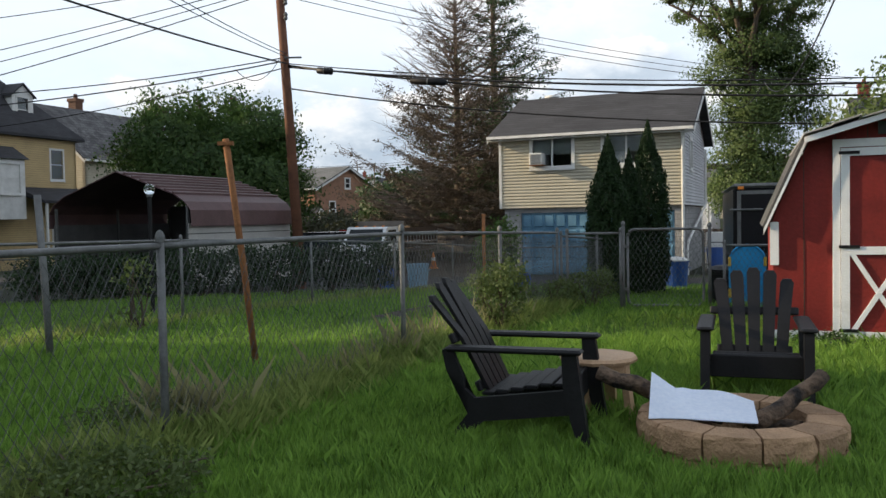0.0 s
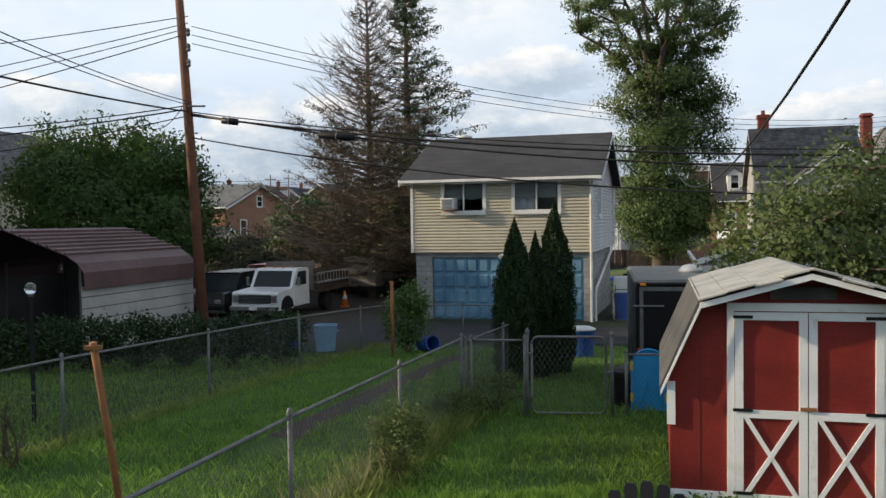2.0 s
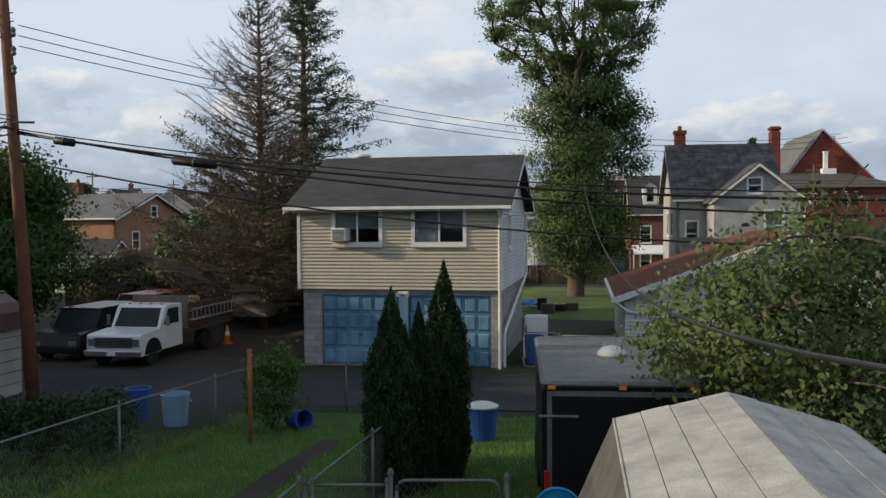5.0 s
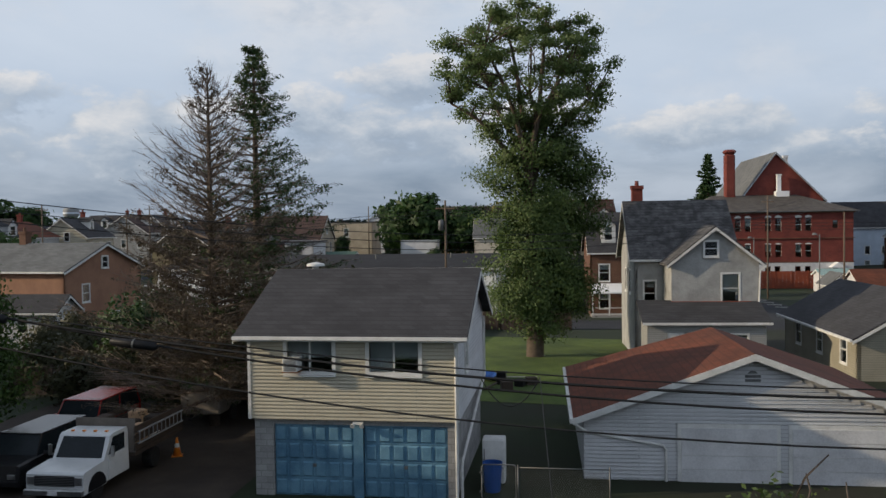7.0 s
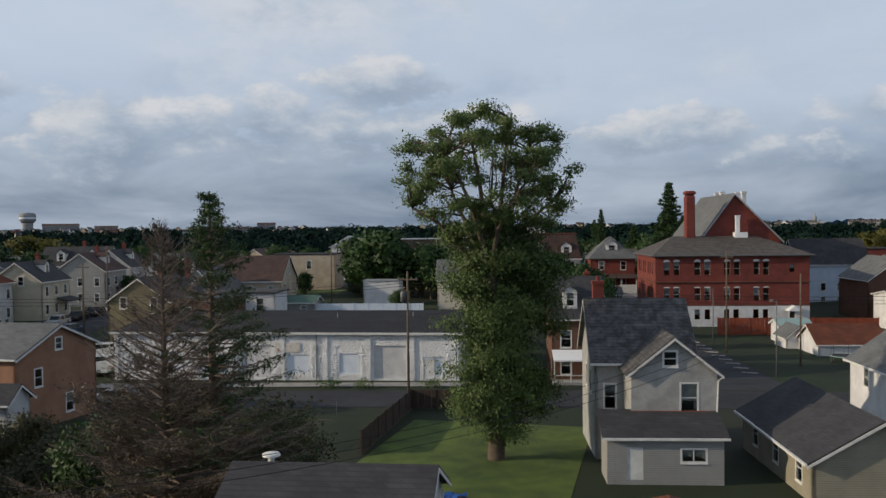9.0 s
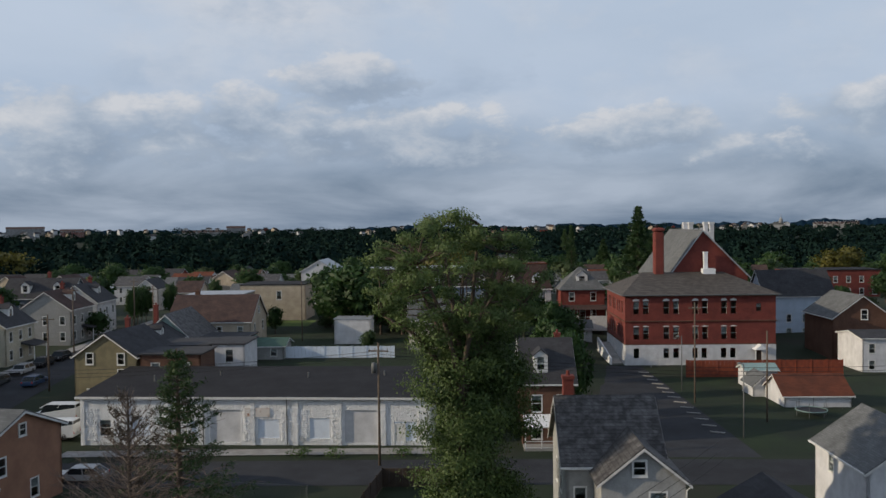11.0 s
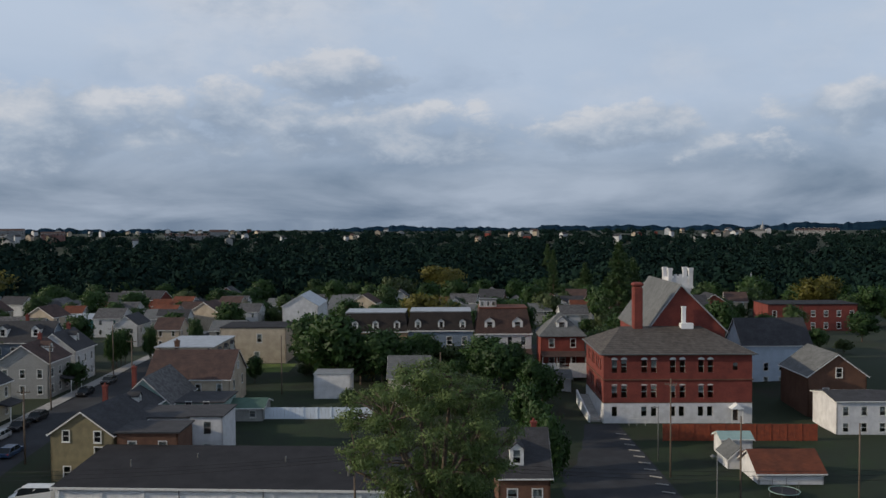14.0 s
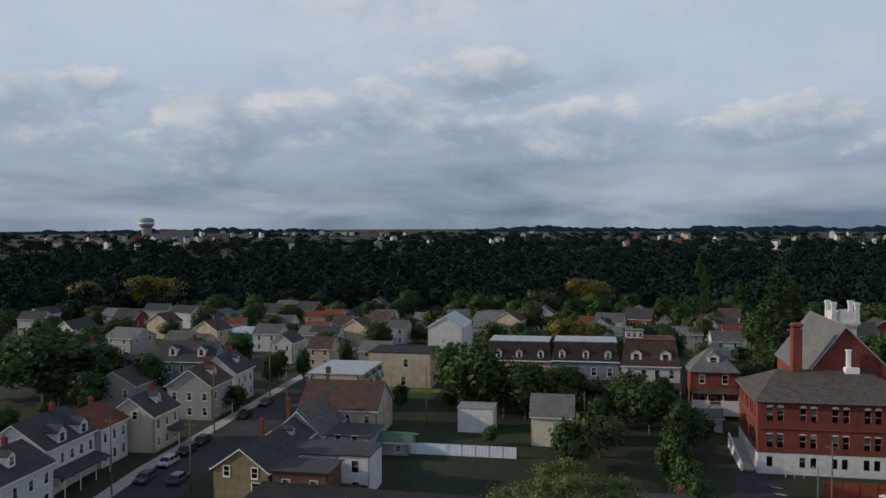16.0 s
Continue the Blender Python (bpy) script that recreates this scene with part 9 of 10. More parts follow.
log((0.72, 4.08, 0.12), (0.04, 4.26, 0.36), 0.05, "half-burnt log leaning over the pit rim", 1)
log((0.78, 3.80, 0.13), (1.22, 3.95, 0.39), 0.047, "thick charred log leaning over the pit rim", 2)
log((0.87, 4.05, 0.07), (1.04, 3.8, 0.11), 0.05, "charred log lying in the pit", 3)


def paper():
    n, m_ = 12, 6
    v, f = [], []
    for j in range(m_ + 1):
        for i in range(n + 1):
            a, c = i / n, j / m_
            x = 0.21 + 0.52 * a + 0.10 * c
            y = 3.72 + 0.36 * c - 0.12 * a + 0.02 * math.sin(5 * a)
            z = 0.215 + 0.13 * c * (1 - 0.75 * a) + 0.05 * math.sin(7 * a + 2 * c) * c * (1 - a) + 0.03 * (a > 0.32) * c * (1 - a)
            v.append((x, y, z))
    for k in range(len(v)):
        v.append((v[k][0], v[k][1], v[k][2] - 0.004))
    o = (n + 1) * (m_ + 1)
    for j in range(m_):
        for i in range(n):
            q = (j * (n + 1) + i, j * (n + 1) + i + 1, (j + 1) * (n + 1) + i + 1, (j + 1) * (n + 1) + i)
            f += [q, tuple(a + o for a in q[::-1])]
    solid("paper_sheet", Mesh().add(v, f), PAPER, "crumpled white paper sheet lying over the fire pit", "paper")


paper()

# ---- behind the shed and along the alley ----
TOYBLUE = mat("bright_blue_plastic", (0.02, 0.30, 0.62), (0.015, 0.24, 0.52), 0.45, 3, 40, 0.1)
BINBLUE = mat("blue_bin_plastic", (0.025, 0.09, 0.32), (0.02, 0.07, 0.26), 0.5, 3, 40, 0.1)
PALEBLUE = mat("pale_blue_plastic", (0.22, 0.38, 0.52), (0.17, 0.31, 0.44), 0.55, 3, 40, 0.1)
YELLOW = mat("yellow_plastic", (0.62, 0.42, 0.06), (0.5, 0.34, 0.05), 0.5, 3, 40, 0.1)
AMBER = mat("amber_lens", (0.75, 0.25, 0.03), (0.6, 0.18, 0.02), 0.3, 3, 40, 0.05)
REDLENS = mat("red_lens", (0.45, 0.02, 0.02), (0.3, 0.015, 0.015), 0.3, 3, 40, 0.05)


def blue_slab():
    e = thing("toy_table", pose(3.27, 11.98, -0.13, -4, 0, -14), "bright blue plastic arched play table standing on edge", "toy table")
    e.scale = (1, 1, 1.13)
    pts = [(0, 0)] + [(0.25 + 0.25 * math.cos(math.pi * (1 - k / 12)), 0.62 + 0.20 * math.sin(math.pi * (1 - k / 12))) for k in range(13)] + [(0.5, 0)]
    part("tabletop", Mesh().prism([(x, 0, z) for x, z in pts[::-1]], (0, 0.05, 0)), TOYBLUE, e)
    part("rim", Mesh().tube([(x, -0.005, z) for x, z in pts], 0.018, 6), TOYBLUE, e)
    for x in (0.0, 0.5):
        for z in (0.18, 0.60):
            part("clip", Mesh().bevelbox(x - 0.02, -0.03, z - 0.06, x + 0.02, 0.06, z + 0.06, 0.006), YELLOW, e, "yellow clip")
    part("leg", Mesh().tube([(0.08, -0.02, 0.05), (0.2, -0.03, 0.3), (0.22, -0.03, 0.45)], 0.014, 6), TOYBLUE, e)


blue_slab()


def trailer():
    e = thing("cargo_trailer", pose(3.72, 13.2, -0.12, 0, 0, -15), "black enclosed cargo trailer with aluminium trim", "trailer")
    w, L, h = 2.0, 4.2, 1.88
    body = mat("black_trailer_skin", (0.012, 0.012, 0.014), (0.008, 0.008, 0.010), 0.45, 1, 30, 0.05, spec=0.2)
    part("body", Mesh().bevelbox(0, 0, 0.32, w, L, h - 0.08, 0.03), body, e)
    part("roof", Mesh().bevelbox(-0.02, -0.02, h - 0.08, w + 0.02, L + 0.02, h, 0.05), GALV, e, "grey aluminium roof")
    part("ramp_door", Mesh().box(0.12, -0.03, 0.36, w - 0.12, -0.003, h - 0.18), body, e)
    for a in ((0.06, 0.12), (w - 0.12, w - 0.06)):
        part("door_frame", Mesh().box(a[0], -0.035, 0.34, a[1], -0.002, h - 0.12), GALV, e)
    part("door_frame", Mesh().box(0.06, -0.036, h - 0.18, w - 0.06, -0.001, h - 0.12), GALV, e)
    part("door_bar", Mesh().tube([(-0.05, -0.06, 1.45), (0.45, -0.06, 1.45)], 0.02, 6), GALV, e)
    for x in (0.12, w / 2, w - 0.12):
        part("marker_light", Mesh().bevelbox(x - 0.05, -0.04, h - 0.10, x + 0.05, -0.01, h - 0.05, 0.008), AMBER, e, "amber marker light")
    for x in (0.02, w - 0.10):
        part("tail_light", Mesh().bevelbox(x, -0.04, 0.5, x + 0.08, -0.01, 0.75, 0.008), REDLENS, e, "red tail light")
    part("roof_vent", Mesh().lathe([(0.22, 0), (0.22, 0.05), (0.15, 0.12), (0.03, 0.15)], 14, pose(w * 0.55, L * 0.5, h)), WHITE, e, "white roof vent", True)
    for x in (-0.04, w - 0.16):
        for y in (1.7, 2.5):
            wh = part("wheel", Mesh().lathe([(0.2, 0), (0.32, 0.02), (0.33, 0.1), (0.32, 0.18), (0.2, 0.2)], 18, pose(x, y, 0.33, 0, 90, 0)), RUBBER, e)


trailer()


def bin_(name, x, y, s, h, material, label, lid=None, tip=0, turn=0):
    e = thing(name, pose(x, y, land(x, y) + (s * 0.45 if tip else 0), tip, 0, turn), label, "bin", "bins")
    part("body", Mesh().lathe([(s * 0.40, 0), (s * 0.42, 0.02), (s * 0.5, h), (s * 0.53, h + 0.01), (s * 0.53, h + 0.04), (s * 0.47, h + 0.04), (s * 0.40, 0.05)], 18), material, e, smooth=False)
    if lid:
        part("lid", Mesh().lathe([(s * 0.54, h + 0.045), (s * 0.54, h + 0.07), (s * 0.35, h + 0.12), (0.03, h + 0.14)], 18), lid, e)
    part("handle", Mesh().tube([(s * 0.5, -0.08, h * 0.8), (s * 0.58, 0, h * 0.8), (s * 0.5, 0.08, h * 0.8)], 0.012, 5), material, e)


bin_("recycling_bin", 4.2, 18.8, 0.58, 0.62, BINBLUE, "blue recycling bin with a pale lid by the gate", WHITE)
bin_("kettle_grill", 3.35, 12.4, 0.55, 0.5, BLACK, "black lidded tub behind the gate", BLACK)
bin_("trash_barrel", -1.96, 22.0, 0.60, 0.66, PALEBLUE, "pale blue trash barrel by the alley fence")
bin_("trash_barrel", -2.9, 22.9, 0.55, 0.7, BINBLUE, "dark blue trash barrel by the alley fence")
bin_("blue_tub", 0.55, 21.0, 0.40, 0.5, BINBLUE, "blue tub tipped over on the grass", None, 80, 30)
bin_("brown_bin", 7.7, 24.5, 0.60, 0.80, mat("brown_bin_plastic", (0.10, 0.05, 0.035), (0.07, 0.04, 0.03), 0.6), "brown trash can beside the alley")
bin_("grey_bin", 8.45, 25.0, 0.66, 0.85, mat("grey_bin_plastic", (0.16, 0.18, 0.20), (0.11, 0.125, 0.14), 0.55), "grey trash can with pale lid", PANEL_PALE)
bin_("recycling_bin", 9.75, 23.3, 0.52, 0.78, BINBLUE, "bright blue recycling bin beside the alley")
bin_("recycling_bin", 10.2, 23.4, 0.50, 0.74, BINBLUE, "blue recycling bin beside the alley")
bin_("recycling_bin", 8.35, 29.5, 0.62, 0.9, BINBLUE, "dark blue bin behind the small gate")
e = thing("old_fridge", pose(8.25, 30.35, -0.9, 0, 0, -21), "old white fridge standing against the garage side", "fridge")
part("body", Mesh().bevelbox(0, 0, 0.02, 0.75, 0.6, 1.5, 0.03), WHITE, e)
part("door", Mesh().bevelbox(0.01, -0.06, 0.05, 0.74, -0.003, 1.48, 0.02), WHITE, e)
part("handle", Mesh().box(0.06, -0.10, 0.75, 0.09, -0.06, 1.2), GALV, e)
gate((7.75, 28.6), (8.75, 28.25), 1.15, "small chain link gate beside the garage")
straight_fence((8.8, 28.2), (11.4, 27.2), 1.1, "chain link fence beside the wide garage")
x0, y0 = TOWN(-39, 71.5)
x1, y1 = TOWN(-27, 71.5)
straight_fence((x0, y0), (x1, y1), 1.3, "chain link fence of the corner lawn")


# ---- vehicles ----
def wheel(e, x, y, r, w):
    t = part("wheel", Mesh().lathe([(r * 0.62, -w / 2), (r * 0.93, -w / 2), (r, -w * 0.35), (r, w * 0.35), (r * 0.93, w / 2), (r * 0.62, w / 2)], 20, pose(x, y, r, 0, 90, 0)), RUBBER, e, "black tyre")
    part("rim", Mesh().lathe([(r * 0.2, -w * 0.42), (r * 0.6, -w * 0.36), (r * 0.62, w * 0.36), (r * 0.2, w * 0.42)], 16, pose(x, y, r, 0, 90, 0)), GALV, t, "steel rim")


CARGLASS = mat("dark_car_glass", (0.02, 0.025, 0.03), (0.015, 0.02, 0.022), 0.12, 1, 20, 0.02, spec=0.22)


def car(name, m, L, w, h, paint, label, roofline=(0.22, 0.34, 0.80, 0.97), hood=0.60, group="parked cars", category="car", belt=None):
    """Front at y=0, looking along -y. roofline: shares of the length for screen foot, roof front, roof back, rear foot."""
    e = thing(name, m, label, category, group)
    belt = belt or h * 0.60
    a, b, c, d = (L * k for k in roofline)
    low = [(0.02, 0.30), (0.0, 0.55), (0.05, h * hood * 0.93), (a, h * hood), (d, belt), (L - 0.02, belt * 0.96), (L, 0.5), (L - 0.06, 0.28)]
    n = len(low)
    v = []
    for sx, inset in ((-w / 2, 0.0), (-w / 2 + 0.09, 0.0), (w / 2 - 0.09, 0.0), (w / 2, 0.0)):
        edge = abs(sx) == w / 2
        v += [(sx, y + (0.05 if edge and y < 0.1 else (-0.05 if edge and y > L - 0.1 else 0)), z - (0.05 if edge and z > 0.5 else 0)) for y, z in low]
    f = []
    for k in range(3):
        f += [(k * n + i, k * n + (i + 1) % n, (k + 1) * n + (i + 1) % n, (k + 1) * n + i) for i in range(n)]
    f += [tuple(range(n)), tuple(range(4 * n - 1, 3 * n - 1, -1))]
    part("body", Mesh().add(v, f), paint, e)
    ti = 0.14
    cab = [(-w / 2 + 0.05, a, h * hood - 0.03), (w / 2 - 0.05, a, h * hood - 0.03), (w / 2 - 0.05, d, belt - 0.03), (-w / 2 + 0.05, d, belt - 0.03), (-w / 2 + ti, b, h - 0.05), (w / 2 - ti, b, h - 0.05), (w / 2 - ti, c, h - 0.05), (-w / 2 + ti, c, h - 0.05)]
    part("cabin_glass", Mesh().add(cab, [(0, 1, 5, 4), (1, 2, 6, 5), (2, 3, 7, 6), (3, 0, 4, 7), (4, 5, 6, 7)]), CARGLASS, e, "dark glass")
    part("roof_panel", Mesh().bevelbox(-w / 2 + ti - 0.02, b - 0.04, h - 0.06, w / 2 - ti + 0.02, c + 0.04, h, 0.025), paint, e)
    for s in (-1, 1):
        for ya, yb in ((a, b), ((a + d) / 2, (b + c) / 2), (d, c)):
            part("pillar", Mesh().tube([(s * (w / 2 - 0.05), ya, belt - 0.03), (s * (w / 2 - ti), yb, h - 0.04)], 0.035, 5), paint, e)
        part("headlight", Mesh().bevelbox(s * w * 0.36 - 0.14, -0.012, 0.56, s * w * 0.36 + 0.14, 0.04, 0.72, 0.01), CHROME, e)
        part("tail_light", Mesh().bevelbox(s * w * 0.40 - 0.10, L - 0.04, 0.62, s * w * 0.40 + 0.10, L + 0.012, 0.85, 0.01), REDLENS, e)
        part("mirror", Mesh().bevelbox(s * (w / 2 + 0.09) - 0.09, a + 0.25, belt, s * (w / 2 + 0.09) + 0.09, a + 0.36, belt + 0.14, 0.02), paint, e)
        for y in (L * 0.17, L * 0.80):
            wheel(e, s * (w / 2 - 0.11), y, 0.33, 0.22)
    part("bumper", Mesh().bevelbox(-w / 2 + 0.03, -0.06, 0.32, w / 2 - 0.03, 0.05, 0.52, 0.03), CHROME if name == "pickup_truck" else BLACK, e)
    return e


def paintmat(name, c):
    return mat(name, c, tuple(q * 0.85 for q in c), 0.25, 1.0, 30, 0.03, spec=0.5)


P_WHITE, P_BLACK, P_RED, P_SILVER, P_DARK, P_BLUE = (paintmat("car_" + n, c) for n, c in (("white", (0.68, 0.70, 0.71)), ("black", (0.02, 0.02, 0.022)), ("red", (0.22, 0.015, 0.015)), ("silver", (0.42, 0.43, 0.44)), ("charcoal", (0.06, 0.065, 0.07)), ("blue", (0.04, 0.07, 0.14))))


def truck():
    m = at(YARD, -15.9, 27.7, -0.92)
    e = thing("dump_truck", m, "old white flatbed work truck with dark stake bed and ladder", "truck")
    w = 2.0
    n = 0
    hood = [(0.0, 0.42), (-0.02, 0.70), (0.0, 1.06), (0.08, 1.12), (1.25, 1.20), (1.32, 1.18), (1.32, 0.42)]
    part("hood", Mesh().prism([(-w / 2 + 0.04, y, z) for y, z in hood], (w - 0.08, 0, 0)), P_WHITE, e, "white hood and fenders")
    cab = [(1.30, 0.45), (1.30, 1.20), (1.72, 1.86), (1.85, 1.92), (2.75, 1.92), (2.82, 1.80), (2.85, 0.45)]
    part("cab", Mesh().prism([(-w / 2 + 0.10, y, z) for y, z in cab], (w - 0.20, 0, 0)), P_WHITE, e, "white cab")
    part("door", Mesh().box(w / 2 - 0.11, 1.5, 0.5, w / 2 - 0.06, 2.65, 1.22), P_WHITE, e)
    part("windscreen", Mesh().add([(-w / 2 + 0.2, 1.318, 1.235), (w / 2 - 0.2, 1.318, 1.235), (w / 2 - 0.26, 1.69, 1.83), (-w / 2 + 0.26, 1.69, 1.83)], [(0, 1, 2, 3)]).box(-w / 2 + 0.22, 1.31, 1.22, w / 2 - 0.22, 1.33, 1.25), CARGLASS, e, "dark windscreen")
    for s in (-1, 1):
        x = s * (w / 2 - 0.095)
        part("side_window", Mesh().prism([(x, 1.55, 1.26), (x, 2.55, 1.26), (x, 2.55, 1.80), (x, 1.85, 1.80)], (0.012 * s, 0, 0)), CARGLASS, e)
        part("headlight", Mesh().bevelbox(s * 0.80 - 0.12, -0.05, 0.74, s * 0.80 + 0.12, 0.0, 1.0, 0.015), CHROME, e)
        part("mirror", Mesh().box(s * 1.10 - 0.06, 1.45, 1.25, s * 1.10 + 0.06, 1.50, 1.60).tube([(s * 0.9, 1.5, 1.3), (s * 1.1, 1.48, 1.3)], 0.012, 5), CHROME, e)
        wheel(e, s * (w / 2 - 0.16), 0.75, 0.39, 0.24)
        wheel(e, s * (w / 2 - 0.20), 4.6, 0.39, 0.34)
        part("fender", Mesh().prism([(s * (w / 2 - 0.02), 0.75 + 0.52 * math.cos(a), 0.45 + 0.5 * math.sin(a)) for a in (math.pi * k / 10 for k in range(11))], (-0.04 * s, 0, 0)), BLACK, e)
    gr = part("grille", Mesh().box(-0.66, -0.045, 0.70, 0.66, -0.01, 1.02), BLACK, e)
    for i in range(6):
        part("grille_bar", Mesh().box(-0.66, -0.06, 0.72 + 0.052 * i, 0.66, -0.045, 0.74 + 0.052 * i), CHROME, gr)
    part("bumper", Mesh().bevelbox(-w / 2, -0.16, 0.42, w / 2, -0.03, 0.62, 0.03), CHROME, e, "dull chrome bumper")
    part("plate", Mesh().box(-0.15, -0.175, 0.46, 0.15, -0.16, 0.58), OLDWHITE, e)
    for x in (-0.6, -0.2, 0.2, 0.6):
        part("roof_light", Mesh().bevelbox(x - 0.05, 1.95, 1.92, x + 0.05, 2.05, 1.97, 0.01), AMBER, e)
    part("bed", Mesh().box(-1.08, 2.95, 0.85, 1.08, 6.6, 0.98), FENCE_DARK, e, "dark flat bed")
    for s in (-1, 1):
        for k in range(3):
            part("stake_board", Mesh().box(s * 1.06 - 0.02, 2.95, 1.02 + 0.30 * k, s * 1.06 + 0.02, 6.6, 1.26 + 0.30 * k), FENCE_DARK, e)
    part("headboard", Mesh().box(-1.08, 2.95, 0.98, 1.08, 3.0, 2.15), mat("grimy_board", (0.20, 0.175, 0.15), (0.13, 0.115, 0.10), 0.85, 1.5, 30, 0.3), e)
    lad = part("ladder", Mesh().tube([(1.13, 3.1, 1.25), (1.13, 6.5, 1.25)], 0.03, 6).tube([(1.13, 3.1, 1.65), (1.13, 6.5, 1.65)], 0.03, 6), TIN, e, "aluminium ladder on the side")
    for k in range(11):
        part("rung", Mesh().tube([(1.13, 3.2 + 0.32 * k, 1.25), (1.13, 3.2 + 0.32 * k, 1.65)], 0.018, 5), TIN, lad)
    rng = random.Random(8)
    for k in range(14):
        x, y = rng.uniform(-0.8, 0.8), rng.uniform(3.2, 6.3)
        part("box", Mesh().bevelbox(x - 0.25, y - 0.3, 0.99, x + 0.25, y + 0.3, 1.3 + rng.uniform(0, 0.7), 0.04), (OLDWHITE, DIRT, TAN, FENCE_DARK)[k % 4], e, "scrap box on the load")


truck()
car("suv", at(YARD, -18.7, 28.6, -0.92), 4.4, 1.85, 1.72, P_BLACK, "black off-road wagon with pale roof parked nose out", (0.24, 0.34, 0.96, 0.99), 0.62)
car("suv", at(YARD, -19.6, 33.8, -0.92), 4.6, 1.9, 1.75, P_RED, "dark red wagon parked nose out", (0.24, 0.34, 0.95, 0.99), 0.62)
e = thing("box_trailer", at(YARD, -16.0, 38.5, -0.95), "white boxy trailer with junk on top", "trailer")
part("body", Mesh().bevelbox(-0.9, 0, 0.5, 0.9, 2.6, 2.0, 0.05), mat("grimy_trailer", (0.26, 0.235, 0.205), (0.17, 0.15, 0.13), 0.8, 1.5, 30, 0.3), e)
for s in (-1, 1):
    wheel(e, s * 0.9, 1.4, 0.35, 0.2)
part("tongue", Mesh().box(-0.05, -1.0, 0.45, 0.05, 0.0, 0.55), BLACK, e)
part("junk", Mesh().bevelbox(-0.8, 0.4, 2.104, 0.5, 1.4, 2.35, 0.06).bevelbox(-0.2, 1.5, 2.104, 0.8, 2.2, 2.3, 0.05), DIRT, e, "brown junk on top")
e = thing("traffic_cone", pose(-2.05, 36.9, -0.95), "orange and white traffic cone on the dirt", "traffic cone")
part("cone", Mesh().lathe([(0.16, 0.03), (0.03, 0.72)], 14), AMBER, e, smooth=True)
part("base", Mesh().box(-0.2, -0.2, 0, 0.2, 0.2, 0.03), AMBER, e)
part("band", Mesh().lathe([(0.105, 0.35), (0.075, 0.5)], 14), WHITE, e)
for i, (u, v, p, lb, back) in enumerate(((-62.2, 118.5, P_DARK, "charcoal car parked at the kerb", 0), (-62.2, 125.6, P_SILVER, "silver car parked at the kerb", 0), (-62.2, 132.0, P_BLACK, "dark car parked at the kerb", 0), (-62.2, 138.0, P_BLACK, "black car parked at the kerb", 0), (-62.2, 157.0, P_BLACK, "black car parked at the kerb", 0), (-62.0, 168.0, P_DARK, "dark car parked at the kerb", 0), (-56.0, 119.5, P_BLUE, "dark blue car on the street", 180), (-56.0, 106.0, P_RED, "red car parked at the kerb", 180), (-56.2, 183.0, P_DARK, "dark car far down the street", 180))):
    x, y = LANE(u, v)
    car("parked_car", pose(x, y + (4.4 if back else 0), land(x, y) + 0.05, 0, 0, -17 + back), 4.5, 1.8, 1.45, p, lb)
for x, y in ((-15.7, 108.6), (-16.2, 115.0)):
    car("white_van", pose(x, y, land(x, y) + 0.05, 0, 0, -108.5), 5.2, 2.0, 2.15, P_WHITE, "white panel van parked by the warehouse", (0.16, 0.30, 0.99, 0.995), 0.52, category="van", belt=1.75)
x, y = GRID(-38.5, 82.0)
car("parked_car", pose(x, y, land(x, y) + 0.05, 0, 0, -108), 4.6, 1.8, 1.42, P_SILVER, "silver sedan parked on the street")
def junk_heap():
    e = thing("junk_heap", pose(13.2, 47.4, land(13.2, 47.4), 0, 0, -20), "heap of boards, bins and a blue tarpaulin on bare earth", "junk")
    rng = random.Random(31)
    for k in range(9):
        x, y, a = rng.uniform(-2.6, 2.6), rng.uniform(-1.8, 1.8), rng.uniform(0, 180)
        L = rng.uniform(0.8, 2.2)
        part("board", Mesh().box(-L / 2, -0.07, 0.02 + 0.03 * k, L / 2, 0.07, 0.05 + 0.03 * k, pose(x, y, 0, 0, 0, a)), (FENCE_DARK, POLEGREY, PANEL_PALE)[k % 3], e)
    for k in range(5):
        x, y = rng.uniform(-2.4, 2.4), rng.uniform(-1.6, 1.6)
        part("crate", Mesh().bevelbox(-0.3, -0.25, 0, 0.3, 0.25, rng.uniform(0.3, 0.7), 0.03, pose(x, y, 0, 0, 0, rng.uniform(0, 90))), (BLACK, FENCE_DARK, RUST)[k % 3], e)
    n = 8
    v = [(-0.9 + 1.8 * i / n, 1.6 + 1.3 * j / n, 0.25 + 0.12 * math.sin(i * 1.3) * math.cos(j * 1.1) + 0.1 * math.sin(j)) for j in range(n + 1) for i in range(n + 1)]
    part("tarpaulin", Mesh().add(v, [(j * (n + 1) + i, j * (n + 1) + i + 1, (j + 1) * (n + 1) + i + 1, (j + 1) * (n + 1) + i) for j in range(n) for i in range(n)]), BINBLUE, e, "crumpled blue tarpaulin")


junk_heap()

x, y = GRID(29.5, 214)
car("parked_car", pose(x, y, land(x, y) + 0.08, 0, 0, -119), 4.5, 1.8, 1.45, P_WHITE, "white car on the far road")


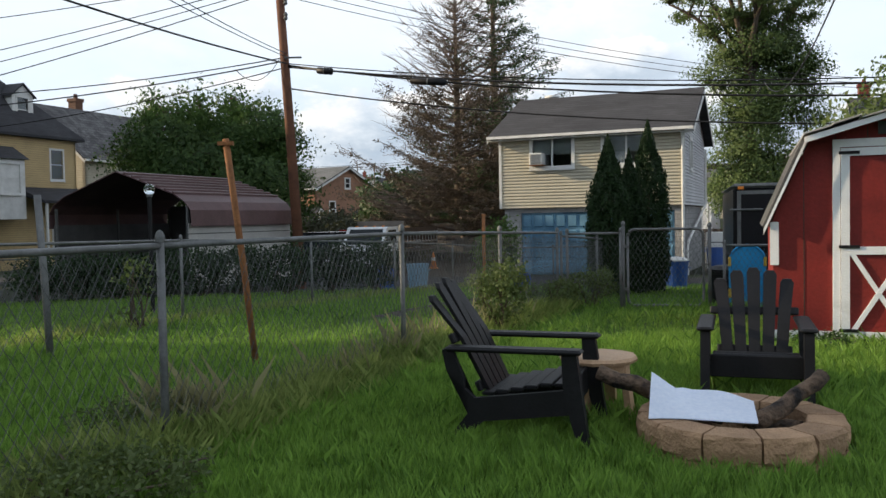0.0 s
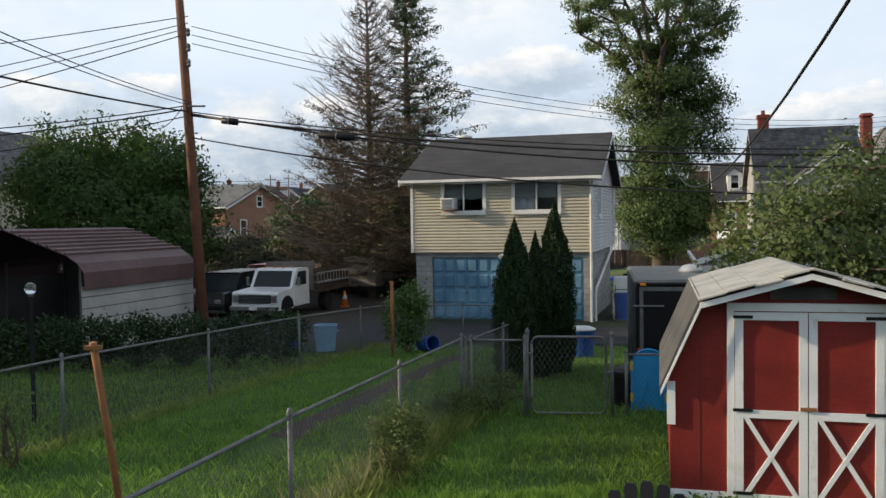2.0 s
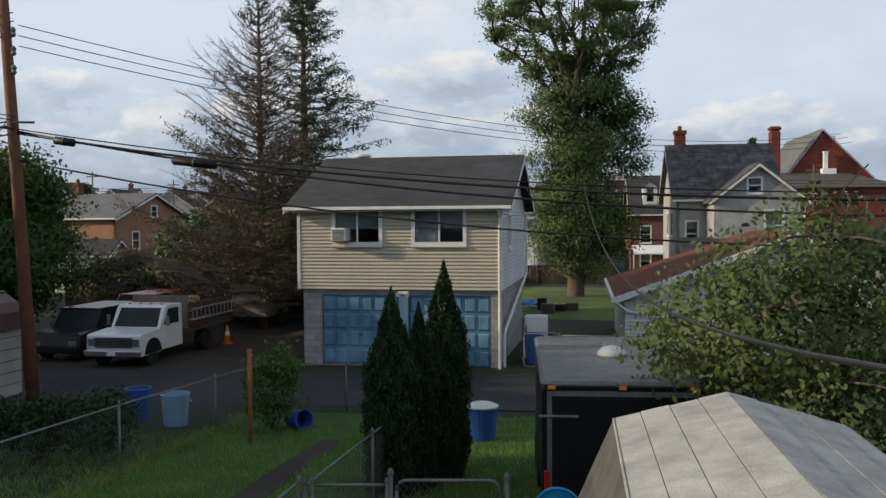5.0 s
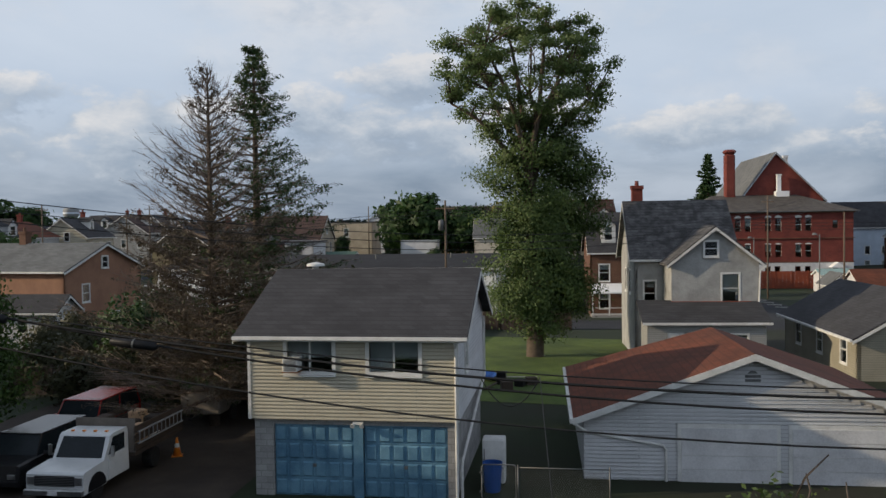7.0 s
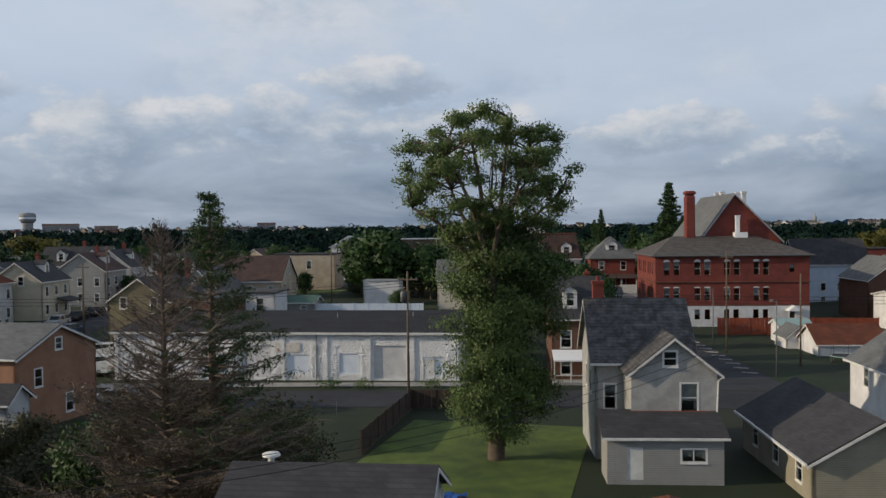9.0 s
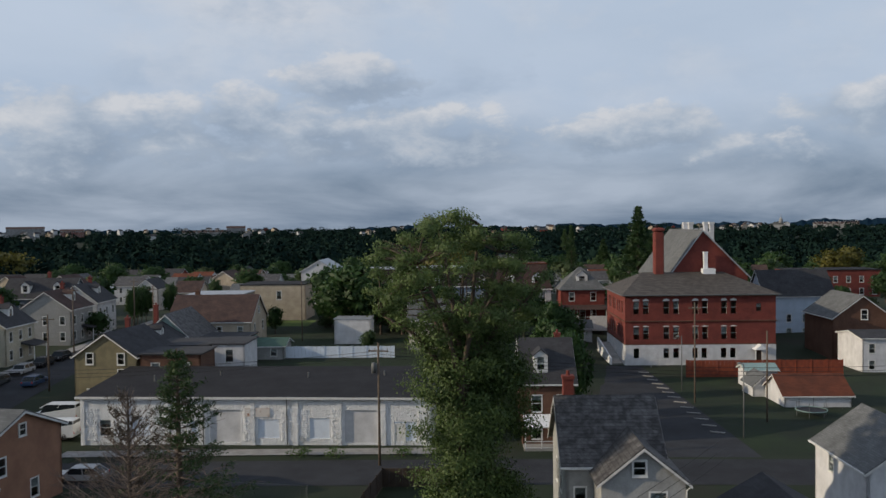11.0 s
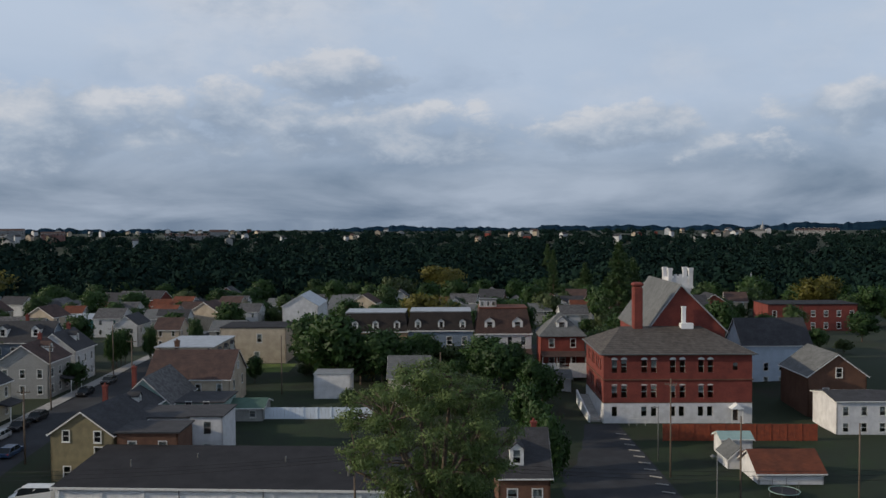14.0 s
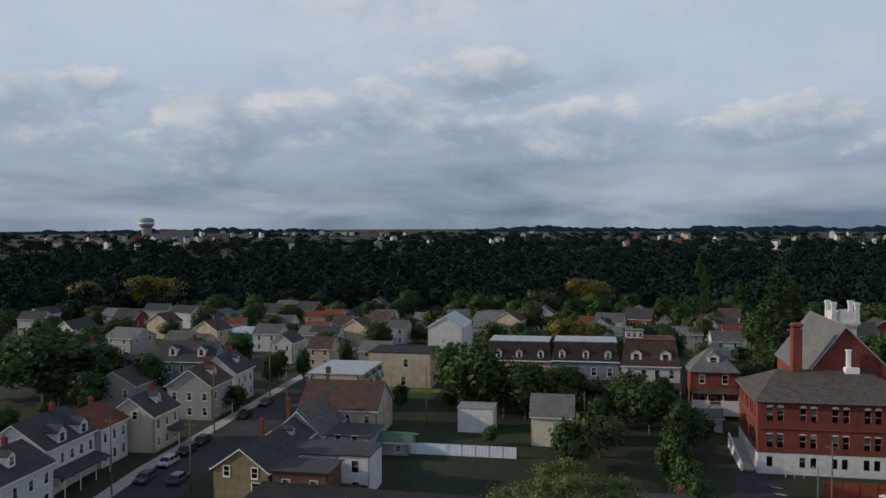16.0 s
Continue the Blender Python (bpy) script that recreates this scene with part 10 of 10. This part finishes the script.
# concrete wheel stops along the parking lot
for i in range(13):
    x, y = GRID(28.0 + 0.03 * i, 100 + i * 3.4)
    solid("wheel_stop", Mesh().bevelbox(0, 0, 0, 1.7, 0.2, 0.13, 0.03), CONCRETE, "worn pale concrete wheel stop at the lot edge", "wheel stop", "wheel stops", m=pose(x, y, land(x, y) + 0.03, 0, 0, -45 + (i * 7) % 5))
e = thing("trampoline", at(GRID, 43.0, 108.5), "round backyard trampoline with dark net frame", "trampoline")
part("mat", Mesh().lathe([(1.6, 0.78), (1.6, 0.80), (0.1, 0.76)], 24), BLACK, e)
part("ring", Mesh().tube([(1.85 * math.cos(2 * math.pi * k / 24), 1.85 * math.sin(2 * math.pi * k / 24), 0.8) for k in range(25)], 0.05, 6), SIDE_TEAL, e)
for k in range(6):
    a = 2 * math.pi * k / 6
    part("leg", Mesh().tube([(1.8 * math.cos(a), 1.8 * math.sin(a), 0), (1.8 * math.cos(a), 1.8 * math.sin(a), 1.9)], 0.03, 6), GALV, e)


# ---- grass ----
def grass(name, n, region, h, w, material, label, seed, lean=0.5):
    """region: a function from a random state to (x, y) arrays; blades are bent triangles."""
    r = np.random.RandomState(seed)
    x, y = region(r, n)
    n = len(x)
    rr = np.hypot(x, np.maximum(y, 0))
    z = np.interp(rr, [p[0] for p in PROFILE_L], [p[1] for p in PROFILE_L]) + 0.015
    clump = np.sin(x * 9.1 + 2 * np.sin(y * 5.3)) * np.sin(y * 8.3 + 2 * np.sin(x * 6.1)) + 0.6 * np.sin(x * 23 + y * 17) * np.sin(y * 27 - x * 11)
    hh = h * r.uniform(0.5, 1.35, n) * (1 + 0.38 * clump)
    a = r.uniform(0, 2 * math.pi, n)
    d = np.stack([np.cos(a), np.sin(a)], 1)
    ln = hh * r.uniform(0.1, lean, n)
    ww = w * r.uniform(0.6, 1.4, n)
    v = np.zeros((n, 4, 3))
    v[:, 0, 0], v[:, 0, 1], v[:, 0, 2] = x - d[:, 1] * ww, y + d[:, 0] * ww, z
    v[:, 1, 0], v[:, 1, 1], v[:, 1, 2] = x + d[:, 1] * ww, y - d[:, 0] * ww, z
    v[:, 2, 0], v[:, 2, 1], v[:, 2, 2] = x + d[:, 0] * ln * 0.4 + d[:, 1] * ww * 0.8, y + d[:, 1] * ln * 0.4 - d[:, 0] * ww * 0.8, z + hh * 0.6
    v[:, 3, 0], v[:, 3, 1], v[:, 3, 2] = x + d[:, 0] * ln, y + d[:, 1] * ln, z + hh
    me = bpy.data.meshes.new(name)
    me.vertices.add(4 * n)
    me.vertices.foreach_set("co", v.reshape(-1, 3).ravel())
    me.loops.add(4 * n)
    me.loops.foreach_set("vertex_index", np.arange(4 * n))
    me.polygons.add(n)
    me.polygons.foreach_set("loop_start", np.arange(n) * 4)
    me.materials.append(material)
    me.update(calc_edges=True)
    tagged(new(name, me), label, "grass", kind="stuff")


def wedge(y0, y1, power=1.0, spread=0.62):
    def f(r, n):
        y = y0 + (y1 - y0) * r.rand(n) ** power
        x = r.uniform(-1, 1, n) * (y + 1.2) * spread - 0.4
        u = x * math.cos(radians(20.5)) - y * math.sin(radians(20.5))
        keep = (np.hypot(x - 0.74, y - 3.84) > 0.56) & ~((np.abs(u + 5.5) < 0.22) & (y > 10))
        return x[keep], y[keep]
    return f


def along(u0, v0, v1, wid):
    a = radians(20.5)
    def f(r, n):
        v, u = r.uniform(v0, v1, n), u0 + r.normal(0, wid, n)
        return u * math.cos(a) + v * math.sin(a), -u * math.sin(a) + v * math.cos(a)
    return f


grass("lawn_grass", 230000, wedge(2.4, 8.0, 0.85), 0.085, 0.0026, L_GRASS, "short green lawn grass", 1)
grass("lawn_grass_back", 130000, wedge(7.5, 21.0, 0.8), 0.075, 0.004, L_GRASS, "green lawn grass towards the alley", 2)
grass("lawn_tufts", 14000, wedge(3.3, 12.0, 0.8), 0.11, 0.0017, L_GRASS, "taller tufts standing out of the lawn", 7, 1.2)
L_WEED = leafmat("uncut_grass", (0.075, 0.130, 0.026), (0.30, 0.36, 0.110), 0.5)
grass("fence_grass", 40000, along(-3.58, 0.5, 11.5, 0.17), 0.14, 0.0016, L_WEED, "long uncut grass along the fence", 3, 0.8)
grass("fence_grass_far", 6000, along(-8.2, 3, 21, 0.15), 0.12, 0.003, L_WEED, "long uncut grass along the far fence", 4, 0.9)
L_STRAW = leafmat("dry_straw", (0.16, 0.16, 0.07), (0.34, 0.32, 0.17), 0.4)
grass("fence_stems", 320, along(-3.6, 4.6, 9.5, 0.10), 0.27, 0.0011, L_STRAW, "pale thin seed stems in the uncut grass", 8, 0.7)
grass("dry_grass", 380, lambda r, n: (r.normal(-2.45, 0.12, n), r.normal(4.35, 0.16, n)), 0.27, 0.0011, L_STRAW, "tuft of dry straw-coloured grass at a fence post", 5, 0.8)
